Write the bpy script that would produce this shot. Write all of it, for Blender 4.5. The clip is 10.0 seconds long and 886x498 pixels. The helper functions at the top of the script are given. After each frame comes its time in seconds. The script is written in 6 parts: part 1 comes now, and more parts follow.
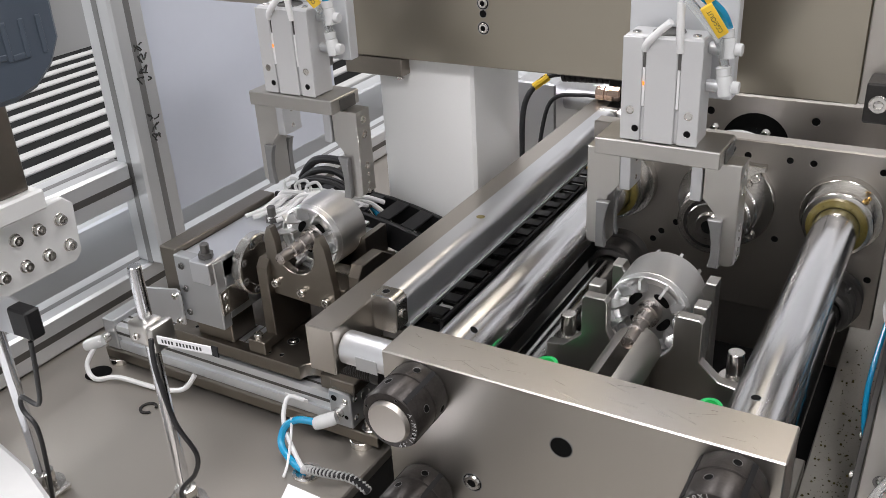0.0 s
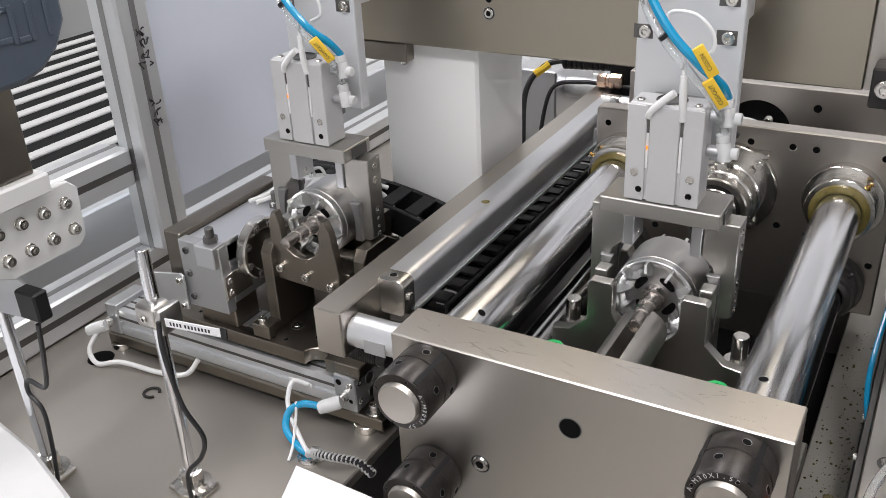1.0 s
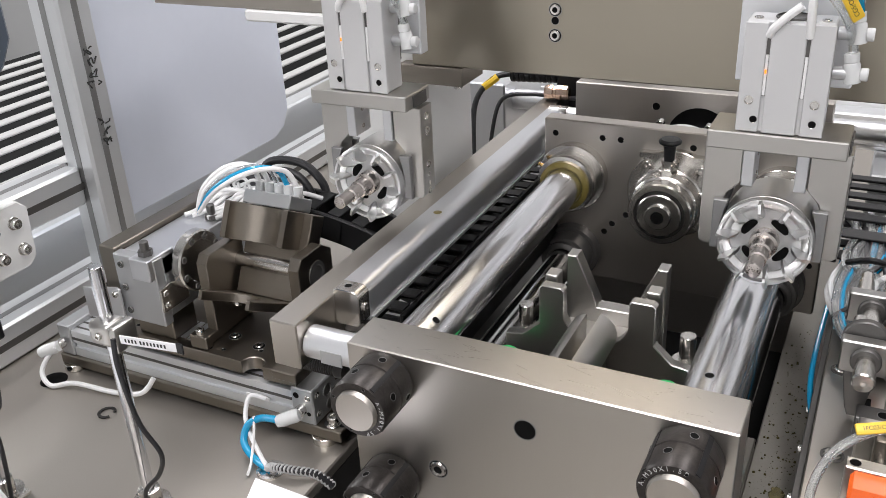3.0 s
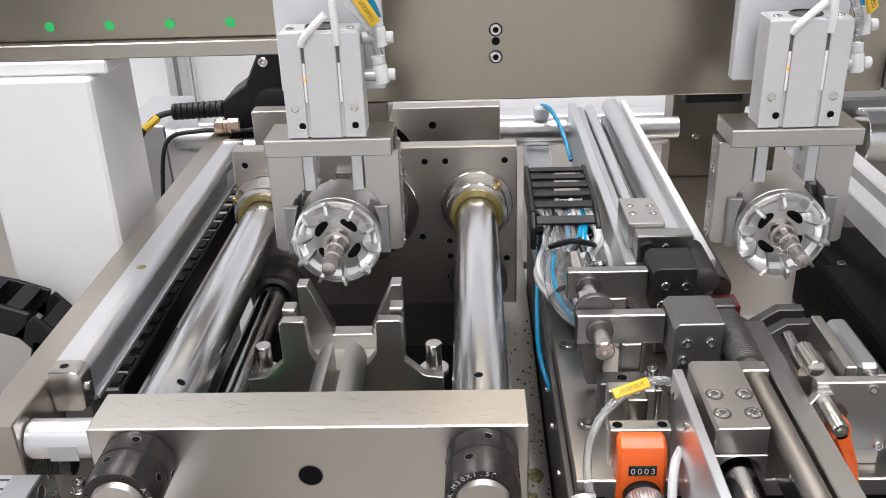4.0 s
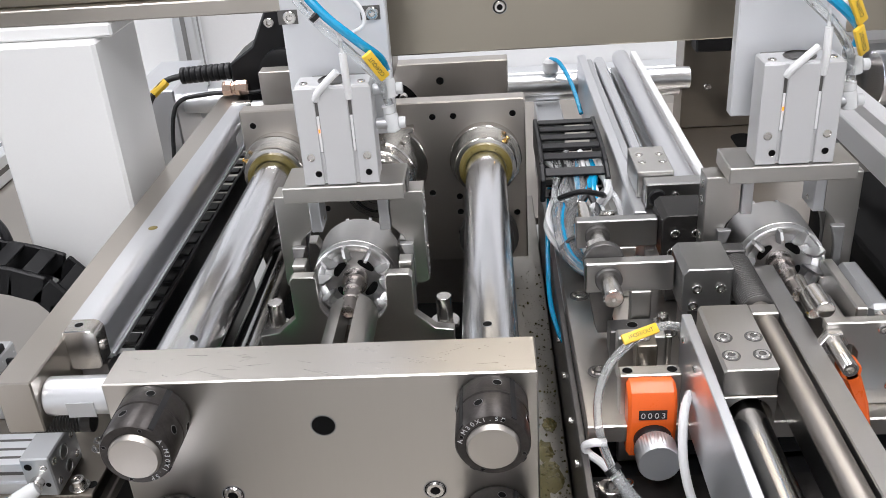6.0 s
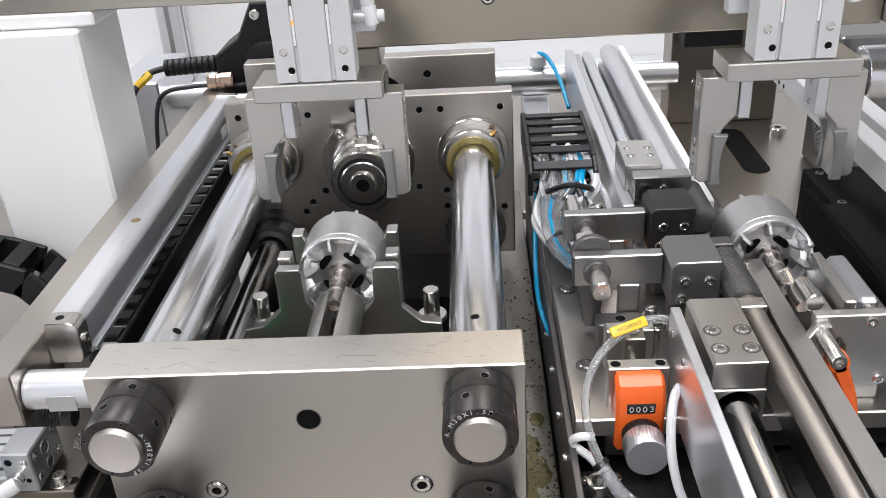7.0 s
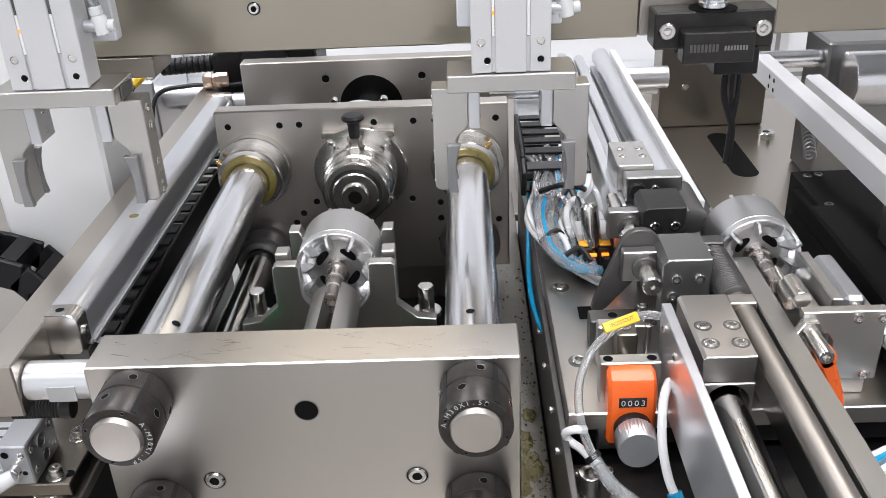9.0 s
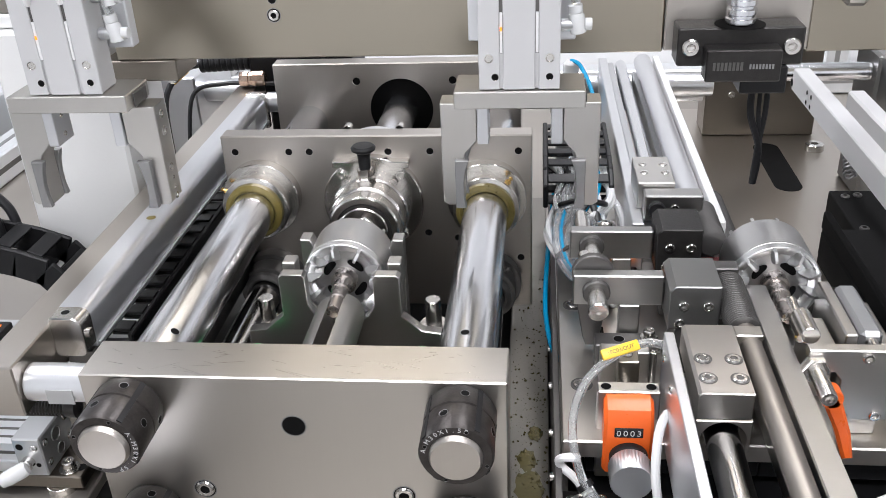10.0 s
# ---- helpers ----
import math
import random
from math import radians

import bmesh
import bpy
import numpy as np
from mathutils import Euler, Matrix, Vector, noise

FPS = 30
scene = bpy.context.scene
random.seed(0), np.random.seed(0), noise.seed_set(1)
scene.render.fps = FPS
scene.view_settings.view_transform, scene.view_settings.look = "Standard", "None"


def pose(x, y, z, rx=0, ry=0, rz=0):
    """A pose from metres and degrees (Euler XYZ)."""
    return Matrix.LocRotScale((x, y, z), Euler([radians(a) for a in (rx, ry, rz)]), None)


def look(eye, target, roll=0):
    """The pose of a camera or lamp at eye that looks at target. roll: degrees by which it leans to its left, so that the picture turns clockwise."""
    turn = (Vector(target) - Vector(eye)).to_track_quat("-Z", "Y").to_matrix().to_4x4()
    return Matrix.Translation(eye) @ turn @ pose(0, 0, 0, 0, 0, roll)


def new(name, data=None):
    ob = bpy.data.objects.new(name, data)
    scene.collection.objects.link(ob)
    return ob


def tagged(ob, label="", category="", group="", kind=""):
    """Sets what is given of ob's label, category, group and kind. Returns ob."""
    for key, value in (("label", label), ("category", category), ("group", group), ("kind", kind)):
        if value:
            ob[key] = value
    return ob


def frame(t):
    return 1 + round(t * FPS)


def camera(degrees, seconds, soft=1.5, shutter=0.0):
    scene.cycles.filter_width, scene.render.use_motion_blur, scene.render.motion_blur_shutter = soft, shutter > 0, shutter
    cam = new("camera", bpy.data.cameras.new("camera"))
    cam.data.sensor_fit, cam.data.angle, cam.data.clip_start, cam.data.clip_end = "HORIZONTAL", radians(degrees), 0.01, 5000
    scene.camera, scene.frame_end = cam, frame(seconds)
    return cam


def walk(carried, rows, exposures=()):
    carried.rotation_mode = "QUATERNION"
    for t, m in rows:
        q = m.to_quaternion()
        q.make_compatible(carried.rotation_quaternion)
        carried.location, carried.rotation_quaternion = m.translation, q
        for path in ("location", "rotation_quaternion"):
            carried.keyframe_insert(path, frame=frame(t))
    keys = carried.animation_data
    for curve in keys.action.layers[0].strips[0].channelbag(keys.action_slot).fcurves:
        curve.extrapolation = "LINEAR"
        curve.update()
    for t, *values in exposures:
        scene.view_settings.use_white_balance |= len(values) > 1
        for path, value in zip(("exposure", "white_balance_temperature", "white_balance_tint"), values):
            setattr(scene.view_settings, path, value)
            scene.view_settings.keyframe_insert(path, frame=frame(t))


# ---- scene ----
cam = camera(52.3, 10.0, soft=0.3)
PATH = [
    (0, (0.303, -0.412, 0.529), (-0.624, 1.115, -0.369), -3.3),
    (0.5, (0.303, -0.418, 0.526), (-0.626, 1.105, -0.379), -3.3),
    (1, (0.295, -0.422, 0.526), (-0.612, 1.106, -0.391), -2.9),
    (1.5, (0.295, -0.421, 0.526), (-0.611, 1.107, -0.393), -2.7),
    (2, (0.295, -0.427, 0.526), (-0.608, 1.111, -0.378), -2.3),
    (2.2, (0.295, -0.429, 0.528), (-0.61, 1.11, -0.373), -2.4),
    (3.3, (0.304, -0.432, 0.525), (-0.393, 1.214, -0.373), -3.9),
    (3.5, (0.278, -0.432, 0.523), (-0.235, 1.274, -0.386), -4.9),
    (4, (0.231, -0.427, 0.515), (0.158, 1.38, -0.34), -2.0),
    (4.5, (0.236, -0.427, 0.513), (0.191, 1.359, -0.385), -2.0),
    (5, (0.235, -0.433, 0.511), (0.179, 1.349, -0.396), -1.7),
    (5.5, (0.24, -0.435, 0.506), (0.137, 1.34, -0.41), -3.9),
    (5.7, (0.239, -0.434, 0.508), (0.121, 1.338, -0.411), -4.1),
    (7, (0.237, -0.428, 0.501), (0.152, 1.341, -0.428), -3.5),
    (7.5, (0.235, -0.433, 0.501), (0.162, 1.335, -0.433), -3.2),
    (8, (0.235, -0.435, 0.499), (0.166, 1.332, -0.435), -3.3),
    (8.5, (0.23, -0.44, 0.502), (0.168, 1.333, -0.422), -2.5),
    (9, (0.232, -0.44, 0.5), (0.173, 1.335, -0.419), -2.7),
    (9.5, (0.274, -0.42, 0.513), (0.133, 1.329, -0.447), -2.7),
    (10, (0.276, -0.422, 0.513), (0.07, 1.333, -0.425), -2.8),
]
walk(cam, [(t, look(eye, target, roll)) for t, eye, target, roll in PATH],
     [(0, -0.16, 6480, 10), (2.2, -0.16, 6480, 10), (3.5, 0.03, 6460, 10), (5.5, 0.06, 6320, 10), (7, 0.11, 6270, 10), (8.5, 0.22, 6230, 10), (10, 0.25, 6220, 10)])

# ---------------------------------------------------------------- light
world = bpy.data.worlds.new("world")
scene.world = world
world.use_nodes = True
wn = world.node_tree.nodes
wn["Background"].inputs[0].default_value = (0.86, 0.93, 1.0, 1)
wn["Background"].inputs[1].default_value = 0.35


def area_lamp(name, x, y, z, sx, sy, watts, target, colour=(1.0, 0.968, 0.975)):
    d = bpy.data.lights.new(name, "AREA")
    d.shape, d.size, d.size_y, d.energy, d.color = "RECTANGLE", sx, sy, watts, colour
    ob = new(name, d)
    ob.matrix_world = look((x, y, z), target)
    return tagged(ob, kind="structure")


area_lamp("ceiling_light_1", -0.9, 0.9, 2.55, 0.35, 2.4, 47, (-0.9, 0.9, 0))
area_lamp("ceiling_light_2", 0.7, 0.9, 2.55, 0.35, 2.4, 47, (0.7, 0.9, 0))
area_lamp("ceiling_light_3", 0.35, -1.7, 2.55, 2.4, 0.5, 80, (0.35, -1.7, 0))
# unseen fill added at the west wall to brighten the left station
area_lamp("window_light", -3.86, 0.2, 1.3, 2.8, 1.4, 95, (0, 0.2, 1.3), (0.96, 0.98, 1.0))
scene.view_settings.exposure = 0.0


# ---------------------------------------------------------------- materials
def mat(name, col, metal=0.0, rough=0.4, var=0.06, scale=40.0, bump=0.02, fine=400.0, stretch=(1, 1, 1), col2=None,
        alpha=1.0, trans=0.0, emit=0.0, coat=0.0, rvar=0.05, spec=0.5):
    """Base colour with two scales of variation, roughness variation and fine relief."""
    m = bpy.data.materials.new(name)
    m.use_nodes = True
    nt = m.node_tree
    n, l = nt.nodes, nt.links
    p = n["Principled BSDF"]
    tc = n.new("ShaderNodeTexCoord")
    mp = n.new("ShaderNodeMapping")
    mp.inputs["Scale"].default_value = stretch
    l.new(tc.outputs["Object"], mp.inputs[0])
    a = n.new("ShaderNodeTexNoise")
    a.inputs["Scale"].default_value, a.inputs["Detail"].default_value = scale, 5
    b = n.new("ShaderNodeTexNoise")
    b.inputs["Scale"].default_value, b.inputs["Detail"].default_value = fine, 3
    l.new(tc.outputs["Object"], a.inputs["Vector"])
    l.new(mp.outputs[0], b.inputs["Vector"])
    ramp = n.new("ShaderNodeMix")
    ramp.data_type = "RGBA"
    c = Vector(col)
    lo = [max(0, v * (1 - 2.2 * var)) for v in c]
    hi = list(col2) if col2 else [min(1, v * (1 + 1.6 * var)) for v in c]
    ramp.inputs["A"].default_value = (*lo, 1)
    ramp.inputs["B"].default_value = (*hi, 1)
    add = n.new("ShaderNodeMath")
    add.operation = "MULTIPLY_ADD"
    add.inputs[1].default_value = 0.35
    l.new(b.outputs["Fac"], add.inputs[0])
    half = n.new("ShaderNodeMath")
    half.operation = "MULTIPLY"
    half.inputs[1].default_value = 0.65
    l.new(a.outputs["Fac"], half.inputs[0])
    l.new(half.outputs[0], add.inputs[2])
    l.new(add.outputs[0], ramp.inputs["Factor"])
    l.new(ramp.outputs["Result"], p.inputs["Base Color"])
    mr = n.new("ShaderNodeMapRange")
    mr.inputs["From Min"].default_value, mr.inputs["From Max"].default_value = 0.25, 0.75
    mr.inputs["To Min"].default_value, mr.inputs["To Max"].default_value = max(0.02, rough - rvar), rough + rvar
    l.new(add.outputs[0], mr.inputs["Value"])
    l.new(mr.outputs[0], p.inputs["Roughness"])
    if bump:
        bp = n.new("ShaderNodeBump")
        bp.inputs["Strength"].default_value, bp.inputs["Distance"].default_value = bump * 10, 0.0004
        l.new(b.outputs["Fac"], bp.inputs["Height"])
        l.new(bp.outputs[0], p.inputs["Normal"])
    p.inputs["Metallic"].default_value = metal
    p.inputs["Specular IOR Level"].default_value = spec
    p.inputs["Transmission Weight"].default_value = trans
    p.inputs["Coat Weight"].default_value = coat
    if trans:
        p.inputs["IOR"].default_value = 1.35
    if emit:
        p.inputs["Emission Color"].default_value = (*col, 1)
        p.inputs["Emission Strength"].default_value = emit
    if alpha < 1:
        p.inputs["Alpha"].default_value = alpha
    return m


BRUSH_X, BRUSH_Y, BRUSH_Z = (0.06, 1, 1), (1, 0.06, 1), (1, 1, 0.06)
M_PLATE = mat("ground_steel", (0.54, 0.515, 0.48), 1, 0.30, 0.02, 10, 0.0, 300, BRUSH_Y, rvar=0.02)


def milled_top():
    """Ground steel whose top face, alone, keeps the arcs of the milling cutter."""
    m = mat("milled_front_plate", (0.55, 0.525, 0.49), 1, 0.32, 0.02, 7, 0.0, 260, BRUSH_Z, rvar=0.02)
    n, l = m.node_tree.nodes, m.node_tree.links
    tc = n.new("ShaderNodeTexCoord")
    mp = n.new("ShaderNodeMapping")
    mp.inputs["Location"].default_value = (0.55, 0.12, 0)
    l.new(tc.outputs["Object"], mp.inputs[0])
    wv = n.new("ShaderNodeTexWave")
    wv.wave_type, wv.rings_direction = "RINGS", "Z"
    wv.inputs["Scale"].default_value, wv.inputs["Distortion"].default_value, wv.inputs["Detail"].default_value = 230, 0.6, 1
    l.new(mp.outputs[0], wv.inputs["Vector"])
    xyz = n.new("ShaderNodeSeparateXYZ")
    l.new(tc.outputs["Object"], xyz.inputs[0])
    up = n.new("ShaderNodeMath")
    up.operation = "GREATER_THAN"
    up.inputs[1].default_value = 0.3494
    l.new(xyz.outputs["Z"], up.inputs[0])
    blot = n.new("ShaderNodeTexNoise")
    blot.inputs["Scale"].default_value = 26
    l.new(tc.outputs["Object"], blot.inputs["Vector"])
    k = n.new("ShaderNodeMath")
    k.operation = "MULTIPLY"
    l.new(up.outputs[0], k.inputs[0])
    l.new(blot.outputs["Fac"], k.inputs[1])
    bp = n.new("ShaderNodeBump")
    bp.inputs["Distance"].default_value = 0.000018
    l.new(k.outputs[0], bp.inputs["Strength"])
    l.new(wv.outputs["Fac"], bp.inputs["Height"])
    l.new(bp.outputs[0], n["Principled BSDF"].inputs["Normal"])
    return m


M_FRONT = milled_top()
M_PLATE_Z = mat("ground_steel_upright", (0.51, 0.478, 0.44), 1, 0.38, 0.04, 14, 0.0, 500, BRUSH_Z, rvar=0.05)
M_BAR = mat("ground_steel_long", (0.48, 0.445, 0.40), 1, 0.30, 0.015, 12, 0.0, 260, BRUSH_Y, rvar=0.02)
M_BROWN = mat("tinted_nickel_steel", (0.27, 0.242, 0.208), 1, 0.32, 0.06, 22, 0.02, 700, BRUSH_X)
M_GANTRY = mat("tinted_steel_sheet", (0.385, 0.35, 0.288), 1, 0.29, 0.015, 5, 0.0, 90, (0.15, 1, 1), rvar=0.015)
M_FINGER = mat("milled_steel", (0.56, 0.545, 0.52), 1, 0.34, 0.02, 20, 0.0, 400, BRUSH_Z, rvar=0.03)
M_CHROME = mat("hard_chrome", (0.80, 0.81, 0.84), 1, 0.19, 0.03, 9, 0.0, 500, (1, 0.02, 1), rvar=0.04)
M_CHROME_D = mat("dark_chrome", (0.42, 0.42, 0.42), 1, 0.14, 0.08, 20, 0.0, 500, (1, 0.02, 1), rvar=0.04)
M_BRIGHT = mat("turned_steel", (0.68, 0.66, 0.63), 1, 0.22, 0.05, 60, 0.006, 900)
M_ALU = mat("anodised_aluminium", (0.68, 0.69, 0.71), 0.9, 0.33, 0.03, 25, 0.004, 1200)
M_ALU_D = mat("grey_anodised_aluminium", (0.52, 0.53, 0.54), 0.8, 0.38, 0.03, 25, 0.012, 1200)
M_PROFILE = mat("extruded_aluminium", (0.74, 0.755, 0.77), 0.7, 0.36, 0.03, 12, 0.004, 900, BRUSH_Y)
M_BODY = mat("pale_grey_gripper_aluminium", (0.62, 0.62, 0.625), 0.35, 0.40, 0.02, 25, 0.005, 1200)
M_SLIDE = mat("silver_painted_plate", (0.70, 0.71, 0.73), 0.35, 0.40, 0.02, 20, 0.005, 1200)
M_BLACKOX = mat("black_oxide_steel", (0.030, 0.028, 0.027), 0.5, 0.36, 0.2, 160, 0.04, 900, col2=(0.055, 0.052, 0.05), spec=0.35)
M_RUB = mat("worn_black_oxide", (0.030, 0.027, 0.026), 0.6, 0.36, 0.5, 160, 0.02, 600, col2=(0.085, 0.075, 0.07))
# dark steel parts, also the painted shade of grooves and counterbores
M_DARKST = mat("dark_steel_and_shade", (0.15, 0.145, 0.14), 0.8, 0.42, 0.1, 60, 0.03, 900)
M_GREYST = mat("grey_ground_steel", (0.44, 0.435, 0.425), 1, 0.30, 0.03, 20, 0.0, 300, BRUSH_X, rvar=0.03)
M_MIDST = mat("mid_grey_steel", (0.27, 0.268, 0.262), 0.9, 0.36, 0.05, 40, 0.0, 600)
M_MATTE = mat("satin_rod_steel", (0.40, 0.37, 0.335), 1, 0.42, 0.03, 20, 0.0, 400, BRUSH_Y)
M_BLACK = mat("black_plastic", (0.012, 0.012, 0.013), 0, 0.42, 0.15, 60, 0.02, 900, spec=0.3)
M_BELT = mat("black_rubber_belt", (0.008, 0.008, 0.008), 0, 0.75, 0.2, 60, 0.02, 900, spec=0.08)
M_STRIP = mat("pale_grey_strip", (0.50, 0.50, 0.49), 0, 0.5, 0.06, 30, 0.01, 600)
M_DISC = mat("cast_rotor_face", (0.58, 0.58, 0.58), 1, 0.36, 0.08, 120, 0.006, 600)
# near-black stands for the shade inside bores, slots and pits
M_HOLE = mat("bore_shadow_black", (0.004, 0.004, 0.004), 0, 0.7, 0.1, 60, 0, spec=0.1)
M_BED = mat("oily_bed_steel", (0.30, 0.285, 0.26), 0.85, 0.42, 0.12, 26, 0.03, 500)
M_TABLE = mat("plated_table_sheet", (0.40, 0.372, 0.335), 0.75, 0.42, 0.05, 7, 0.012, 700)
M_WHITE = mat("white_paint", (0.80, 0.80, 0.79), 0, 0.38, 0.02, 10, 0.008, 600, rvar=0.05)
M_WHITEPL = mat("white_plastic", (0.80, 0.80, 0.80), 0, 0.35, 0.03, 60, 0.01, 600)
M_MILKY = mat("milky_acrylic", (0.72, 0.76, 0.86), 0, 0.22, 0.02, 3, 0.0, 60, rvar=0.03)
M_WALL = mat("white_wall_paint", (0.78, 0.78, 0.78), 0, 0.7, 0.03, 2, 0.01, 200)
# greys of the unseen wall and ceiling keep level steel from mirroring bright
M_WALLG = mat("grey_wall_for_reflections", (0.42, 0.42, 0.42), 0, 0.7, 0.03, 2, 0.01, 200)
M_CEIL = mat("grey_ceiling_for_reflections", (0.22, 0.22, 0.22), 0, 0.7, 0.05, 2, 0.01, 200)
M_FLOOR = mat("grey_workshop_floor", (0.40, 0.40, 0.39), 0, 0.5, 0.06, 2, 0.01, 100)
M_SLATE = mat("slate_blue_housing", (0.075, 0.095, 0.125), 0, 0.40, 0.08, 30, 0.03, 900)
M_ROTOR = mat("laminated_rotor_steel", (0.62, 0.615, 0.61), 1, 0.36, 0.04, 40, 0.012, 1400, (1, 8, 1))
M_CAST = mat("die_cast_aluminium", (0.80, 0.80, 0.80), 1, 0.32, 0.04, 90, 0.0, 600)
M_SHAFT = mat("turned_shaft_steel", (0.52, 0.48, 0.455), 1, 0.28, 0.05, 90, 0.0, 900)
M_PAD = mat("grey_pad_steel", (0.33, 0.33, 0.33), 0.9, 0.42, 0.08, 120, 0.03, 900)
M_GREASE = mat("yellow_greased_seal", (0.22, 0.175, 0.05), 0.25, 0.30, 0.25, 160, 0.05, 500, coat=0.4)
M_BRASS = mat("brass", (0.66, 0.44, 0.16), 1, 0.25, 0.08, 120, 0.02, 900)
M_YELLOW = mat("yellow_label", (0.88, 0.58, 0.05), 0, 0.35, 0.03, 60, 0.008, 600)
M_ORANGE = mat("orange_plastic", (0.85, 0.14, 0.02), 0, 0.30, 0.04, 60, 0.01, 700)
M_BLUE = mat("blue_air_tube", (0.005, 0.30, 0.56), 0, 0.22, 0.06, 60, 0.0, 300, coat=0.4)
M_CLEAR = mat("clear_air_tube", (0.90, 0.92, 0.92), 0, 0.10, 0.03, 80, 0.0, 300, trans=0.85)
M_CLEARPL = mat("frosted_clear_plastic", (0.80, 0.81, 0.81), 0, 0.25, 0.03, 80, 0.0, 300, trans=0.25)
M_GREEN = mat("green_plastic", (0.03, 0.52, 0.14), 0, 0.35, 0.05, 80, 0.01, 600)
M_RED = mat("red_sensor_glow", (1.0, 0.03, 0.05), 0, 0.4, 0.02, 80, 0, emit=1.6)
M_AMBER = mat("amber_status_glow", (1.0, 0.20, 0.01), 0, 0.4, 0.02, 80, 0, emit=1.8)
# dark red stands for sensor light reflected in the nest
M_RED_LIT = mat("painted_red_light", (0.22, 0.015, 0.02), 0, 0.3, 0.1, 80, 0.01, 600)
M_AMBERPL = mat("amber_plastic", (0.95, 0.42, 0.02), 0, 0.35, 0.05, 80, 0.01, 600)
M_CABLE = mat("black_cable", (0.02, 0.02, 0.022), 0, 0.45, 0.1, 90, 0.02, 500)
M_INK = mat("black_ink", (0.03, 0.03, 0.03), 0, 0.5, 0.05, 90, 0)
M_INKW = mat("pale_print", (0.50, 0.50, 0.50), 0, 0.5, 0.05, 90, 0)
M_SWARF = mat("oily_swarf", (0.10, 0.085, 0.03), 0.5, 0.25, 0.3, 300, 0.0, 900, col2=(0.22, 0.18, 0.06))
M_COPPER = mat("copper_toned_steel", (0.62, 0.47, 0.38), 1, 0.25, 0.05, 60, 0.0, 600)
M_OIL = mat("thin_oil", (0.16, 0.135, 0.05), 0.6, 0.2, 0.25, 120, 0.0, 400, coat=0.5)
M_PAPER = mat("white_sheet", (0.82, 0.82, 0.84), 0, 0.5, 0.02, 20, 0.005, 300)


# ---------------------------------------------------------------- mesh helpers
def box(bm, x0, x1, y0, y1, z0, z1, bev=0.0008, seg=1):
    r = bmesh.ops.create_cube(bm, size=1)
    for v in r["verts"]:
        v.co = Vector(((x0 + x1) / 2 + v.co.x * (x1 - x0), (y0 + y1) / 2 + v.co.y * (y1 - y0), (z0 + z1) / 2 + v.co.z * (z1 - z0)))
    if bev:
        es = {e for v in r["verts"] for e in v.link_edges}
        bmesh.ops.bevel(bm, geom=list(es), offset=min(bev, 0.3 * min(x1 - x0, y1 - y0, z1 - z0)), segments=seg, affect="EDGES", profile=0.5)
    return bm


def lathe(bm, prof, p, axis, seg=36, close=True):
    """Turn a profile of (radius, height) about the line from p along axis."""
    q = Vector(axis).normalized().to_track_quat("Z", "Y")
    rings = []
    for r, hgt in prof:
        if r < 1e-6:
            rings.append([bm.verts.new(Vector(p) + q @ Vector((0, 0, hgt)))])
        else:
            rings.append([bm.verts.new(Vector(p) + q @ Vector((r * math.cos(2 * math.pi * k / seg), r * math.sin(2 * math.pi * k / seg), hgt))) for k in range(seg)])
    for a, b in zip(rings, rings[1:]):
        for k in range(seg):
            k2 = (k + 1) % seg
            if len(a) == 1 and len(b) == 1:
                continue
            if len(a) == 1:
                bm.faces.new((a[0], b[k2], b[k]))
            elif len(b) == 1:
                bm.faces.new((a[k], a[k2], b[0]))
            else:
                bm.faces.new((a[k], a[k2], b[k2], b[k]))
    for ring, flip in ((rings[0], True), (rings[-1], False)):
        if close and len(ring) > 1:
            bm.faces.new(list(reversed(ring)) if flip else ring)
    return bm


def cyl(bm, p, q, r, seg=32, cham=0.0006):
    d = Vector(q) - Vector(p)
    c = min(cham, r * 0.3, d.length * 0.3)
    return lathe(bm, [(r - c, 0), (r, c), (r, d.length - c), (r - c, d.length)], p, d, seg)


def prism(bm, pts, plane, a, b, bev=0.0):
    """Extrude a polygon: plane 'xz' along y, 'yz' along x, 'xy' along z, from a to b."""
    def at(u, v, w):
        return Vector((u, w, v)) if plane == "xz" else Vector((w, u, v)) if plane == "yz" else Vector((u, v, w))
    f0 = [bm.verts.new(at(u, v, a)) for u, v in pts]
    f1 = [bm.verts.new(at(u, v, b)) for u, v in pts]
    n = len(pts)
    faces = [bm.faces.new(f0), bm.faces.new(list(reversed(f1)))]
    for k in range(n):
        faces.append(bm.faces.new((f0[k], f1[k], f1[(k + 1) % n], f0[(k + 1) % n])))
    bmesh.ops.recalc_face_normals(bm, faces=faces)
    if bev:
        es = [e for f in faces[:2] for e in f.edges]
        bmesh.ops.bevel(bm, geom=list(set(es)), offset=bev, segments=1, affect="EDGES")
    return bm


def smooth_path(pts, per=8):
    pts = [Vector(p) for p in pts]
    out = []
    for i in range(len(pts) - 1):
        p0, p1, p2, p3 = pts[max(i - 1, 0)], pts[i], pts[i + 1], pts[min(i + 2, len(pts) - 1)]
        for k in range(per):
            t = k / per
            out.append(0.5 * ((2 * p1) + (p2 - p0) * t + (2 * p0 - 5 * p1 + 4 * p2 - p3) * t * t + (3 * p1 - p0 - 3 * p2 + p3) * t ** 3))
    return out + [pts[-1]]


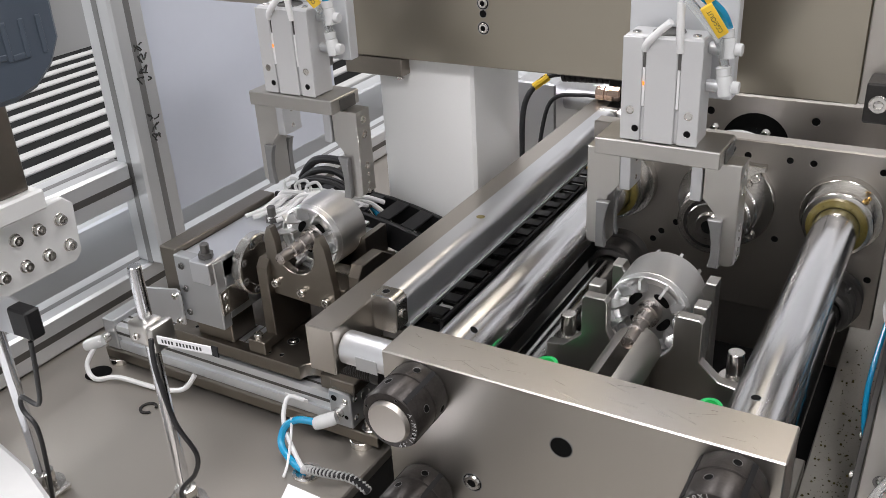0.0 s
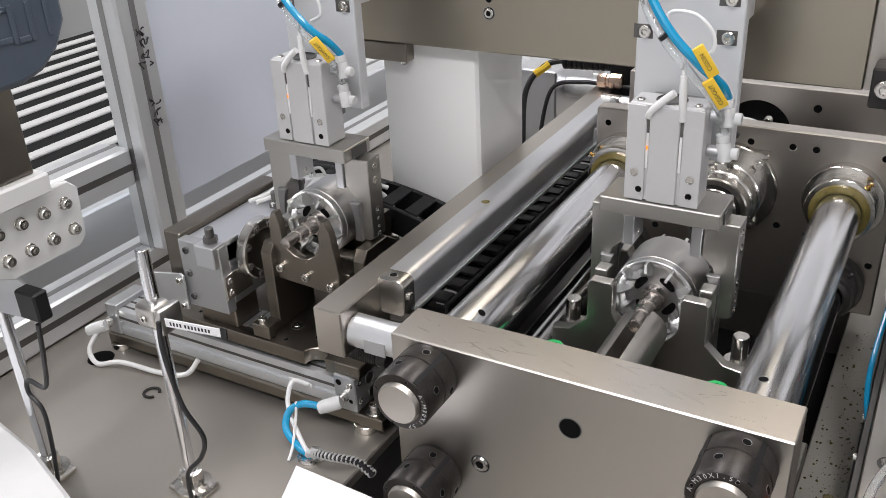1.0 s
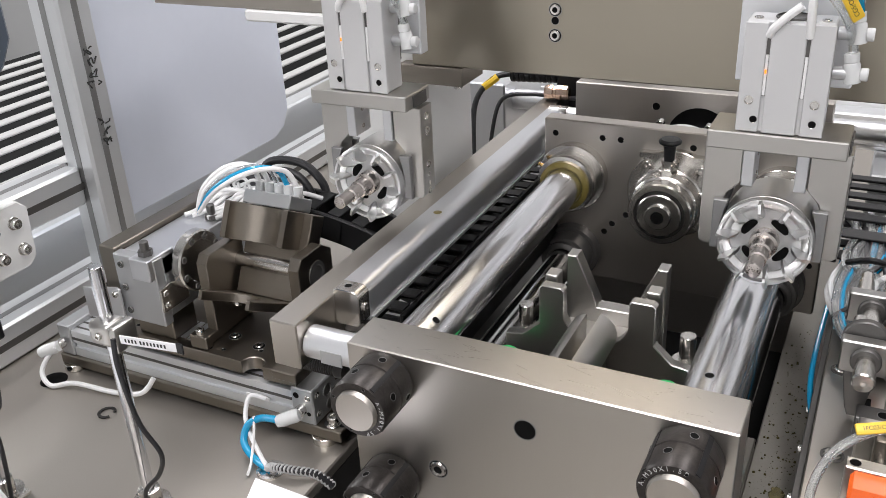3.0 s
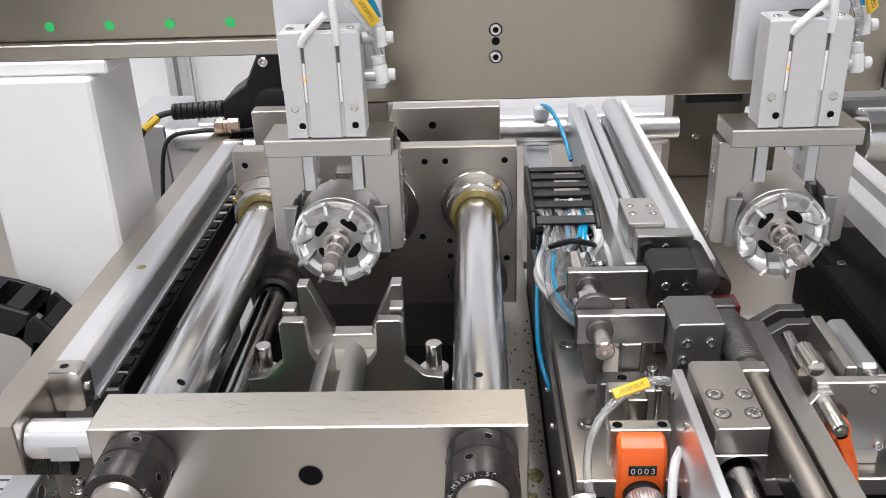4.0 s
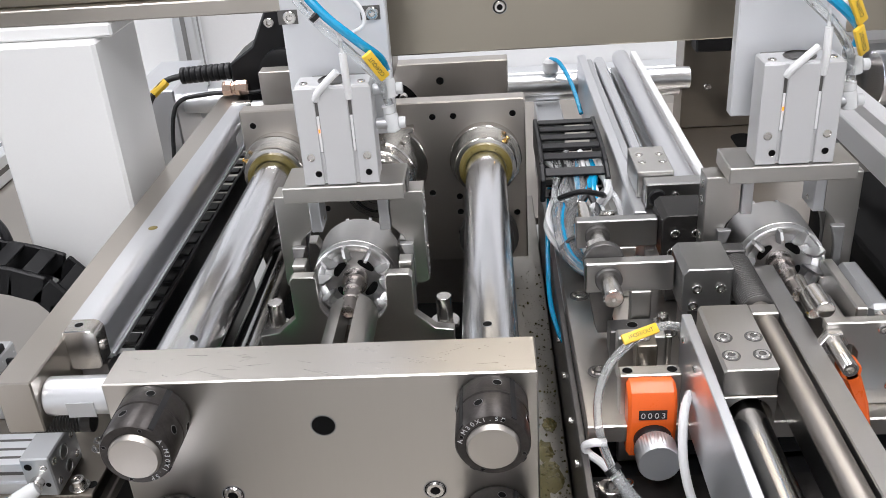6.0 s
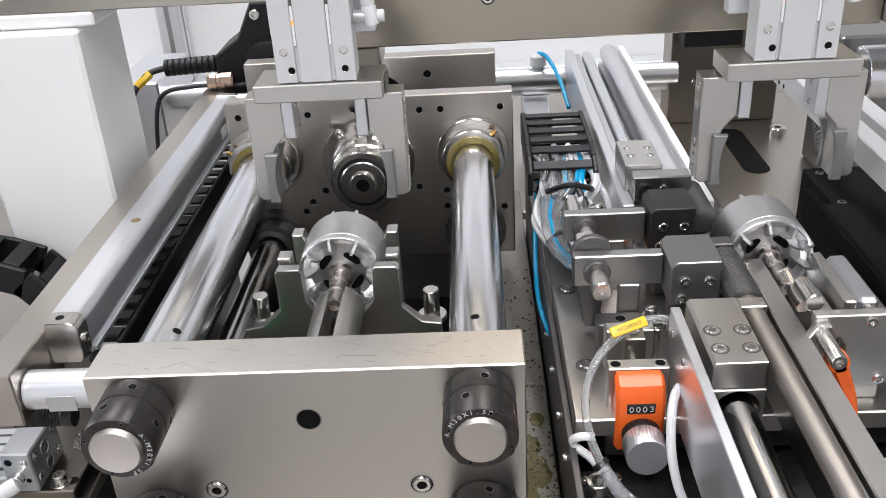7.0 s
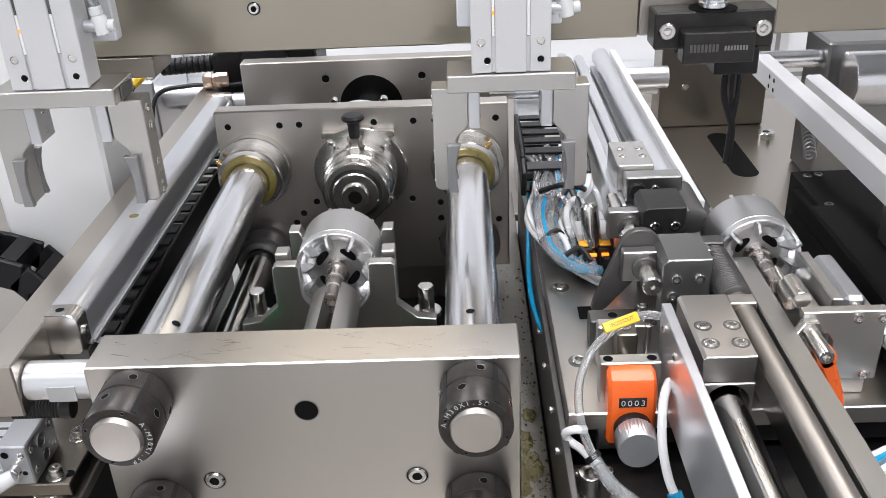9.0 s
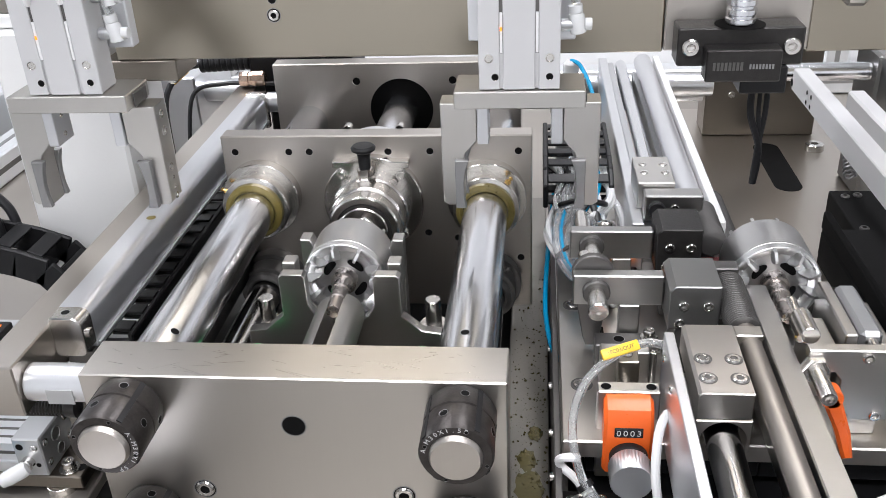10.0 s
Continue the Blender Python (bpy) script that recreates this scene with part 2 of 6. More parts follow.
def tube(bm, pts, r, seg=10, per=8):
    path = smooth_path(pts, per)
    rings, up = [], None
    for i, p in enumerate(path):
        d = (path[min(i + 1, len(path) - 1)] - path[max(i - 1, 0)]).normalized()
        if up is None:
            up = d.orthogonal().normalized()
        up = (up - d * up.dot(d)).normalized()
        side = d.cross(up)
        rings.append([bm.verts.new(p + r * (math.cos(2 * math.pi * k / seg) * up + math.sin(2 * math.pi * k / seg) * side)) for k in range(seg)])
    for a, b in zip(rings, rings[1:]):
        for k in range(seg):
            bm.faces.new((a[k], a[(k + 1) % seg], b[(k + 1) % seg], b[k]))
    bm.faces.new(list(reversed(rings[0])))
    bm.faces.new(rings[-1])
    return bm


B = bmesh.new
ORIGIN = {}


def thing(name, at, label, category, group="", kind=""):
    ob = new(name)
    ob.location = at
    ob.empty_display_size = 0.01
    ORIGIN[ob.name] = Vector(at)
    return tagged(ob, label, category, group, kind)


def part(name, bm, material, parent=None, label="", at=None, category="", kind="", group=""):
    """Link a bmesh, given in world places, as one mesh object under a thing or a part."""
    base = ORIGIN[parent.name] if parent else Vector((0, 0, 0))
    here = Vector(at) if at is not None else base
    me = bpy.data.meshes.new(name)
    bmesh.ops.translate(bm, verts=bm.verts, vec=-here)
    for e in bm.edges:
        e.smooth = len(e.link_faces) == 2 and e.calc_face_angle(3.2) < 0.6
    for f in bm.faces:
        f.smooth = True
    bm.to_mesh(me)
    bm.free()
    me.materials.append(material)
    ob = new(name, me)
    ob.location = here - base if parent else here
    if parent:
        ob.parent = parent
    ORIGIN[ob.name] = here
    return tagged(ob, label, category, group, kind)


SCREWS = {}


def screw(p, axis, r, parent, head=None, material=None, name="screw"):
    """Socket head cap screw: knurled head with a hexagonal recess, head top at p + axis * head."""
    material = material or M_BRIGHT
    head = head if head is not None else r * 1.1
    key = (round(r, 5), round(head, 5), material.name)
    if key not in SCREWS:
        bm = lathe(B(), [(r * 0.95, 0), (r, r * 0.1), (r, head - r * 0.2), (r * 0.85, head), (r * 0.52, head)], (0, 0, 0), (0, 0, 1), 18, False)
        hexr = [bm.verts.new((r * 0.52 * math.cos(k * math.pi / 9), r * 0.52 * math.sin(k * math.pi / 9), head)) for k in range(18)]
        bmesh.ops.remove_doubles(bm, verts=bm.verts, dist=1e-6)
        lathe(bm, [(r * 0.52, head), (r * 0.50, head - r * 0.55), (0, head - r * 0.6)], (0, 0, 0), (0, 0, 1), 6, False)
        lathe(bm, [(r * 0.53, head), (r * 0.5, head - 0.0001)], (0, 0, 0), (0, 0, 1), 18, False)
        bmesh.ops.recalc_face_normals(bm, faces=bm.faces)
        me = bpy.data.meshes.new("screw")
        bm.to_mesh(me)
        bm.free()
        me.materials.append(material)
        SCREWS[key] = me
    ob = new(name, SCREWS[key])
    ob.parent = parent
    ob.matrix_basis = Matrix.Translation(Vector(p) - ORIGIN[parent.name]) @ Vector(axis).normalized().to_track_quat("Z", "Y").to_matrix().to_4x4()
    return ob


def hole(p, axis, r, parent, name="hole", rim=False):
    """A drilled hole, its dark mouth a disc painted for shade, just proud of the face, with a small bright countersink.
    """
    bm = lathe(B(), [(r * 0.95, 0), (r * 0.95, 0.00016), (0, 0.00018)], p, axis, 20, False)
    ob = part(name, bm, M_HOLE, parent)
    part("rim", lathe(B(), [(r * 1.05, 0), (r * 1.04, 0.0002), (r * 1.0, 0.0002), (r * 0.94, 0.0001)], p, axis, 24, False), M_BRIGHT if rim else M_PAD, ob)
    return ob


def panel(name, x0, x1, y0, y1, z0, z1, material, label, category="", kind="structure", bev=0.001):
    return part(name, box(B(), x0, x1, y0, y1, z0, z1, bev), material, None, label, category=category, kind=kind,
                at=((x0 + x1) / 2, (y0 + y1) / 2, z0))


AX, AZ, PITCH = 0.131, 0.173, 0.317      # rotor axis of the middle station, spacing of the stations

# ---------------------------------------------------------------- the setting
# table sheet with a channel for the press unit
table = thing("machine_table", (-0.3, 0.3, 0), "brownish plated steel machine table under all stations", "table", kind="structure")
part("table_sheet", box(B(), -0.56, -0.088, -0.6, 1.2, -0.012, 0, 0.0015), M_TABLE, table)
part("table_sheet", box(B(), -0.0879, 1.3, 0.62, 1.2, -0.012, 0, 0.0015), M_TABLE, table)
part("table_sheet", box(B(), 0.64, 1.3, -0.6, 0.6199, -0.012, 0, 0.0015), M_TABLE, table)
part("channel_floor", box(B(), -0.1, 0.66, -0.6, 0.62, -0.16, -0.15, 0), M_BED, table, "dark channel floor below the press")
part("channel_wall", box(B(), -0.095, -0.0885, -0.6, 0.62, -0.15, -0.0121, 0), M_DARKST, table)
bed = thing("press_bed", (0.131, 0.3, -0.15), "oily steel bed plate under the press, strewn with swarf", "bed plate", kind="structure")
part("bed_strip", box(B(), 0.252, 0.287, 0.04, 0.6, -0.15, 0.04, 0.001), M_BED, bed)
# both bed floors are coloured black: shade painted into the pits
part("bed_floor", box(B(), -0.03, 0.075, 0.04, 0.6, -0.15, -0.04, 0.001), M_HOLE, bed, "bed floor blackened for the shade below the guide shafts")
part("bed_strip", box(B(), 0.0751, 0.2519, 0.04, 0.20, -0.15, 0.05, 0.001), M_BED, bed)
part("bed_floor", box(B(), 0.0751, 0.2519, 0.2001, 0.6, -0.15, -0.05, 0), M_HOLE, bed, "bed floor blackened for the shade in the opening")
bm = B()
rng = random.Random(4)
for k in range(620):
    x, y = 0.2545 + 0.031 * rng.random() ** 0.8, 0.045 + 0.37 * rng.random() ** 1.6
    r = 0.00025 + 0.0011 * rng.random() ** 4
    lathe(bm, [(r, 0), (r * rng.uniform(0.4, 0.9), r * rng.uniform(0.5, 1.1)), (0, r * rng.uniform(0.9, 1.4))], (x, y, 0.0401), (rng.uniform(-0.3, 0.3), rng.uniform(-0.3, 0.3), 1), 5, False)
part("metal_swarf", bm, M_SWARF, None, "oily yellowish metal swarf on the bed strip", category="swarf", kind="stuff")

bm = B()
rng = random.Random(9)
for cx_, cy_, r_ in ((0.2715, 0.088, 0.012), (0.2700, 0.118, 0.008), (0.2655, 0.066, 0.007), (0.2760, 0.150, 0.006)):
    ring_ = [bm.verts.new((cx_ + r_ * rng.uniform(0.75, 1.1) * math.cos(k * math.pi / 12), cy_ + 1.7 * r_ * rng.uniform(0.75, 1.1) * math.sin(k * math.pi / 12), 0.0403)) for k in range(24)]
    mid_ = bm.verts.new((cx_, cy_, 0.0406))
    for k in range(24):
        bm.faces.new((mid_, ring_[k], ring_[(k + 1) % 24]))
part("oil_puddle", bm, M_OIL, bed, "yellowish oil puddles")

# room: unseen walls and ceiling added for the steel to reflect
panel("floor", -4, 4, -4, 4, -0.92, -0.9, M_FLOOR, "grey workshop floor")
panel("wall_north", -4, 4, 2.6, 2.7, -0.9, 2.7, M_WALLG, "unseen grey wall added for reflections")
panel("wall_south", -4, 4, -3.1, -3.0, -0.9, 2.7, M_WALL, "unseen white wall added for reflections")
panel("wall_west", -4.0, -3.9, -3, 2.6, -0.9, 2.7, M_WALL, "unseen white wall added for reflections")
panel("wall_east", 3.9, 4.0, -3, 2.6, -0.9, 2.7, M_WALL, "unseen white wall added for reflections")
panel("ceiling", -4, 4, -3.1, 2.7, 2.7, 2.78, M_CEIL, "unseen grey ceiling added for reflections")


# ---------------------------------------------------------------- the press
press = thing("servo_press", (AX, 0.0, -0.15), "ground steel press frame with chromed guide shafts", "press")
plate = part("front_plate", box(B(), 0, 0.26, 0, 0.037, -0.15, 0.2, 0.0009), M_FRONT, press, "thick ground steel front plate, scratched on top")
bm = B()
rng = random.Random(8)
for k in range(46):
    x, y = 0.01 + 0.235 * rng.random(), 0.005 + 0.027 * rng.random()
    a, ln = rng.uniform(-0.5, 0.5), rng.choice((0.002, 0.004, 0.006, 0.016)) * (0.5 + rng.random())
    x1, y1 = min(0.258, x + ln * math.cos(a)), min(0.036, max(0.001, y + ln * math.sin(a)))
    w = 0.00012
    vs = [bm.verts.new(c) for c in ((x, y - w, 0.20003), (x1, y1 - w, 0.20003), (x1, y1 + w, 0.20003), (x, y + w, 0.20003))]
    bm.faces.new(vs)
part("scratch", bm, M_BRIGHT, plate, "fine bright scratches")
hole((0.130, -0.0001, 0.165), (0, -1, 0), 0.0076, press)
for x, z in ((0.0655, 0.112), (0.1945, 0.112)):
    hole((x, -0.0001, z), (0, -1, 0), 0.0072, press)
    screw((x, 0.001, z), (0, -1, 0), 0.0063, press, 0.0025)


def lock_nut(x, z):
    nut = thing("lock_nut", (x, 0, z), "worn black oxide slotted lock nut on a threaded shaft end", "nut", "lock nuts of the press")
    r = 0.0212
    part("nut_body", lathe(B(), [(r * 0.97, 0), (r, 0.001), (r, 0.0155), (r * 0.955, 0.0161), (r * 0.955, 0.0169), (r, 0.0175), (r * 1.005, 0.036),
                                 (r * 0.95, 0.038), (r * 0.72, 0.0382), (r * 0.70, 0.036)], (x, -0.0002, z), (0, -1, 0), 48, True), M_RUB, nut)
    part("threaded_end", lathe(B(), [(0.0146, 0), (0.0150, 0.0372), (0.0144, 0.0378), (0.0150, 0.0386), (0.0144, 0.0394), (0.0150, 0.0402), (0.0143, 0.0412),
                                     (0.0138, 0.0418), (0, 0.0419)], (x, 0, z), (0, -1, 0), 40, True), M_PLATE_Z, nut, "bright threaded shaft end")
    for k in range(4):
        a = math.radians(35 + 90 * k)
        c, s = math.cos(a), math.sin(a)
        # slot shade is a black strip laid on the uncut nut
        bm = box(B(), -0.0017, 0.0017, -0.0372, -0.0010, r * 0.955, r * 1.010, 0)
        bmesh.ops.rotate(bm, verts=bm.verts, cent=(0, 0, 0), matrix=Matrix.Rotation(a, 3, "Y"))
        bmesh.ops.translate(bm, verts=bm.verts, vec=(x, 0, z))
        part("slot", bm, M_BLACK, nut)
    for k in range(4):
        for yy, off in ((-0.0085, 10), (-0.0255, 70)):
            a = math.radians(off + 90 * k)
            d = Vector((math.sin(a), 0, math.cos(a)))
            hole(Vector((x, yy, z)) + d * (r + 0.00005), d, 0.0026, nut)
    for k in range(4):
        a = math.radians(20 + 90 * k)
        hole(Vector((x + 0.0182 * math.sin(a), -0.03832, z + 0.0182 * math.cos(a))), (0, -1, 0), 0.0011, nut)
    return nut


def word(name, text, size, m, material, parent, align="CENTER"):
    """Raised lettering in the built-in font, turned to a mesh by its curve, at the pose m in the world."""
    c = bpy.data.curves.new(name, "FONT")
    c.body, c.size, c.align_x, c.align_y, c.extrude = text, size, align, "CENTER", 0.00008
    ob = new(name, c)
    c.materials.append(material)
    ob.parent = parent
    ob.matrix_basis = Matrix.Translation(-ORIGIN[parent.name]) @ m
    return ob


NUTS = [lock_nut(0.0295, 0.178), lock_nut(0.2325, 0.178), lock_nut(0.0295, 0.093), lock_nut(0.2325, 0.093)]
for nt_, x in zip(NUTS[:2], (0.0295, 0.2325)):
    for k, ch in enumerate("A-M30X1.5P"):
        a = math.radians((-150 if x < 0.1 else 120) + (-11 * k if x < 0.1 else 11 * k))
        if x < 0.1:
            a = math.radians(60 + 11 * k)
            m = Matrix.Translation((x + 0.0183 * math.sin(a), -0.0384, 0.178 + 0.0183 * math.cos(a))) @ pose(0, 0, 0, 90, math.degrees(a), 0)
        else:
            a = math.radians(-80 + 11 * k)
            m = Matrix.Translation((x + 0.0183 * math.sin(a), -0.0384, 0.178 + 0.0183 * math.cos(a))) @ pose(0, 0, 0, 90, math.degrees(a), 0)
        word("letter", ch, 0.0042, m, M_INKW, nt_)

# the lower pair is thinner and in the darker chrome
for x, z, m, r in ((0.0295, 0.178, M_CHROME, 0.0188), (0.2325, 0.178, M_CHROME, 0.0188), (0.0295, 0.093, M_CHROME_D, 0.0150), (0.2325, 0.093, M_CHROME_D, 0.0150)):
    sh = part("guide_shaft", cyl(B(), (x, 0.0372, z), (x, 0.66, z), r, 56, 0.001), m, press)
    if z > 0.1:
        a = math.radians(32 if x < 0.1 else -4)
        d = Vector((math.sin(a), 0, math.cos(a)))
        hole(Vector((x, 0.0575, z)) + d * (r - 0.00002), d, 0.0030, press)
# rear plate
part("rear_plate", box(B(), -0.006, 0.259, 0.498, 0.518, -0.15, 0.243, 0.001), M_PLATE_Z, press)
part("ram_bore", lathe(B(), [(0.034, 0), (0.034, 0.0004), (0, 0.0005)], (AX, 0.4979, 0.192), (0, -1, 0), 40, False), M_HOLE, press)
for x in (0.084, 0.187):
    hole((x, 0.4979, 0.2235), (0, -1, 0), 0.0042, press, rim=True)
# side rail and its spacer
rail = part("side_rail", box(B(), -0.073, -0.049, 0.01, 0.625, 0.158, 0.196, 0.001), M_BAR, press, "long ground steel side rail")
part("spacer_rod", cyl(B(), (-0.0488, 0.026, 0.1745), (-0.0002, 0.026, 0.1745), 0.0125, 48, 0.001), M_ALU, press, "turned aluminium spacer with a flat")
part("spacer_flat", box(B(), -0.033, -0.015, 0.0131, 0.0137, 0.1665, 0.1775, 0.0002), M_ALU_D, press, "milled flat on the spacer")
part("rear_spacer", cyl(B(), (-0.0488, 0.55, 0.184), (0.006, 0.55, 0.184), 0.0115, 32), M_ALU, press)

# aluminium cable cover between rail and shaft
cover = thing("light_curtain_bar", (-0.034, 0.29, 0.16), "long silver aluminium profile bar with a bent steel end bracket", "profile bar")
corner = [(-0.0365 + 0.0085 * math.cos(math.radians(a)), 0.1915 + 0.0085 * math.sin(math.radians(a))) for a in range(0, 91, 9)]
part("profile", prism(B(), [(-0.0488, 0.168), (-0.0280, 0.168)] + corner + [(-0.0488, 0.2)], "xz", 0.076, 0.525, 0.0003), M_ALU, cover)
part("edge_lip", box(B(), -0.0279, -0.0257, 0.078, 0.525, 0.1682, 0.1715, 0.0003), M_ALU, cover)
bend = [(-0.0330 + 0.0062 * math.cos(math.radians(a)), 0.1945 + 0.0062 * math.sin(math.radians(a))) for a in range(0, 91, 10)]
part("end_bracket", prism(B(), [(-0.0480, 0.1705), (-0.0300, 0.1705), (-0.0273, 0.1735)] + bend + [(-0.0475, 0.2007), (-0.0490, 0.199), (-0.0490, 0.1745)], "xz", 0.0600, 0.0757, 0.0006), M_BRIGHT, cover, "bright bent end bracket")
hole((-0.040, 0.0680, 0.2007), (0, 0, 1), 0.0030, cover)
screw((-0.0273, 0.0680, 0.185), (1, 0, 0), 0.0036, cover, 0.0022)
part("bracket_foot", box(B(), -0.0485, -0.0290, 0.070, 0.085, 0.158, 0.1678, 0.0005), M_DARKST, cover)
part("warning_label", box(B(), -0.0279, -0.0277, 0.452, 0.482, 0.176, 0.188, 0), M_STRIP, cover, "small printed label")
part("rear_bracket", box(B(), -0.0488, -0.0265, 0.5255, 0.535, 0.161, 0.2015, 0.0008), M_BRIGHT, cover)
part("oil_stain", lathe(B(), [(0.004, 0), (0.0028, 0.00015), (0, 0.0002)], (-0.0375, 0.215, 0.2000), (0, 0, 1), 9, False), M_GREASE, cover, "yellowish oil stain")


def drag_chain(name, pts, width, height, side, label, parent=None, step=0.019):
    """Black cable chain: link after link along a path; side is the direction across the chain."""
    path = smooth_path(pts, 24)
    dist, marks, acc = 0.0, [path[0]], 0.0
    for a, b in zip(path, path[1:]):
        acc += (b - a).length
        if acc >= step:
            marks.append(b)
            acc = 0.0
    ch = thing(name, tuple(marks[len(marks) // 2]), label, "drag chain")
    side = Vector(side).normalized()
    for a, b in zip(marks, marks[1:]):
        d = b - a
        ln = d.length
        d.normalize()
        n = d.cross(side).normalized()
        s = d.cross(n).normalized()
        rot = Matrix((d, s, n)).transposed()
        place = Matrix.Translation(a) @ rot.to_4x4()

        def piece(name, *c):
            bm = box(B(), *c)
            bmesh.ops.transform(bm, matrix=place, verts=bm.verts)
            part(name, bm, M_BLACK, ch)
        for sg in (-1, 1):
            piece("side_plate", -ln * 0.06, ln * 1.08, sg * width / 2 - 0.0024, sg * width / 2 + 0.0024, -height / 2, height / 2, 0.0012)
            piece("crossbar", ln * 0.22, ln * 0.74, -width / 2 + 0.0025, width / 2 - 0.0025, sg * (height / 2 - 0.0008) - 0.0013, sg * (height / 2 - 0.0008) + 0.0013, 0.0004)
    return ch


drag_chain("drag_chain", [(-0.004, 0.07, 0.118), (-0.004, 0.2, 0.118), (-0.004, 0.42, 0.118)], 0.030, 0.024, (1, 0, 0), "black plastic drag chain lying beside the guide shaft", step=0.034)

# moving head
HEAD = (AX, 0.395, 0.063)
head = thing("spindle_carriage", HEAD, "sliding steel spindle carriage with bushings on the guide shafts", "spindle carriage")
part("head_plate", box(B(), -0.004, 0.272, 0.395, 0.413, 0.063, 0.2345, 0.0012), M_PLATE_Z, head)
for x, z, r in ((0.0295, 0.178, 0.0185), (0.2325, 0.178, 0.0185), (0.0295, 0.093, 0.0150), (0.2325, 0.093, 0.0150)):
    up = z > 0.1
    k = 1.0 if up else 0.86
    # lower bushings, seals and nipples take the darker steel
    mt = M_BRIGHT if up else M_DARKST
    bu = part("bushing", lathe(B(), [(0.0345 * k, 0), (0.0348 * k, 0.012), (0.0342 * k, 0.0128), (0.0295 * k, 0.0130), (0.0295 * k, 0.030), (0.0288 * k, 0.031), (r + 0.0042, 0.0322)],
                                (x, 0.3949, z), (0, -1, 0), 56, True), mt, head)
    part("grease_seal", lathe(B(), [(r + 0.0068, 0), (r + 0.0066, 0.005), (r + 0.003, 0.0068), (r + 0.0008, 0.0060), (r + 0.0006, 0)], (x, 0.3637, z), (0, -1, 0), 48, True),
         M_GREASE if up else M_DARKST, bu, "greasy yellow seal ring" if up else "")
    for sg in (1,):
        a = math.radians(-62 if x < 0.1 else 40)
        d = Vector((math.sin(a), 0, math.cos(a)))
        part("grease_nipple", lathe(B(), [(0.0028, 0), (0.0028, 0.002), (0.0016, 0.0025), (0.0016, 0.004), (0.0022, 0.0046), (0.0014, 0.006)], Vector((x, 0.371, z)) + d * 0.029 * k, d, 10, True),
             M_BRASS if up else M_DARKST, bu)
for x, z in ((0.008, 0.2195), (0.0570, 0.2195), (0.0755, 0.2195), (0.1830, 0.2195), (0.2030, 0.2195), (0.2600, 0.2195), (0.062, 0.118), (0.205, 0.118), (0.178, 0.140), (0.084, 0.140),
             (0.262, 0.115), (0.205, 0.095), (0.146, 0.2195), (0.205, 0.135), (0.070, 0.128)):
    hole((x, 0.3949, z), (0, -1, 0), 0.0032, head, rim=True)
# spindle
sp = part("spindle", lathe(B(), [(0.0445, 0), (0.0448, 0.0085), (0.044, 0.0095), (0.0345, 0.0098), (0.0340, 0.028), (0.0325, 0.029), (0.0318, 0.044), (0.0300, 0.0455), (0.0262, 0.047)],
                           (AX, 0.3949, AZ), (0, -1, 0), 64, True), M_BRIGHT, head, "turned bright steel spindle housing")
part("flange_flat", box(B(), AX - 0.034, AX + 0.034, 0.3852, 0.3948, AZ + 0.0345, AZ + 0.0405, 0.0008), M_BRIGHT, sp)
part("seal_ring", lathe(B(), [(0.0300, 0), (0.0300, 0.0120), (0.0288, 0.0135), (0.0240, 0.0138), (0.0236, 0.0120)], (AX, 0.3482, AZ), (0, -1, 0), 56, True), M_BRIGHT, sp)
part("groove", lathe(B(), [(0.0240, 0), (0.0240, 0.0006), (0.0185, 0.0006)], (AX, 0.3364, AZ), (0, -1, 0), 48, False), M_BLACKOX, sp, "black rubber lip seal")
part("nose", lathe(B(), [(0.0210, 0), (0.0210, 0.008), (0.0200, 0.0088), (0.0124, 0.009), (0.0120, 0.0125), (0.0112, 0.0135), (0.0062, 0.0135), (0.0052, 0.0100), (0, 0.008)], (AX, 0.3405, AZ), (0, -1, 0), 40, True), M_BRIGHT, sp, "bright hollow spindle nose")
part("bore", lathe(B(), [(0.0058, 0), (0.0056, 0.0006), (0, 0.0008)], (AX, 0.3275, AZ), (0, -1, 0), 24, False), M_HOLE, sp)
for a in (48, 132, 228, 312):
    d = (AX + 0.039 * math.cos(math.radians(a)), 0.3852, AZ + 0.039 * math.sin(math.radians(a)))
    screw(d, (0, -1, 0), 0.0042, head, 0.004)
kn = part("index_plunger", lathe(B(), [(0.0085, 0), (0.0085, 0.005), (0.0062, 0.0055), (0.0062, 0.009), (0.0072, 0.0095), (0.0072, 0.0135), (0.0048, 0.014), (0.0048, 0.020)],
                                 (AX, 0.362, AZ + 0.0315), (0, 0, 1), 6, True), M_BRIGHT, head, "chromed plunger body")
part("knob", lathe(B(), [(0.0050, 0), (0.0056, 0.011), (0.0062, 0.0135), (0.0102, 0.016), (0.0106, 0.018), (0.0085, 0.020), (0, 0.0205)], (AX, 0.362, AZ + 0.0455), (0, 0, 1), 28, True), M_BLACK, kn, "black plastic knob")
part("ram", cyl(B(), (AX, 0.4132, 0.192), (AX, 0.64, 0.192), 0.0175, 40), M_CHROME, head, "chromed ram")
part("ram_collar", lathe(B(), [(0.040, 0), (0.040, 0.012), (0.030, 0.02), (0.0178, 0.021)], (AX, 0.4132, 0.192), (0, 1, 0), 40, True), M_CAST, head)
for a in (60, 120):
    screw((AX + 0.047 * math.cos(math.radians(a)), 0.4132, 0.192 + 0.047 * math.sin(math.radians(a))), (0, 1, 0), 0.004, head, 0.01)

# cradle of the middle station
cr = thing("press_cradle", (AX, 0.17, 0.05), "milled steel cradle with notched front and rear yokes holding the rotor", "cradle")


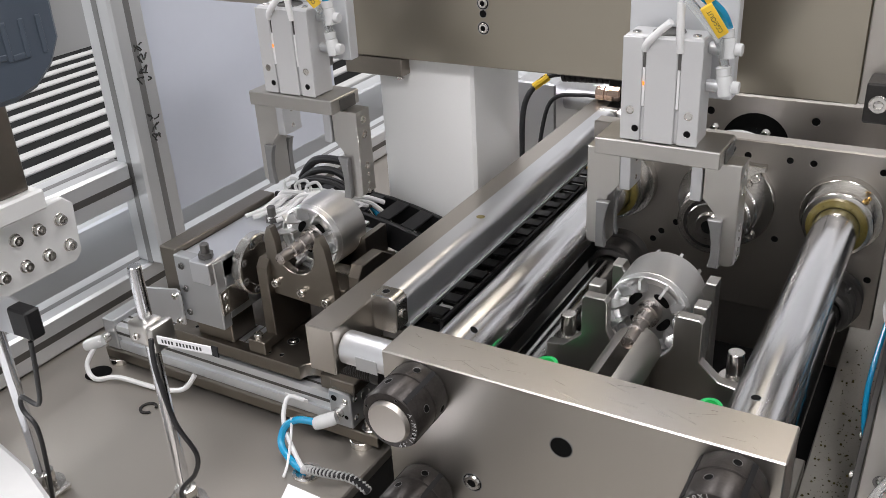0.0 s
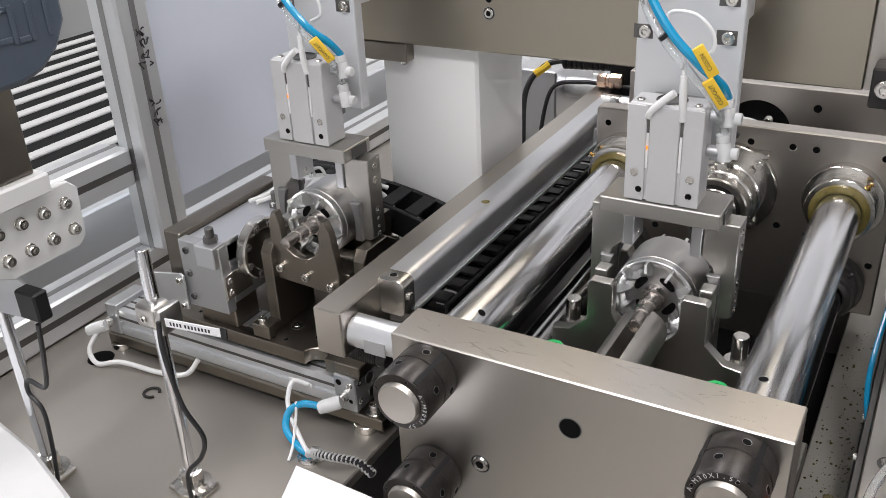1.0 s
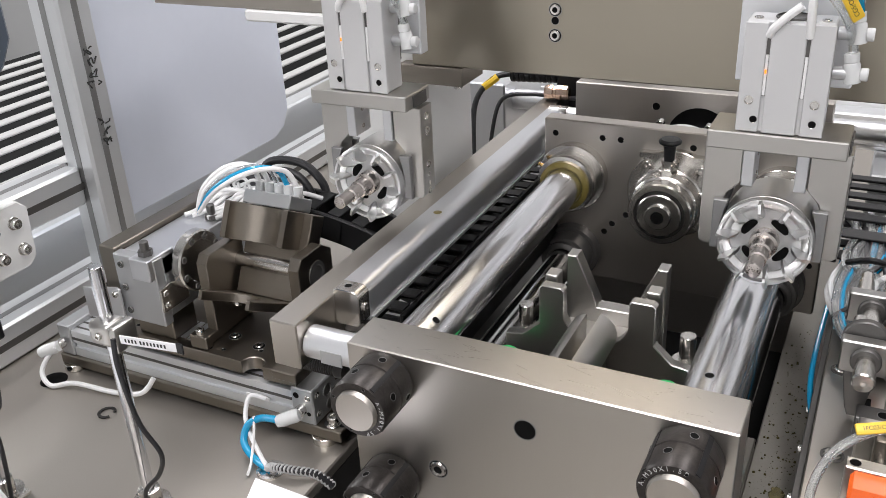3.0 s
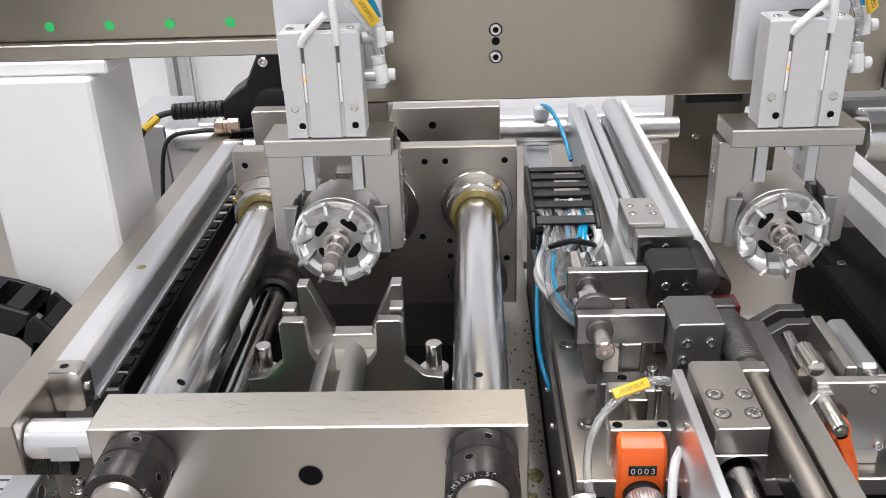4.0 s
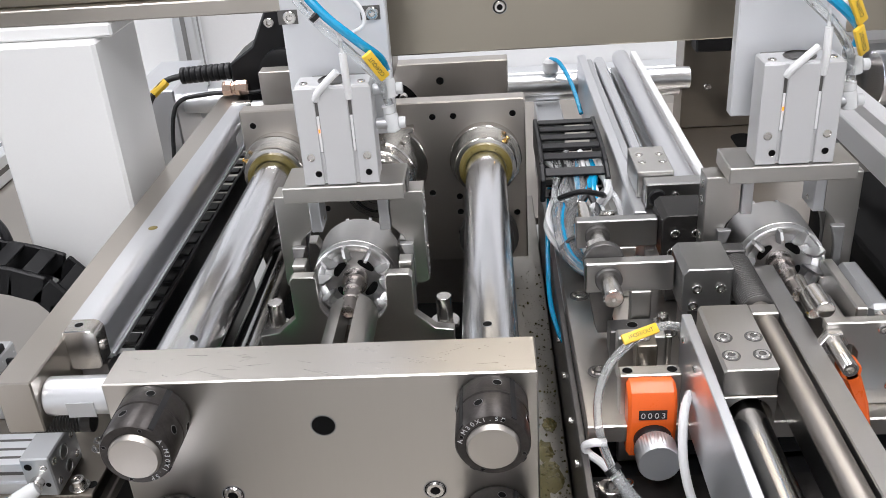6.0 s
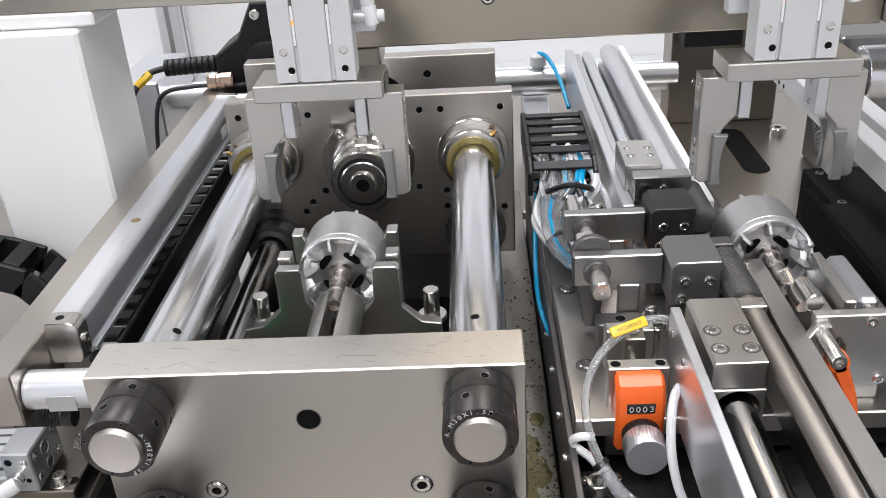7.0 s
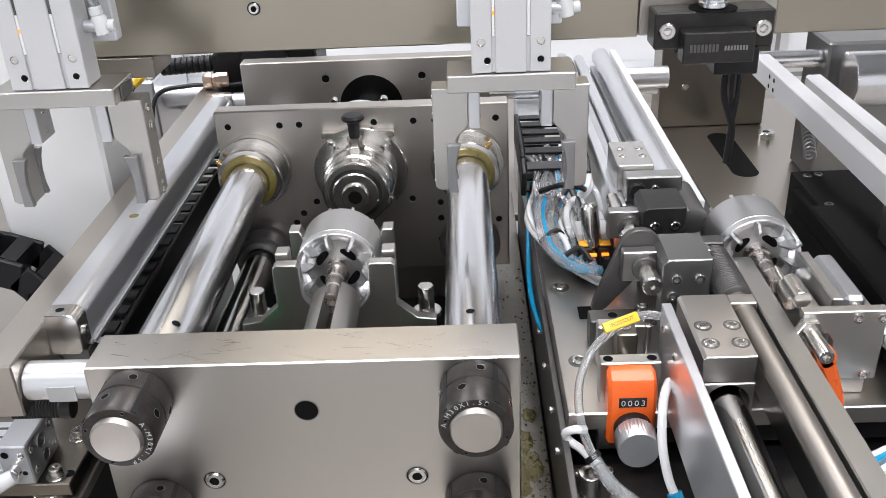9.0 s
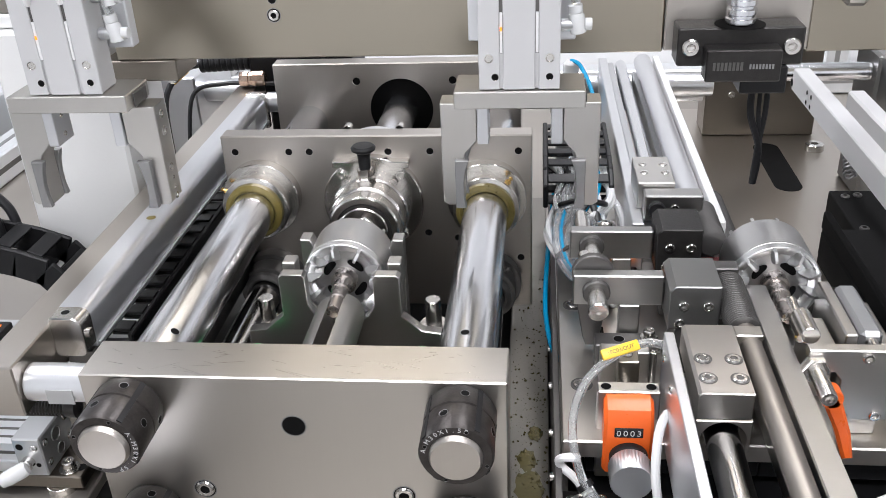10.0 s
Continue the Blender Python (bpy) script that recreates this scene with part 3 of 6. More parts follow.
def arc(cx, cz, r, a0, a1, n=14):
    return [(cx + r * math.cos(math.radians(a0 + (a1 - a0) * k / n)), cz + r * math.sin(math.radians(a0 + (a1 - a0) * k / n))) for k in range(n + 1)]


front = [(AX - 0.074, 0.05), (AX - 0.074, 0.139), (AX - 0.060, 0.141), (AX - 0.0455, 0.154), (AX - 0.0455, 0.186), (AX - 0.043, 0.1885), (AX - 0.0275, 0.1885), (AX - 0.0255, 0.186)]
front += arc(AX, AZ - 0.001, 0.0268, 200, 340)
front += [(AX + 0.0255, 0.186), (AX + 0.0275, 0.1885), (AX + 0.043, 0.1885), (AX + 0.0455, 0.186), (AX + 0.0455, 0.154), (AX + 0.060, 0.141), (AX + 0.074, 0.139), (AX + 0.074, 0.05)]
part("front_yoke", prism(B(), front, "xz", 0.1425, 0.1518, 0.0006), M_FINGER, cr)
rear = [(AX - 0.041, 0.05), (AX - 0.041, 0.19), (AX - 0.033, 0.19), (AX - 0.015, 0.149), (AX - 0.015, 0.146), (AX + 0.015, 0.146), (AX + 0.015, 0.149), (AX + 0.033, 0.19), (AX + 0.041, 0.19), (AX + 0.041, 0.05)]
part("rear_yoke", prism(B(), rear, "xz", 0.196, 0.21, 0.0008), M_FINGER, cr)
part("saddle", box(B(), AX - 0.038, AX + 0.038, 0.1552, 0.1958, 0.05, 0.133, 0.001), M_FINGER, cr)
for sg in (-1, 1):
    part("yoke_stop", box(B(), AX + sg * 0.040 - 0.005, AX + sg * 0.040 + 0.005, 0.1552, 0.168, 0.15, 0.192, 0.0008), M_FINGER, cr)
screw((AX, 0.175, 0.133), (0, 0, 1), 0.004, cr, 0.003)
for sg in (-1, 1):
    pin = thing("locating_pin", (AX + sg * 0.066, 0.168, 0.05), "bright vertical locating pin with a flange beside the cradle", "pin", "locating pins")
    part("pin_body", cyl(B(), (AX + sg * 0.066, 0.168, 0.05), (AX + sg * 0.066, 0.168, 0.154), 0.0062, 24), M_BRIGHT, pin)
    part("pin_flange", cyl(B(), (AX + sg * 0.066, 0.168, 0.128), (AX + sg * 0.066, 0.168, 0.1325), 0.0115, 24), M_BRIGHT, pin)
    part("pin_post", cyl(B(), (AX + sg * 0.062, 0.1165, 0.05), (AX + sg * 0.062, 0.1165, 0.1308), 0.0078, 20), M_DARKST, pin)
    ring = thing("green_ring", (AX + sg * 0.058, 0.128, 0.05), "bright green plastic ring on the cradle foot", "ring", "green rings")
    part("ring_body", lathe(B(), [(0.0085, 0), (0.0085, 0.0080), (0.0080, 0.009), (0.0050, 0.009), (0.005, 0.006)], (AX + sg * 0.062, 0.1165, 0.131), (0, 0, 1), 24, True), M_GREEN, ring)
tail = thing("tailstock_jaw", (AX, 0.09, 0.05), "slotted round steel tailstock carrying the shaft end", "tailstock")
pts = [(AX + u, 0.1575 + v) for u, v in arc(0, 0, 0.0180, -40, 74, 16)] + [(AX + 0.0048, 0.166), (AX + 0.0048, 0.15)] + [(AX + 0.012, 0.1455)]
part("jaw", prism(B(), pts, "xz", 0.05, 0.1415, 0.0006), M_FINGER, tail)
part("jaw", prism(B(), [(2 * AX - u, v) for u, v in pts], "xz", 0.05, 0.1375, 0.0006), M_FINGER, tail)
part("jaw_base", box(B(), AX - 0.012, AX + 0.012, 0.05, 0.135, 0.05, 0.152, 0.001), M_BROWN, tail)


# ---------------------------------------------------------------- rotors
def rotor(x, z, y=0.167, label="cast aluminium and steel motor rotor with finned end ring and shaft"):
    ro = thing("rotor", (x, y, z), label, "rotor", "rotors passing through the line")
    part("core", lathe(B(), [(0.0316, 0), (0.0322, 0.0005), (0.0322, 0.0375), (0.0306, 0.038)], (x, y, z), (0, 1, 0), 64, True), M_ROTOR, ro, "smooth laminated steel core")
    er = part("end_ring", lathe(B(), [(0.0320, 0), (0.0320, 0.0062), (0.0313, 0.0070), (0.0298, 0.0070), (0.0285, 0.0035), (0.0262, 0.0030), (0.0240, 0.0016), (0.0240, 0)], (x, y, z), (0, -1, 0), 64, True), M_CAST, ro, "bright cast end ring")
    part("face_disc", lathe(B(), [(0.0242, 0), (0.0238, 0.0006), (0, 0.0008)], (x, y - 0.0003, z), (0, -1, 0), 48, False), M_DISC, ro, "cast face with kidney-shaped vents")
    for k in range(10):
        a = math.radians(36 * k + 9)
        bm = B()
        prism(bm, [(0.0180, 0.0), (0.0188, 0.0050), (0.0232, 0.0140), (0.0258, 0.0150), (0.0318, 0.0128), (0.0318, 0)], "xz", -0.0010, 0.0010)
        bmesh.ops.transform(bm, matrix=Matrix.Translation((x, y - 0.001, z)) @ Matrix.Rotation(a, 4, "Y") @ Matrix(((1, 0, 0, 0), (0, 0, -1, 0), (0, 1, 0, 0), (0, 0, 0, 1))), verts=bm.verts)
        bmesh.ops.recalc_face_normals(bm, faces=bm.faces)
        part("fin", bm, M_CAST, ro)
    for k in range(10):
        a = math.radians(36 * k)
        bm = B()
        prism(bm, [(0.0212, 0), (0.0252, 0.0090), (0.0300, 0.0085), (0.0306, 0)], "xz", -0.0011, 0.0011)
        bmesh.ops.transform(bm, matrix=Matrix.Translation((x, y + 0.038, z)) @ Matrix.Rotation(a, 4, "Y") @ Matrix(((1, 0, 0, 0), (0, 0, 1, 0), (0, 1, 0, 0), (0, 0, 0, 1))), verts=bm.verts)
        bmesh.ops.recalc_face_normals(bm, faces=bm.faces)
        part("fin", bm, M_CAST, ro)
    for k in range(4):
        a0 = math.radians(90 * k + 38)
        bm = B()
        o, i_ = [], []
        for j in range(9):
            a = a0 + math.radians(-27 + 54 * j / 8)
            w = 0.0029 * math.sqrt(max(0.0, 1 - ((j - 4) / 4.2) ** 2)) + 0.0002
            o.append((0.0150 + w, a))
            i_.append((0.0150 - w, a))
        vs = [bm.verts.new((x + r_ * math.sin(a), y - 0.00145, z + r_ * math.cos(a))) for r_, a in o + i_[::-1]]
        bm.faces.new(vs)
        part("vent_slot", bm, M_HOLE, ro)
    part("shaft", lathe(B(), [(0.0038, -0.050), (0.0050, -0.0495), (0.0050, -0.034), (0.0060, -0.0335), (0.0060, -0.022), (0.0072, -0.0215), (0.0076, -0.010), (0.0095, -0.0095), (0.0098, -0.001), (0.0085, 0.0455), (0.0060, 0.046), (0.0060, 0.062), (0.0052, 0.063)],
                        (x, y, z), (0, 1, 0), 32, True), M_SHAFT, ro, "stepped turned steel shaft")
    return ro


R_LEFT = rotor(AX - PITCH, AZ)
R_MID = rotor(AX, AZ)


# ---------------------------------------------------------------- transfer gantry
UP = 0.3315                                 # height of the lower gripper holes when raised
GX0 = AX - PITCH                            # left gripper's axis at the start


def flag_label(name, a, b, width, text, parent, lean=(0.1, -0.92, 0.38)):
    """Flat yellow sleeve label from a to b with its printed code."""
    a, b = Vector(a), Vector(b)
    d = (b - a).normalized()
    n = Vector(lean)
    n = (n - d * n.dot(d)).normalized()
    place = Matrix.Translation((a + b) / 2) @ Matrix((d, n.cross(d), n)).transposed().to_4x4()
    ln = (b - a).length / 2
    bm = box(B(), -ln, ln, -width / 2, width / 2, -0.0016, 0.0016, 0.0009, 2)
    bmesh.ops.transform(bm, matrix=place, verts=bm.verts)
    ob = part(name, bm, M_YELLOW, parent, "yellow printed hose label")
    word("print", text, width * 0.52, place @ Matrix.Translation((0, 0, 0.00165)), M_INK, ob)
    return ob


def gripper(ax, codes):
    """Parallel gripper in raised pose, on the axis x = ax."""
    g = thing("parallel_gripper", (ax, 0.18, UP), "pale grey pneumatic parallel gripper with two steel fingers", "gripper", "transfer grippers")
    bd = part("gripper_body", box(B(), ax - 0.0262, ax + 0.0262, 0.162, 0.186, 0.3225, 0.395, 0.0010), M_BODY, g)
    # neck block added in the gap, its dark tone standing for the shade
    part("neck_block", box(B(), ax - 0.0200, ax + 0.0200, 0.1862, 0.1988, 0.3400, 0.392, 0.001), M_MIDST, bd, "added neck block behind the body, toned dark for the shaded gap")
    for x0, x1 in ((-0.0268, -0.0128), (0.0128, 0.0268)):
        part("side_block", box(B(), ax + x0, ax + x1, 0.160, 0.1618, 0.3227, 0.394, 0.0006), M_BODY, bd)
    part("front_block", box(B(), ax - 0.0105, ax + 0.0105, 0.1595, 0.1618, 0.3227, 0.394, 0.0006), M_BODY, bd)
    for x in (-0.0117, 0.0117):
        # dark strip painted for the shade within the sensor slot
        part("sensor_slot", box(B(), ax + x - 0.0013, ax + x + 0.0013, 0.1612, 0.1619, 0.347, 0.389, 0), M_DARKST, bd)
        part("sensor_strip", box(B(), ax + x - 0.0009, ax + x + 0.0009, 0.1602, 0.1611, 0.3475, 0.374, 0.0002), M_WHITEPL, bd)
    part("led", box(B(), ax - 0.0123, ax - 0.0111, 0.1598, 0.1603, 0.362, 0.3645, 0), M_AMBER, bd)
    for x, z, r in ((-0.0160, UP, 0.0024), (0.0200, UP, 0.0024)):
        hole((ax + x, 0.1595, z), (0, -1, 0), r, g, rim=True)
    for x, z in ((-0.0200, UP + 0.0125), (0.0200, UP + 0.0125)):
        part("dowel_hole", lathe(B(), [(0.0030, 0), (0.0030, 0.0004), (0.0024, 0.0005), (0.0022, 0.0002), (0, 0.0002)], (ax + x, 0.1599, z), (0, -1, 0), 18, False), M_BRIGHT, g)
    part("top_piston", lathe(B(), [(0.0105, 0), (0.0105, 0.0012), (0.0098, 0.0015), (0.011, 0.0005), (0, 0.0005)], (ax, 0.174, 0.395), (0, 0, 1), 32, True), M_DARKST, g)
    for x in (-0.02, 0.02):
        screw((ax + x, 0.168, 0.395), (0, 0, 1), 0.003, g, 0.0012)
    fr = part("finger_rail", box(B(), ax - 0.0440, ax + 0.0440, 0.157, 0.197, 0.3100, 0.3222, 0.0008), M_FINGER, g, "ground steel finger rail")
    part("rail_end", box(B(), ax + 0.0441, ax + 0.0453, 0.168, 0.19, 0.3105, 0.3205, 0.0004), M_DARKST, fr)
    for sg in (-1, 1):
        oz = 0.27
        f = part("finger_left" if sg < 0 else "finger_right",
                 prism(B(), [(ax + sg * u, v) for u, v in ((0.0470, 0.3085), (0.0470, 0.2335), (0.0435, 0.2310), (0.0320, 0.2310), (0.0320, 0.2655), (0.0300, 0.2715), (0.0215, 0.2810), (0.0215, 0.3085))],
                       "xz", 0.174, 0.194, 0.0007), M_FINGER, g, "milled steel gripper finger", at=(ax + sg * 0.04, 0.184, oz))
        part("slide_block", box(B(), ax + sg * 0.0212 - (0.0080 if sg > 0 else 0), ax + sg * 0.0212 + (0 if sg > 0 else 0.0080), 0.172, 0.196, 0.2790, 0.3093, 0.0006), M_ALU, f)
        for z in (0.2855, 0.3000):
            screw((ax + sg * 0.0212 - sg * 0.0080, 0.184, z), (-sg, 0, 0), 0.0020, f, 0.0006)
        pad = [(ax + sg * u, v) for u, v in ((0.0375, 0.2310), (0.0375, 0.2680), (0.0275, 0.2680), (0.0300, 0.2600), (0.0315, 0.2500), (0.0315, 0.2400), (0.0300, 0.2310))]
        part("pad", prism(B(), pad, "xz", 0.1685, 0.1738, 0.0005), M_PAD, f, "dark grey contoured pad")
        part("pad", prism(B(), pad, "xz", 0.1942, 0.1995, 0.0005), M_PAD, f)
        for z, r in ((0.300, 0.0034), (0.287, 0.0040), (0.2585, 0.0032), (0.250, 0.0016), (0.242, 0.0016), (0.235, 0.0028)):
            screw((ax + sg * 0.0466, 0.184, z), (sg, 0, 0), r, f, 0.0009)
    # air fittings
    for z in (0.3615, 0.3865):
        part("elbow_fitting", cyl(B(), (ax + 0.0262, 0.176, z), (ax + 0.036, 0.176, z), 0.0042, 20), M_ALU_D, g)
        part("elbow_fitting", lathe(B(), [(0.0036, -0.006), (0.0052, -0.0055), (0.0052, 0.006), (0.0042, 0.0075), (0.0048, 0.008), (0.0048, 0.013), (0.0035, 0.0135)], (ax + 0.038, 0.176, z), (-0.15, 0, 1), 20, True), M_CLEARPL, g)
        part("elbow_screw", cyl(B(), (ax + 0.0425, 0.176, z), (ax + 0.0475, 0.176, z), 0.0042, 12), M_CLEARPL, g)
    hose = ((M_CLEAR, [(ax + 0.037, 0.176, 0.375), (ax + 0.032, 0.170, 0.395), (ax + 0.016, 0.160, 0.418), (ax - 0.006, 0.163, 0.440), (ax - 0.022, 0.170, 0.462), (ax - 0.032, 0.178, 0.50)]),
            (M_BLUE, [(ax + 0.037, 0.176, 0.400), (ax + 0.034, 0.166, 0.412), (ax + 0.022, 0.156, 0.426), (ax + 0.000, 0.158, 0.446), (ax - 0.018, 0.166, 0.470), (ax - 0.028, 0.176, 0.505)]))
    for m, pts_ in hose:
        part("air_hose", tube(B(), pts_, 0.0031, 10), m, g, "blue air hose" if m is M_BLUE else "clear air hose")
    for (a, b), code in zip((((ax + 0.0375, 0.1625, 0.3985), (ax + 0.0275, 0.1530, 0.4180)), ((ax + 0.0310, 0.1560, 0.4205), (ax + 0.0200, 0.1500, 0.4400))), codes):
        flag_label("hose_label", a, b, 0.0078, code, g)
    for pts_ in ([(ax - 0.0117, 0.1605, 0.386), (ax - 0.0095, 0.158, 0.391), (ax - 0.002, 0.157, 0.399), (ax + 0.006, 0.157, 0.406)], [(ax + 0.0117, 0.1605, 0.386), (ax + 0.0115, 0.158, 0.400), (ax + 0.011, 0.158, 0.418)]):
        part("sensor_sleeve", tube(B(), pts_, 0.0026, 10), M_WHITEPL, g, "white sensor sleeve")
    part("sensor_cable", tube(B(), [(ax + 0.011, 0.158, 0.418), (ax + 0.008, 0.160, 0.436), (ax - 0.004, 0.165, 0.444), (ax - 0.004, 0.168, 0.456), (ax + 0.012, 0.1685, 0.456), (ax + 0.024, 0.1685, 0.446), (ax + 0.026, 0.1685, 0.434), (ax + 0.016, 0.168, 0.428)], 0.0013, 8), M_WHITEPL, g)
    part("cable_tie", lathe(B(), [(0.0048, -0.0015), (0.0048, 0.0015)], (ax - 0.004, 0.160, 0.443), (0.6, 0.1, -0.7), 12, True), M_BLACK, g)
    # carrier plate
    cp = part("carrier_plate", box(B(), ax - 0.036, ax + 0.038, 0.199, 0.211, 0.345, 0.56, 0.001), M_SLIDE, g, "silver carrier plate with slotted bolt holes")
    part("riser", box(B(), ax - 0.026, ax + 0.026, 0.2112, 0.2876, 0.43, 0.60, 0.001), M_SLIDE, g, "grey lift slide behind the carrier plate")
    for x in (-0.0295, 0.0285):
        for z in (0.4345, 0.4605, 0.510):
            # dark plate stands for the shaded inside of the slot
            part("slot", box(B(), ax + x - 0.0085, ax + x + 0.0055, 0.1985, 0.1989, z - 0.005, z + 0.005, 0.002), M_DARKST, cp)
            screw((ax + x, 0.1985, z), (0, -1, 0), 0.0046, g, 0.003)
    return g


G_LEFT = gripper(GX0, ("CG4/OUT",))
G_RIGHT = gripper(AX, ("CG5/OUT", "CG5/IN"))
gan = thing("gantry_carriage", (AX - PITCH / 2, 0.298, 0.310), "wide brownish steel gantry carriage plate", "gantry carriage")
part("carriage_plate", box(B(), GX0 - 0.02, GX0 + 0.426, 0.288, 0.306, 0.310, 0.62, 0.001), M_GANTRY, gan)
part("carriage_plate", box(B(), GX0 + 0.4265, GX0 + 0.535, 0.286, 0.306, 0.3115, 0.62, 0.001), M_PLATE_Z, gan)
part("carriage_plate", box(B(), GX0 + 0.5355, GX0 + 0.80, 0.290, 0.306, 0.308, 0.62, 0.001), M_GANTRY, gan)
part("foot_bracket", box(B(), GX0 - 0.035, GX0 + 0.030, 0.288, 0.335, 0.292, 0.3095, 0.001), M_BROWN, gan)
screw((GX0 + 0.02, 0.30, 0.292), (0, 0, -1), 0.004, gan, 0.005)
gxm = GX0 + 0.1185
for z, r in ((0.3665, 0.0056), (0.3575, 0.0034), (0.345, 0.0056)):
    hole((gxm, 0.2879, z), (0, -1, 0), r, gan)
    if r > 0.004:
        screw((gxm, 0.2885, z), (0, -1, 0), 0.0046, gan, 0.0020)
for x, z in ((0.442, 0.368), (0.442, 0.40), (0.525, 0.40)):
    hole((GX0 + x, 0.2859, z), (0, -1, 0), 0.005, gan)
    screw((GX0 + x, 0.2865, z), (0, -1, 0), 0.004, gan, 0.0016)
part("guide_block", box(B(), GX0 + 0.555, GX0 + 0.572, 0.276, 0.2898, 0.345, 0.62, 0.003), M_PLATE_Z, gan)
# screwing tool carried at the right of the gantry
tx = GX0 + 0.479
tool = thing("clamp_tool", (tx, 0.26, 0.29), "black clamp block holding a bright corrugated hose, on the gantry", "clamp tool")
part("clamp_block", box(B(), tx - 0.046, tx + 0.046, 0.258, 0.2858, 0.307, 0.336, 0.0014), M_BLACKOX, tool)
part("clamp_cap", box(B(), tx - 0.027, tx + 0.027, 0.240, 0.2578, 0.300, 0.324, 0.001), M_BLACKOX, tool)
part("lower_block", box(B(), tx + 0.002, tx + 0.036, 0.255, 0.280, 0.286, 0.3068, 0.001), M_BLACK, tool)
for sg in (-1, 1):
    screw((tx + sg * 0.0365, 0.258, 0.322), (0, -1, 0), 0.0066, tool, 0.0045)
part("bore", lathe(B(), [(0.0185, 0), (0.0185, 0.0004), (0, 0.0005)], (tx, 0.268, 0.336), (0, 0, 1), 32, False), M_HOLE, tool)
prof = []
for k in range(26):
    prof += [(0.0100, k * 0.007), (0.0112, k * 0.007 + 0.001), (0.0112, k * 0.007 + 0.0045), (0.0100, k * 0.007 + 0.0055)]
part("corrugated_hose", lathe(B(), prof, (tx, 0.268, 0.3365), (0, 0, 1), 28, True), M_CHROME, tool, "bright corrugated metal hose")
for dx, r, e in ((-0.006, 0.0028, 0.010), (0.005, 0.0022, 0.008), (0.000, 0.0018, 0.012)):
    part("hanging_hose", tube(B(), [(tx + 0.021 + dx, 0.268, 0.29), (tx + 0.022 + dx, 0.27, 0.265), (tx + 0.021 + e * 0.5, 0.272, 0.235), (tx + 0.021 + e * 0.4, 0.274, 0.204)], r, 10), M_BLACK, tool, "black hanging hose")
for k in range(8):
    part("print", box(B(), tx - 0.022 + 0.0028 * k, tx - 0.0202 + 0.0028 * k, 0.2395, 0.2399, 0.309, 0.315, 0), M_DARKST, tool)
for k in range(8):
    part("print", box(B(), tx + 0.004 + 0.0023 * k, tx + 0.0054 + 0.0023 * k, 0.2395, 0.2399, 0.310, 0.3135, 0), M_PAD, tool)


# ---------------------------------------------------------------- left station
slide = thing("slide_rail_unit", (-0.27, 0.16, 0), "aluminium rodless cylinder slide on a brown steel base", "linear slide")
part("base_bar", box(B(), -0.44, -0.0895, 0.104, 0.25, 0.008, 0.020, 0.001), M_BROWN, slide)
part("profile", prism(B(), [(0.108, 0.0202), (0.108, 0.030), (0.111, 0.030), (0.111, 0.036), (0.108, 0.036), (0.108, 0.050), (0.146, 0.050), (0.146, 0.0202)], "yz", -0.42, -0.1402, 0.0004), M_PROFILE, slide)
# groove shade laid on as dark strips, the profile itself uncut here
for y in (0.1165, 0.1265, 0.1375):
    part("profile_groove", box(B(), -0.42, -0.1402, y - 0.0013, y + 0.0013, 0.0496, 0.0502, 0), M_DARKST, slide)
part("side_groove", box(B(), -0.42, -0.1402, 0.1076, 0.1081, 0.0395, 0.0425, 0), M_DARKST, slide)
part("rail", box(B(), -0.42, -0.1402, 0.205, 0.225, 0.0202, 0.052, 0.001), M_PROFILE, slide)
part("end_cap", box(B(), -0.437, -0.4202, 0.106, 0.15, 0.0202, 0.056, 0.001), M_ALU_D, slide)
part("end_cap", box(B(), -0.1400, -0.1160, 0.104, 0.152, 0.0202, 0.058, 0.0012), M_ALU_D, slide)
for x, z, r in ((-0.134, 0.050, 0.0032), (-0.122, 0.032, 0.0022), (-0.134, 0.028, 0.0016)):
    hole((x, 0.1039, z), (0, -1, 0), r, slide)
screw((-0.122, 0.1039, 0.049), (0, -1, 0), 0.0030, slide, 0.0008)
for y, z in ((0.111, 0.050), (0.111, 0.030), (0.144, 0.050), (0.144, 0.030)):
    screw((-0.1160, y, z), (1, 0, 0), 0.0034, slide, 0.0008)
for y, z, r in ((0.127, 0.046, 0.0065), (0.129, 0.030, 0.0055)):
    part("port_plug", lathe(B(), [(r, 0), (r, 0.0008), (r * 0.85, 0.0010), (r * 0.8, 0.0004), (0, 0.0004)], (-0.1160, y, z), (1, 0, 0), 24, False), M_PAD, slide, "round port plug")
for y in (0.114, 0.162):
    part("washer", cyl(B(), (-0.1035, y, 0.0202), (-0.1035, y, 0.0216), 0.0085, 24), M_BRIGHT, slide)
    screw((-0.1035, y, 0.0216), (0, 0, 1), 0.0055, slide, 0.0075)
    part("slot_hole", cyl(B(), (-0.0945, y + 0.002, 0.0201), (-0.0945, y + 0.002, 0.0205), 0.0042, 20), M_HOLE, slide)
part("foot", cyl(B(), (-0.113, 0.112, 0.0), (-0.113, 0.112, 0.008), 0.012, 24), M_BRIGHT, slide)
part("foot", cyl(B(), (-0.43, 0.112, 0.0), (-0.43, 0.112, 0.008), 0.012, 24), M_BRIGHT, slide)
part("sensor", box(B(), -0.195, -0.168, 0.1062, 0.1078, 0.031, 0.035, 0.0004), M_WHITEPL, slide)
part("led", box(B(), -0.183, -0.181, 0.1056, 0.1061, 0.0322, 0.0338, 0), M_RED, slide)
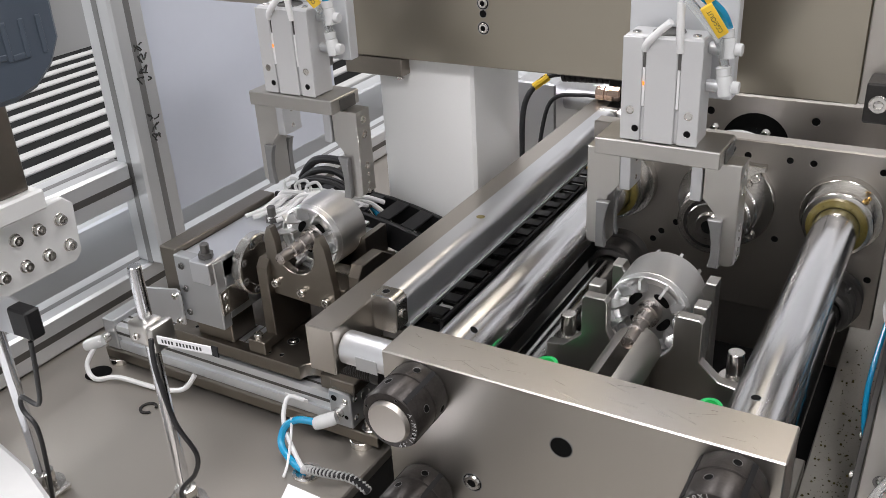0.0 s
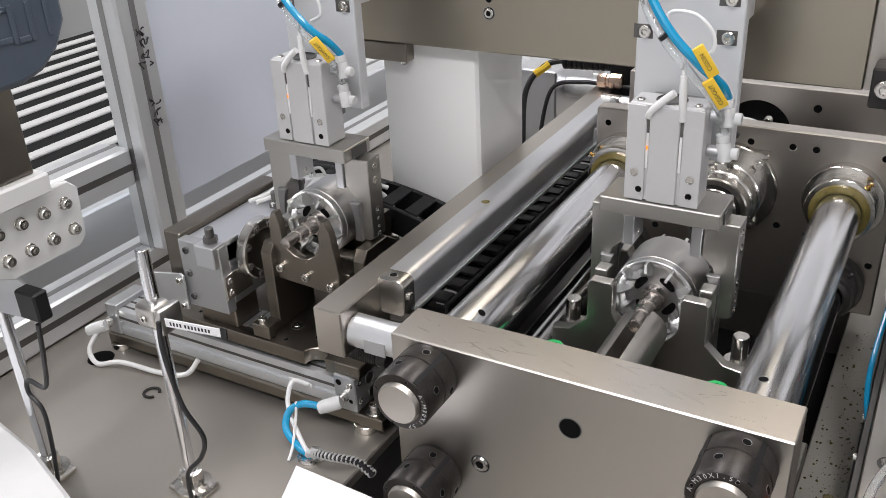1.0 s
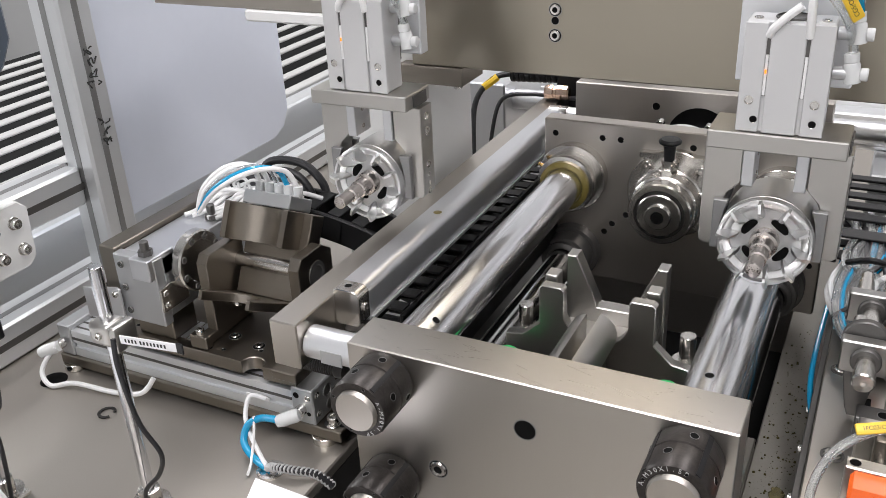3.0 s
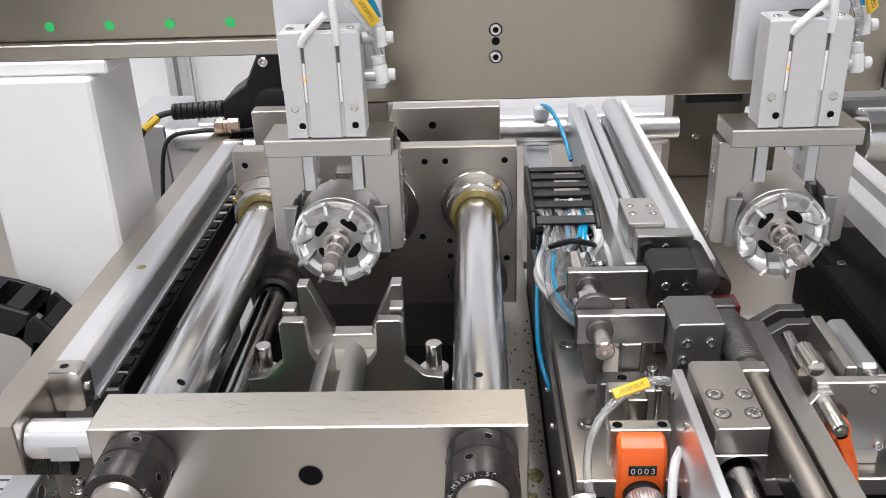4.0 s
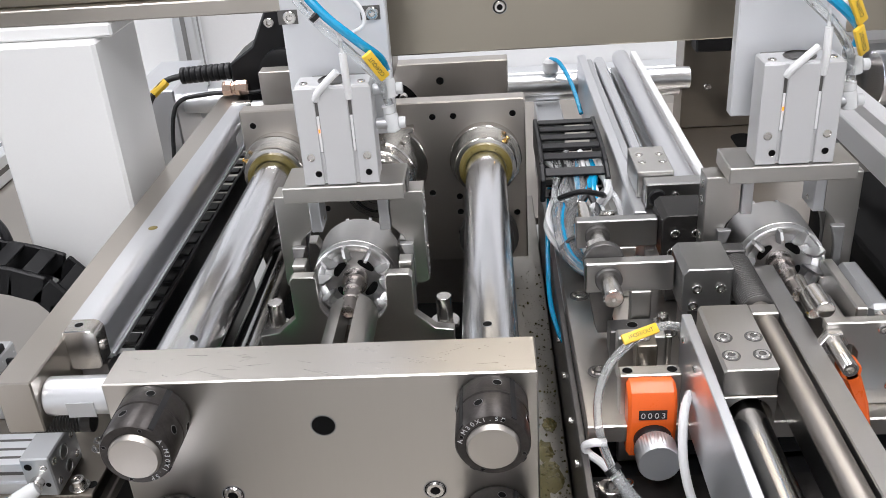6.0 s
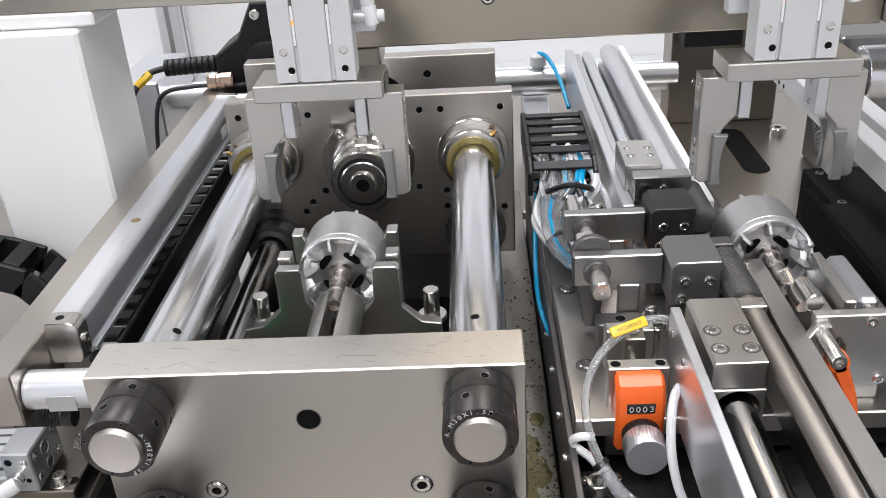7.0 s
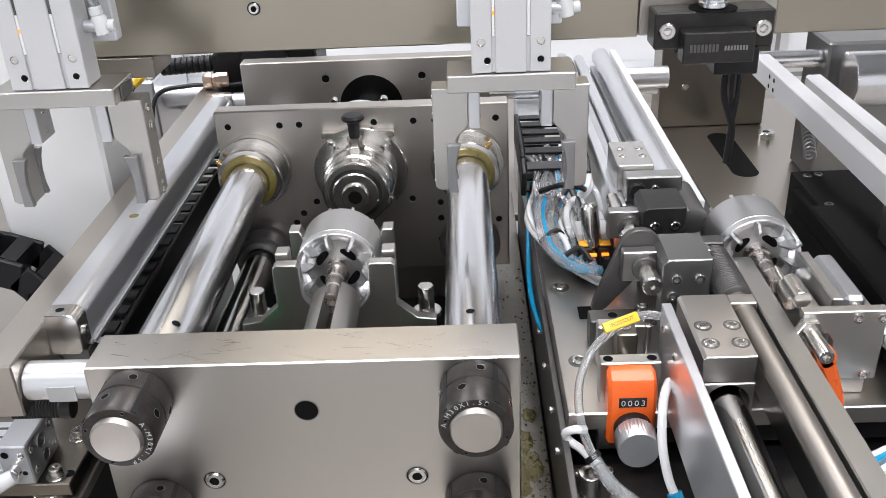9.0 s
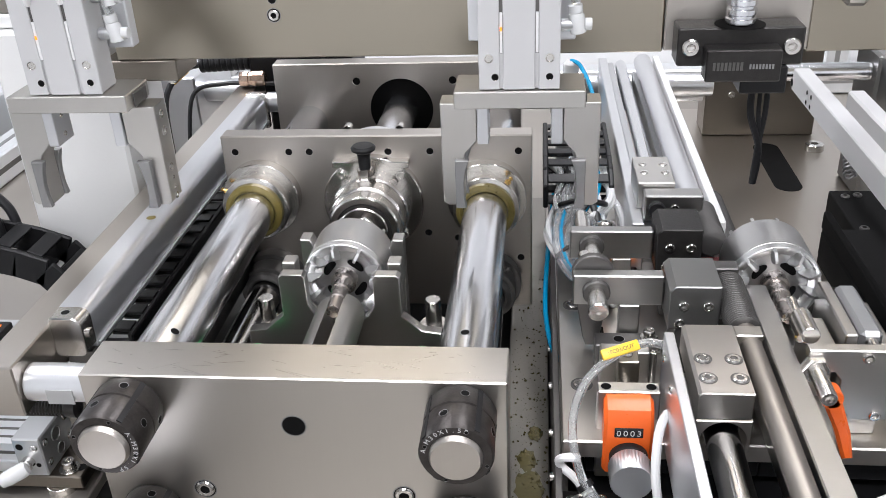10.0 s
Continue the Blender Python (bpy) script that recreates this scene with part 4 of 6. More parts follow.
for x in (-0.129, -0.43):
    part("elbow_fitting", cyl(B(), (x, 0.104, 0.036), (x, 0.096, 0.036), 0.0055, 16), M_BRIGHT, slide)
    part("elbow_fitting", lathe(B(), [(0.0055, -0.004), (0.0065, 0), (0.0065, 0.012), (0.0055, 0.018)], (x, 0.093, 0.036), (-0.8, -0.4, -0.3), 16, True), M_CLEARPL, slide)
part("air_hose", tube(B(), [(-0.143, 0.086, 0.032), (-0.158, 0.08, 0.034), (-0.170, 0.074, 0.026), (-0.168, 0.064, 0.014), (-0.150, 0.056, 0.007), (-0.135, 0.056, 0.0)], 0.0034, 12), M_BLUE, slide, "blue air hose")
part("white_cable", tube(B(), [(-0.172, 0.106, 0.034), (-0.182, 0.098, 0.040), (-0.182, 0.088, 0.030), (-0.174, 0.078, 0.022), (-0.158, 0.066, 0.016), (-0.14, 0.056, 0.006), (-0.130, 0.056, 0.0)], 0.0022, 8), M_WHITEPL, slide)
part("cable_tie", tube(B(), [(-0.164, 0.078, 0.036), (-0.160, 0.070, 0.024), (-0.152, 0.052, 0.008), (-0.148, 0.040, 0.003)], 0.0013, 6), M_WHITEPL, slide)
part("white_cable", tube(B(), [(-0.435, 0.088, 0.03), (-0.438, 0.076, 0.014), (-0.424, 0.072, 0.003), (-0.40, 0.082, 0.006), (-0.35, 0.088, 0.004), (-0.315, 0.090, 0.012), (-0.305, 0.100, 0.026)], 0.0026, 8), M_WHITEPL, slide)
part("table_hole", lathe(B(), [(0.014, 0), (0.013, 0.0006), (0, 0.0007)], (-0.434, 0.084, 0.0), (0, 0, 1), 24, False), M_HOLE, slide)
part("grommet", lathe(B(), [(0.013, 0), (0.013, 0.0012), (0.010, 0.0016), (0.010, 0.0002)], (-0.135, 0.056, 0), (0, 0, 1), 24, True), M_BRIGHT, slide)
wrap = smooth_path([(-0.137, 0.055, 0.004), (-0.125, 0.052, 0.010), (-0.108, 0.055, 0.010), (-0.092, 0.064, 0.004), (-0.080, 0.07, -0.01)], 40)
part("cable", tube(B(), wrap[::8], 0.0030, 10, 4), M_CABLE, slide)
part("spiral_wrap", tube(B(), [p + 0.0036 * Vector((math.cos(k * 0.8) * 0.3, math.cos(k * 0.8), math.sin(k * 0.8))) for k, p in enumerate(wrap)], 0.0010, 6, 1), M_INKW, slide, "grey spiral wrap")

CAR0 = (-0.25, 0.16, 0.056)
car = thing("turnover_carriage", CAR0, "brown steel turnover carriage with rotary actuator and V yoke", "carriage")
pl = [(-0.335, 0.106), (-0.172, 0.106)] + [(-0.160 + 0.012 * math.cos(math.radians(a)), 0.106 + 0.012 * math.sin(math.radians(a))) for a in range(180, -1, -20)] + [(-0.148, 0.106), (-0.112, 0.106), (-0.112, 0.245), (-0.335, 0.245)]
part("carriage_plate", prism(B(), pl, "xy", 0.0565, 0.070, 0.0008), M_BROWN, car)
part("stop_block", box(B(), -0.128, -0.102, 0.094, 0.122, 0.0705, 0.080, 0.001), M_BROWN, car)
for x, y in ((-0.20, 0.116), (-0.214, 0.114), (-0.165, 0.128), (-0.235, 0.125), (-0.15, 0.150), (-0.31, 0.12)):
    hole((x, y, 0.07005), (0, 0, 1), 0.0022, car)
for x, y in ((-0.172, 0.134), (-0.205, 0.140)):
    hole((x, y, 0.07005), (0, 0, 1), 0.006, car)
    screw((x, y, 0.0702), (0, 0, 1), 0.0042, car, 0.0016)
for k in range(3):
    part("shim", box(B(), -0.262 + 0.008 * k, -0.256 + 0.008 * k, 0.118, 0.148, 0.0702, 0.071, 0), M_ALU, car)
# left bracket with flange disc
part("left_bracket", prism(B(), [(0.118, 0.0702), (0.118, 0.080), (0.130, 0.080), (0.130, 0.150), (0.136, 0.158), (0.185, 0.158), (0.185, 0.0702)], "yz", -0.2285, -0.2165, 0.0008), M_BROWN, car)
part("bracket_foot", box(B(), -0.2325, -0.2125, 0.108, 0.1178, 0.0702, 0.084, 0.001), M_BROWN, car)
screw((-0.2225, 0.113, 0.084), (0, 0, 1), 0.0042, car, 0.006)
part("right_bracket", prism(B(), [(0.150, 0.0702), (0.150, 0.150), (0.157, 0.160), (0.19, 0.160), (0.205, 0.150), (0.205, 0.0702)], "yz", -0.139, -0.127, 0.0008), M_BROWN, car)
part("bearing_bore", lathe(B(), [(0.013, 0), (0.013, 0.0006), (0.009, 0.0008), (0.008, 0.0001), (0, 0.0001)], (-0.1269, 0.178, 0.135), (1, 0, 0), 28, False), M_PAD, car)
for yy in (0.163, 0.186):
    # slot shown by a dark raised patch in place of its shade
    part("slot", box(B(), -0.1269, -0.1263, yy - 0.0045, yy + 0.0045, 0.083, 0.108, 0.002), M_DARKST, car)
part("flange_disc", lathe(B(), [(0.030, 0), (0.030, 0.008), (0.0285, 0.0095), (0.021, 0.0098), (0.020, 0.009), (0, 0.009)], (-0.248, 0.148, 0.143), (1, 0, 0), 56, True), M_BRIGHT, car)
for k in range(8):
    a = math.radians(45 * k + 20)
    screw((-0.2382, 0.148 + 0.0245 * math.cos(a), 0.143 + 0.0245 * math.sin(a)), (1, 0, 0), 0.0036, car, 0.001, M_DARKST)
# actuator
act = part("actuator_body", box(B(), -0.300, -0.252, 0.112, 0.262, 0.098, 0.160, 0.001), M_ALU, car, "aluminium rotary actuator body")
part("end_cap", box(B(), -0.301, -0.251, 0.100, 0.1118, 0.092, 0.162, 0.001), M_ALU_D, act)
part("back_plate", box(B(), -0.322, -0.3015, 0.104, 0.25, 0.10, 0.165, 0.001), M_BROWN, act)
for z in (0.103, 0.128, 0.152):
    screw((-0.292, 0.0995, z), (0, -1, 0), 0.0036, car, 0.0012, M_DARKST)
part("stop_arm", box(B(), -0.275, -0.252, 0.094, 0.130, 0.142, 0.164, 0.001), M_ALU, act)
part("stop_screw", cyl(B(), (-0.264, 0.106, 0.164), (-0.264, 0.106, 0.178), 0.0042, 16), M_DARKST, act)
part("stop_nut", lathe(B(), [(0.0070, 0), (0.0070, 0.005)], (-0.264, 0.106, 0.1642), (0, 0, 1), 6, True), M_DARKST, act)
part("stop_screw", cyl(B(), (-0.264, 0.20, 0.160), (-0.264, 0.20, 0.176), 0.0042, 16), M_DARKST, act)
part("stop_nut", lathe(B(), [(0.0070, 0), (0.0070, 0.005)], (-0.264, 0.20, 0.1602), (0, 0, 1), 6, True), M_DARKST, act)
part("lever", prism(B(), [(0.100, 0.108), (0.100, 0.132), (0.115, 0.134), (0.135, 0.128), (0.135, 0.108)], "yz", -0.2508, -0.2485, 0.0004), M_BRIGHT, act)
for z in (0.114, 0.126):
    screw((-0.2484, 0.106, z), (1, 0, 0), 0.0036, car, 0.001)
part("support_bracket", box(B(), -0.300, -0.255, 0.112, 0.145, 0.0702, 0.0978, 0.001), M_BROWN, car)
# sensor plate
part("sensor_plate", prism(B(), [(-0.345, 0.088), (-0.345, 0.120), (-0.30, 0.128), (-0.296, 0.126), (-0.296, 0.090)], "xz", 0.094, 0.0965, 0.0004), M_ALU, car, "aluminium sensor plate")
for x, z in ((-0.301, 0.121), (-0.301, 0.094)):
    screw((x, 0.094, z), (0, -1, 0), 0.0032, car, 0.003)
# white sleeved hoses and two black cables over the actuator
rng = random.Random(3)
for k in range(13):
    x0, y0 = -0.292 + 0.0045 * k, 0.185 + 0.03 * rng.random()
    x1, y1, z1 = x0 + 0.030 + 0.02 * rng.random(), 0.235 + 0.022 * rng.random(), 0.168 + 0.012 * rng.random()
    part("hose_sleeve", tube(B(), [(x0, y0, 0.1635), (x0 + 0.010, y0 + 0.018, 0.166), ((x0 + x1) / 2, (y0 + y1) / 2 + 0.008, z1), (x1, y1, z1), (x1 + 0.016, y1 + 0.016, z1 - 0.010)],
                             0.0024, 8, 5), M_WHITEPL, car, "white hose sleeve")
for k in range(3):
    part("fitting_loop", tube(B(), [(-0.268 + 0.014 * k, 0.235, 0.172), (-0.276 + 0.014 * k, 0.238, 0.184), (-0.266 + 0.014 * k, 0.243, 0.189), (-0.258 + 0.014 * k, 0.240, 0.180), (-0.262 + 0.014 * k, 0.234, 0.170)],
                              0.0017, 7, 5), M_CLEARPL, car)
for k in range(2):
    part("cable", tube(B(), [(-0.275, 0.248 + 0.008 * k, 0.176), (-0.255, 0.256 + 0.008 * k, 0.184), (-0.225, 0.262 + 0.006 * k, 0.180), (-0.205, 0.268, 0.160)], 0.0026, 8, 6), M_CABLE, car)
# V yoke, turning with the disc about an axis along x
PIV = (-0.186, 0.178, 0.135)
yoke = part("yoke", box(B(), -0.213, -0.141, 0.146, 0.232, 0.116, 0.137, 0.001), M_BROWN, car, "brown steel yoke block, tilting", at=PIV)
cx = AX - PITCH
vp = [(cx - 0.030, 0.122), (cx - 0.034, 0.140), (cx - 0.034, 0.180), (cx - 0.029, 0.190), (cx - 0.025, 0.190), (cx - 0.0215, 0.178)] + arc(cx, 0.170, 0.0215, 195, 345, 14) + \
     [(cx + 0.0215, 0.178), (cx + 0.025, 0.190), (cx + 0.029, 0.190), (cx + 0.034, 0.180), (cx + 0.040, 0.140), (cx + 0.040, 0.118)]
part("v_plate", prism(B(), vp, "xz", 0.137, 0.1458, 0.0006), M_BROWN, yoke)
for x, z in ((-0.025, 0.135), (0.004, 0.131), (0.031, 0.127)):
    screw((cx + x, 0.137, z), (0, -1, 0), 0.0042, yoke, 0.005)
vr = [(cx - 0.036, 0.1372), (cx - 0.036, 0.165), (cx - 0.030, 0.165)] + arc(cx, AZ, 0.0315, 197, 343, 12) + [(cx + 0.030, 0.165), (cx + 0.036, 0.165), (cx + 0.036, 0.1372)]
part("rear_saddle", prism(B(), vr, "xz", 0.196, 0.232, 0.0006), M_BROWN, yoke)
part("manifold", box(B(), cx - 0.028, cx + 0.026, 0.2325, 0.246, 0.112, 0.150, 0.001), M_ALU_D, yoke, "small aluminium air manifold")
for k in range(5):
    part("push_fitting", lathe(B(), [(0.0042, 0), (0.0048, 0.002), (0.0048, 0.010), (0.0036, 0.011)], (cx - 0.022 + 0.011 * k, 0.246, 0.132), (0, 1, 0.3), 12, True), M_CLEARPL, yoke)
    part("hose", tube(B(), [(cx - 0.022 + 0.011 * k, 0.254, 0.135), (cx - 0.026 + 0.010 * k, 0.268, 0.150), (cx - 0.040 + 0.008 * k, 0.262, 0.168), (cx - 0.060 + 0.004 * k, 0.240, 0.170), (cx - 0.07, 0.215, 0.160)], 0.0026, 8, 6), (M_WHITEPL, M_WHITEPL, M_CLEAR, M_BLUE, M_WHITEPL)[k], yoke)
part("pivot", cyl(B(), (-0.238, 0.178, 0.135), (-0.139, 0.178, 0.135), 0.008, 24), M_BRIGHT, yoke)
CHAIN = drag_chain("drag_chain", [(-0.095, 0.268, 0.085), (-0.086, 0.268, 0.108), (-0.10, 0.268, 0.128), (-0.14, 0.268, 0.142), (-0.20, 0.268, 0.152), (-0.30, 0.268, 0.155)], 0.044, 0.028, (0, 1, 0),
           "black drag chain arching behind the turnover carriage", step=0.026)
CHAIN_AT = CHAIN.location.copy()
drag_chain("drag_chain", [(-0.245, 0.268, 0.0155), (-0.19, 0.268, 0.0155), (-0.14, 0.268, 0.0155), (-0.10, 0.268, 0.0175)], 0.044, 0.028, (0, 1, 0), "black drag chain lying on the table behind the slide", step=0.026)
part("cable", tube(B(), [(-0.30, 0.295, 0.165), (-0.275, 0.292, 0.19), (-0.235, 0.292, 0.192), (-0.212, 0.293, 0.172), (-0.208, 0.294, 0.14)], 0.0045, 10), M_CABLE, None, "black cable loop behind the chain", category="cable")
part("cable", tube(B(), [(-0.30, 0.285, 0.16), (-0.27, 0.283, 0.182), (-0.24, 0.283, 0.184), (-0.222, 0.284, 0.166), (-0.22, 0.285, 0.14)], 0.004, 10), M_CABLE, None, "black cable loop behind the chain", category="cable")
# valve island with status lights
vi = thing("io_module", (-0.31, 0.30, 0), "frosted io module with glowing amber lights beside the drag chain", "io module")
part("module_body", box(B(), -0.362, -0.262, 0.268, 0.335, 0.0, 0.022, 0.002), M_CLEARPL, vi, "frosted plastic module base")
for x0, x1, y0, y1 in ((-0.352, -0.326, 0.318, 0.334), (-0.276, -0.262, 0.264, 0.318)):
    part("terminal_strip", box(B(), x0, x1, y0, y1, 0.0222, 0.0300, 0.001), M_BLACK, vi)
for k in range(4):
    part("status_light", box(B(), -0.2715, -0.2685, 0.270 + 0.012 * k, 0.274 + 0.012 * k, 0.0302, 0.0308, 0.0002), M_AMBER if k else M_GREEN, vi)
    part("status_light", box(B(), -0.350 + 0.006 * k, -0.347 + 0.006 * k, 0.322, 0.326, 0.0302, 0.0308, 0.0002), M_AMBER if k != 1 else M_GREEN, vi)
for x in (-0.30, -0.32):
    part("plug", cyl(B(), (x, 0.30, 0.0222), (x, 0.30, 0.045), 0.007, 16), M_BLACK, vi)


# sensor posts
def sensor_post(x, y, top, label):
    po = thing("sensor_post", (x, y, 0), label, "sensor post", "sensor posts on the table")
    part("rod", cyl(B(), (x, y, 0.004), (x, y, top), 0.0052, 28), M_CHROME, po)
    part("flange", lathe(B(), [(0.016, 0), (0.016, 0.006), (0.0095, 0.007), (0.009, 0.02), (0.0054, 0.021)], (x, y, 0.0), (0, 0, 1), 28, True), M_BRIGHT, po)
    part("flange_plate", box(B(), x - 0.019, x + 0.019, y - 0.012, y + 0.012, 0.0001, 0.006, 0.002), M_BRIGHT, po)
    for sg in (-1, 1):
        screw((x + sg * 0.0135, y, 0.006), (0, 0, 1), 0.003, po, 0.003)
    return po


p1 = sensor_post(-0.201, -0.022, 0.231, "chromed post with a cross clamp, on the table")
part("cross_clamp", box(B(), -0.2125, -0.1905, -0.033, -0.013, 0.1665, 0.1865, 0.004, 3), M_FINGER, p1)
screw((-0.2015, -0.0332, 0.176), (0, -1, 0), 0.0030, p1, 0.002)
part("clamp_jaw", box(B(), -0.1900, -0.1825, -0.034, -0.012, 0.1645, 0.1865, 0.0025, 2), M_FINGER, p1)
part("cable", tube(B(), [(-0.183, -0.036, 0.180), (-0.180, -0.040, 0.155), (-0.172, -0.040, 0.11), (-0.163, -0.034, 0.078), (-0.170, -0.034, 0.055), (-0.188, -0.036, 0.032), (-0.190, -0.036, 0.0)], 0.0020, 10), M_CABLE, p1)
flag = part("cable_flag", prism(B(), [(-0.168, 0.1835), (-0.168, 0.1905), (-0.114, 0.1960), (-0.114, 0.1890)], "xz", -0.0425, -0.0415, 0.0002), M_PAPER, p1, "white printed cable flag")
for k in range(12):
    x = -0.163 + 0.0033 * k + (0.0015 if k > 3 else 0)
    z = 0.1868 + (x + 0.168) * 0.102
    part("print", box(B(), x, x + 0.0016, -0.0428, -0.0426, z - 0.0012, z + 0.0016, 0), M_INK, flag)
part("flag_end", box(B(), -0.1138, -0.108, -0.0428, -0.0412, 0.1885, 0.1970, 0.0004), M_BLACK, p1)
p2 = sensor_post(-0.330, -0.064, 0.19, "chromed post carrying a black photoelectric sensor")
part("sensor_bracket", prism(B(), [(-0.345, 0.172), (-0.345, 0.196), (-0.28, 0.212), (-0.262, 0.206), (-0.258, 0.190), (-0.28, 0.178)], "xz", -0.074, -0.0715, 0.0004), M_ALU, p2)
part("sensor_body", box(B(), -0.269, -0.247, -0.087, -0.0745, 0.189, 0.213, 0.0015), M_BLACK, p2, "black photoelectric sensor")
part("sensor_lens", cyl(B(), (-0.2692, -0.081, 0.203), (-0.2705, -0.081, 0.203), 0.003, 16), M_BLUE, p2)
part("cable", tube(B(), [(-0.258, -0.082, 0.184), (-0.264, -0.082, 0.15), (-0.276, -0.080, 0.12), (-0.300, -0.078, 0.118), (-0.304, -0.078, 0.104), (-0.292, -0.078, 0.09), (-0.298, -0.076, 0.05), (-0.310, -0.074, 0.0)], 0.0019, 10), M_CABLE, p2)
screw((-0.338, -0.0742, 0.186), (0, -1, 0), 0.0035, p2, 0.003)

ec = thing("circlip", (-0.337, 0.062, 0.0005), "grey steel circlip lying on the table", "circlip")
bm = B()
prism(bm, arc(-0.337, 0.062, 0.0092, 30, 330, 24) + arc(-0.337, 0.062, 0.0062, 330, 30, 24), "xy", 0.0003, 0.0014)
part("ring", bm, M_BLACKOX, ec)

# ---------------------------------------------------------------- frame, screens and things at the left
fr = thing("machine_frame", (-0.51, 0.2, 0), "extruded aluminium machine frame with inked marks", "frame", kind="structure")


def profile_bar(x0, x1, y0, y1, z0, z1, along, parent):
    bm = box(B(), x0, x1, y0, y1, z0, z1, 0.003)
    ob = part("profile_bar", bm, M_PROFILE, parent)
    # grooves are darker strips, their shade put into the colour
    w = 0.004
    if along == "y":
        part("groove", box(B(), x1 - 0.001, x1 + 0.0004, y0, y1, (z0 + z1) / 2 - w, (z0 + z1) / 2 + w, 0), M_DARKST, ob)
        part("groove", box(B(), (x0 + x1) / 2 - w, (x0 + x1) / 2 + w, y0, y1, z1 - 0.001, z1 + 0.0004, 0), M_PAD, ob)
    elif along == "z":
        part("groove", box(B(), x1 - 0.001, x1 + 0.0004, (y0 + y1) / 2 - w, (y0 + y1) / 2 + w, z0, z1, 0), M_PAD, ob)
        part("groove", box(B(), (x0 + x1) / 2 - w, (x0 + x1) / 2 + w, y0 - 0.0004, y0 + 0.001, z0, z1, 0), M_PAD, ob)
    else:
        part("groove", box(B(), x0, x1, y0 - 0.0004, y0 + 0.001, (z0 + z1) / 2 - w, (z0 + z1) / 2 + w, 0), M_PAD, ob)
    return ob


profile_bar(-0.545, -0.500, -0.5, 1.15, 0.001, 0.046, "y", fr)
profile_bar(-0.522, -0.478, 0.235, 0.280, 0.0461, 1.2, "z", fr)
profile_bar(-0.545, -0.500, 1.0, 1.045, 0.0461, 1.2, "z", fr)
profile_bar(-0.494, 1.2, 1.10, 1.145, 0.001, 0.046, "x", fr)
profile_bar(-0.545, -0.500, -0.5, 0.2345, 0.13, 0.175, "y", fr)
bm = B()
rng = random.Random(5)
for k, z in enumerate((0.302, 0.290, 0.278, 0.266, 0.224, 0.212, 0.200)):
    for j in range(3 if k % 2 else 4):
        y, w = 0.262 + rng.uniform(-0.005, 0.005), rng.uniform(-0.006, 0.006)
        tube(bm, smooth_path([(-0.4775, y, z + rng.uniform(-0.006, 0.004)), (-0.4775, y + w, z + rng.uniform(-0.004, 0.004)), (-0.4775, y + rng.uniform(-0.006, 0.008), z + rng.uniform(-0.006, 0.004))], 5), 0.0008, 5, 1)
part("ink_mark", bm, M_INK, fr, "illegible black marker strokes")
bm = B()
prism(bm, [(0.2815, 0.085), (0.60, 0.085), (0.625, 0.095), (0.64, 0.12), (0.64, 1.2), (0.2815, 1.2)], "yz", -0.512, -0.508, 0.0005)
part("plastic_screen", bm, M_MILKY, None, "milky plastic screen in the machine frame", category="screen", kind="structure", at=(-0.51, 0.45, 0.085))

# conveyor outside the frame
conv = thing("roller_conveyor", (-0.9, 0.3, -0.9), "conveyor with alternating black and white bars outside the frame", "conveyor")
for k in range(12):
    x = -0.66 - 0.062 * k
    part("white_bar", box(B(), x - 0.011, x + 0.011, -0.8, 1.6, 0.055, 0.0735, 0.002), M_STRIP, conv)
    part("black_belt", box(B(), x - 0.0505, x - 0.0115, -0.8, 1.6, 0.045, 0.0705, 0.002), M_BELT, conv)
part("conveyor_side", box(B(), -0.635, -0.60, -0.8, 1.6, -0.05, 0.075, 0.003), M_PROFILE, conv)
part("conveyor_leg", box(B(), -0.66, -0.62, 0.0, 0.04, -0.9, -0.0505, 0.003), M_PROFILE, conv)
part("conveyor_leg", box(B(), -0.66, -0.62, 1.2, 1.24, -0.9, -0.0505, 0.003), M_PROFILE, conv)

# feeder bracket at the near left
fb = thing("feeder_bracket", (-0.37, -0.12, 0.0), "white bracket plate with rows of socket screws under a steel upright", "bracket")
part("screw_plate", prism(B(), [(-0.32, 0.166), (-0.32, 0.231), (0.046, 0.231), (0.055, 0.222), (0.052, 0.176), (0.044, 0.169)], "yz", -0.372, -0.362, 0.0012), M_WHITE, fb)
for k in range(7):
    for z in (0.2135, 0.1875):
        y = 0.037 - 0.0228 * k + (0.003 if z < 0.2 else 0)
        part("washer", cyl(B(), (-0.3618, y, z), (-0.3605, y, z), 0.0060, 24), M_BRIGHT, fb)
        screw((-0.3605, y, z), (1, 0, 0), 0.0048, fb, 0.005)
part("white_block", box(B(), -0.385, -0.352, -0.32, 0.024, 0.2315, 0.250, 0.002), M_WHITE, fb)
part("steel_upright", box(B(), -0.376, -0.360, -0.30, 0.016, 0.2505, 0.60, 0.001), M_BROWN, fb)
part("plate_post", box(B(), -0.40, -0.3725, -0.30, -0.24, 0.0, 0.2310, 0.002), M_WHITE, fb)
mo = thing("motor_cover", (-0.34, -0.05, 0.31), "slate-blue moulded motor cover with raised marks, on the upright", "cover")
mc = part("cover_shell", prism(B(), [(-0.30, 0.330), (0.012, 0.330), (0.034, 0.336), (0.052, 0.350), (0.064, 0.37), (0.066, 0.60), (-0.30, 0.60)], "yz", -0.359, -0.335, 0.005), M_SLATE, mo)
for y in (0.046, 0.030, 0.014, -0.006):
    part("raised_mark", box(B(), -0.3352, -0.3338, y - 0.0022, y + 0.0022, 0.362, 0.392, 0.001), M_SLATE, mc)
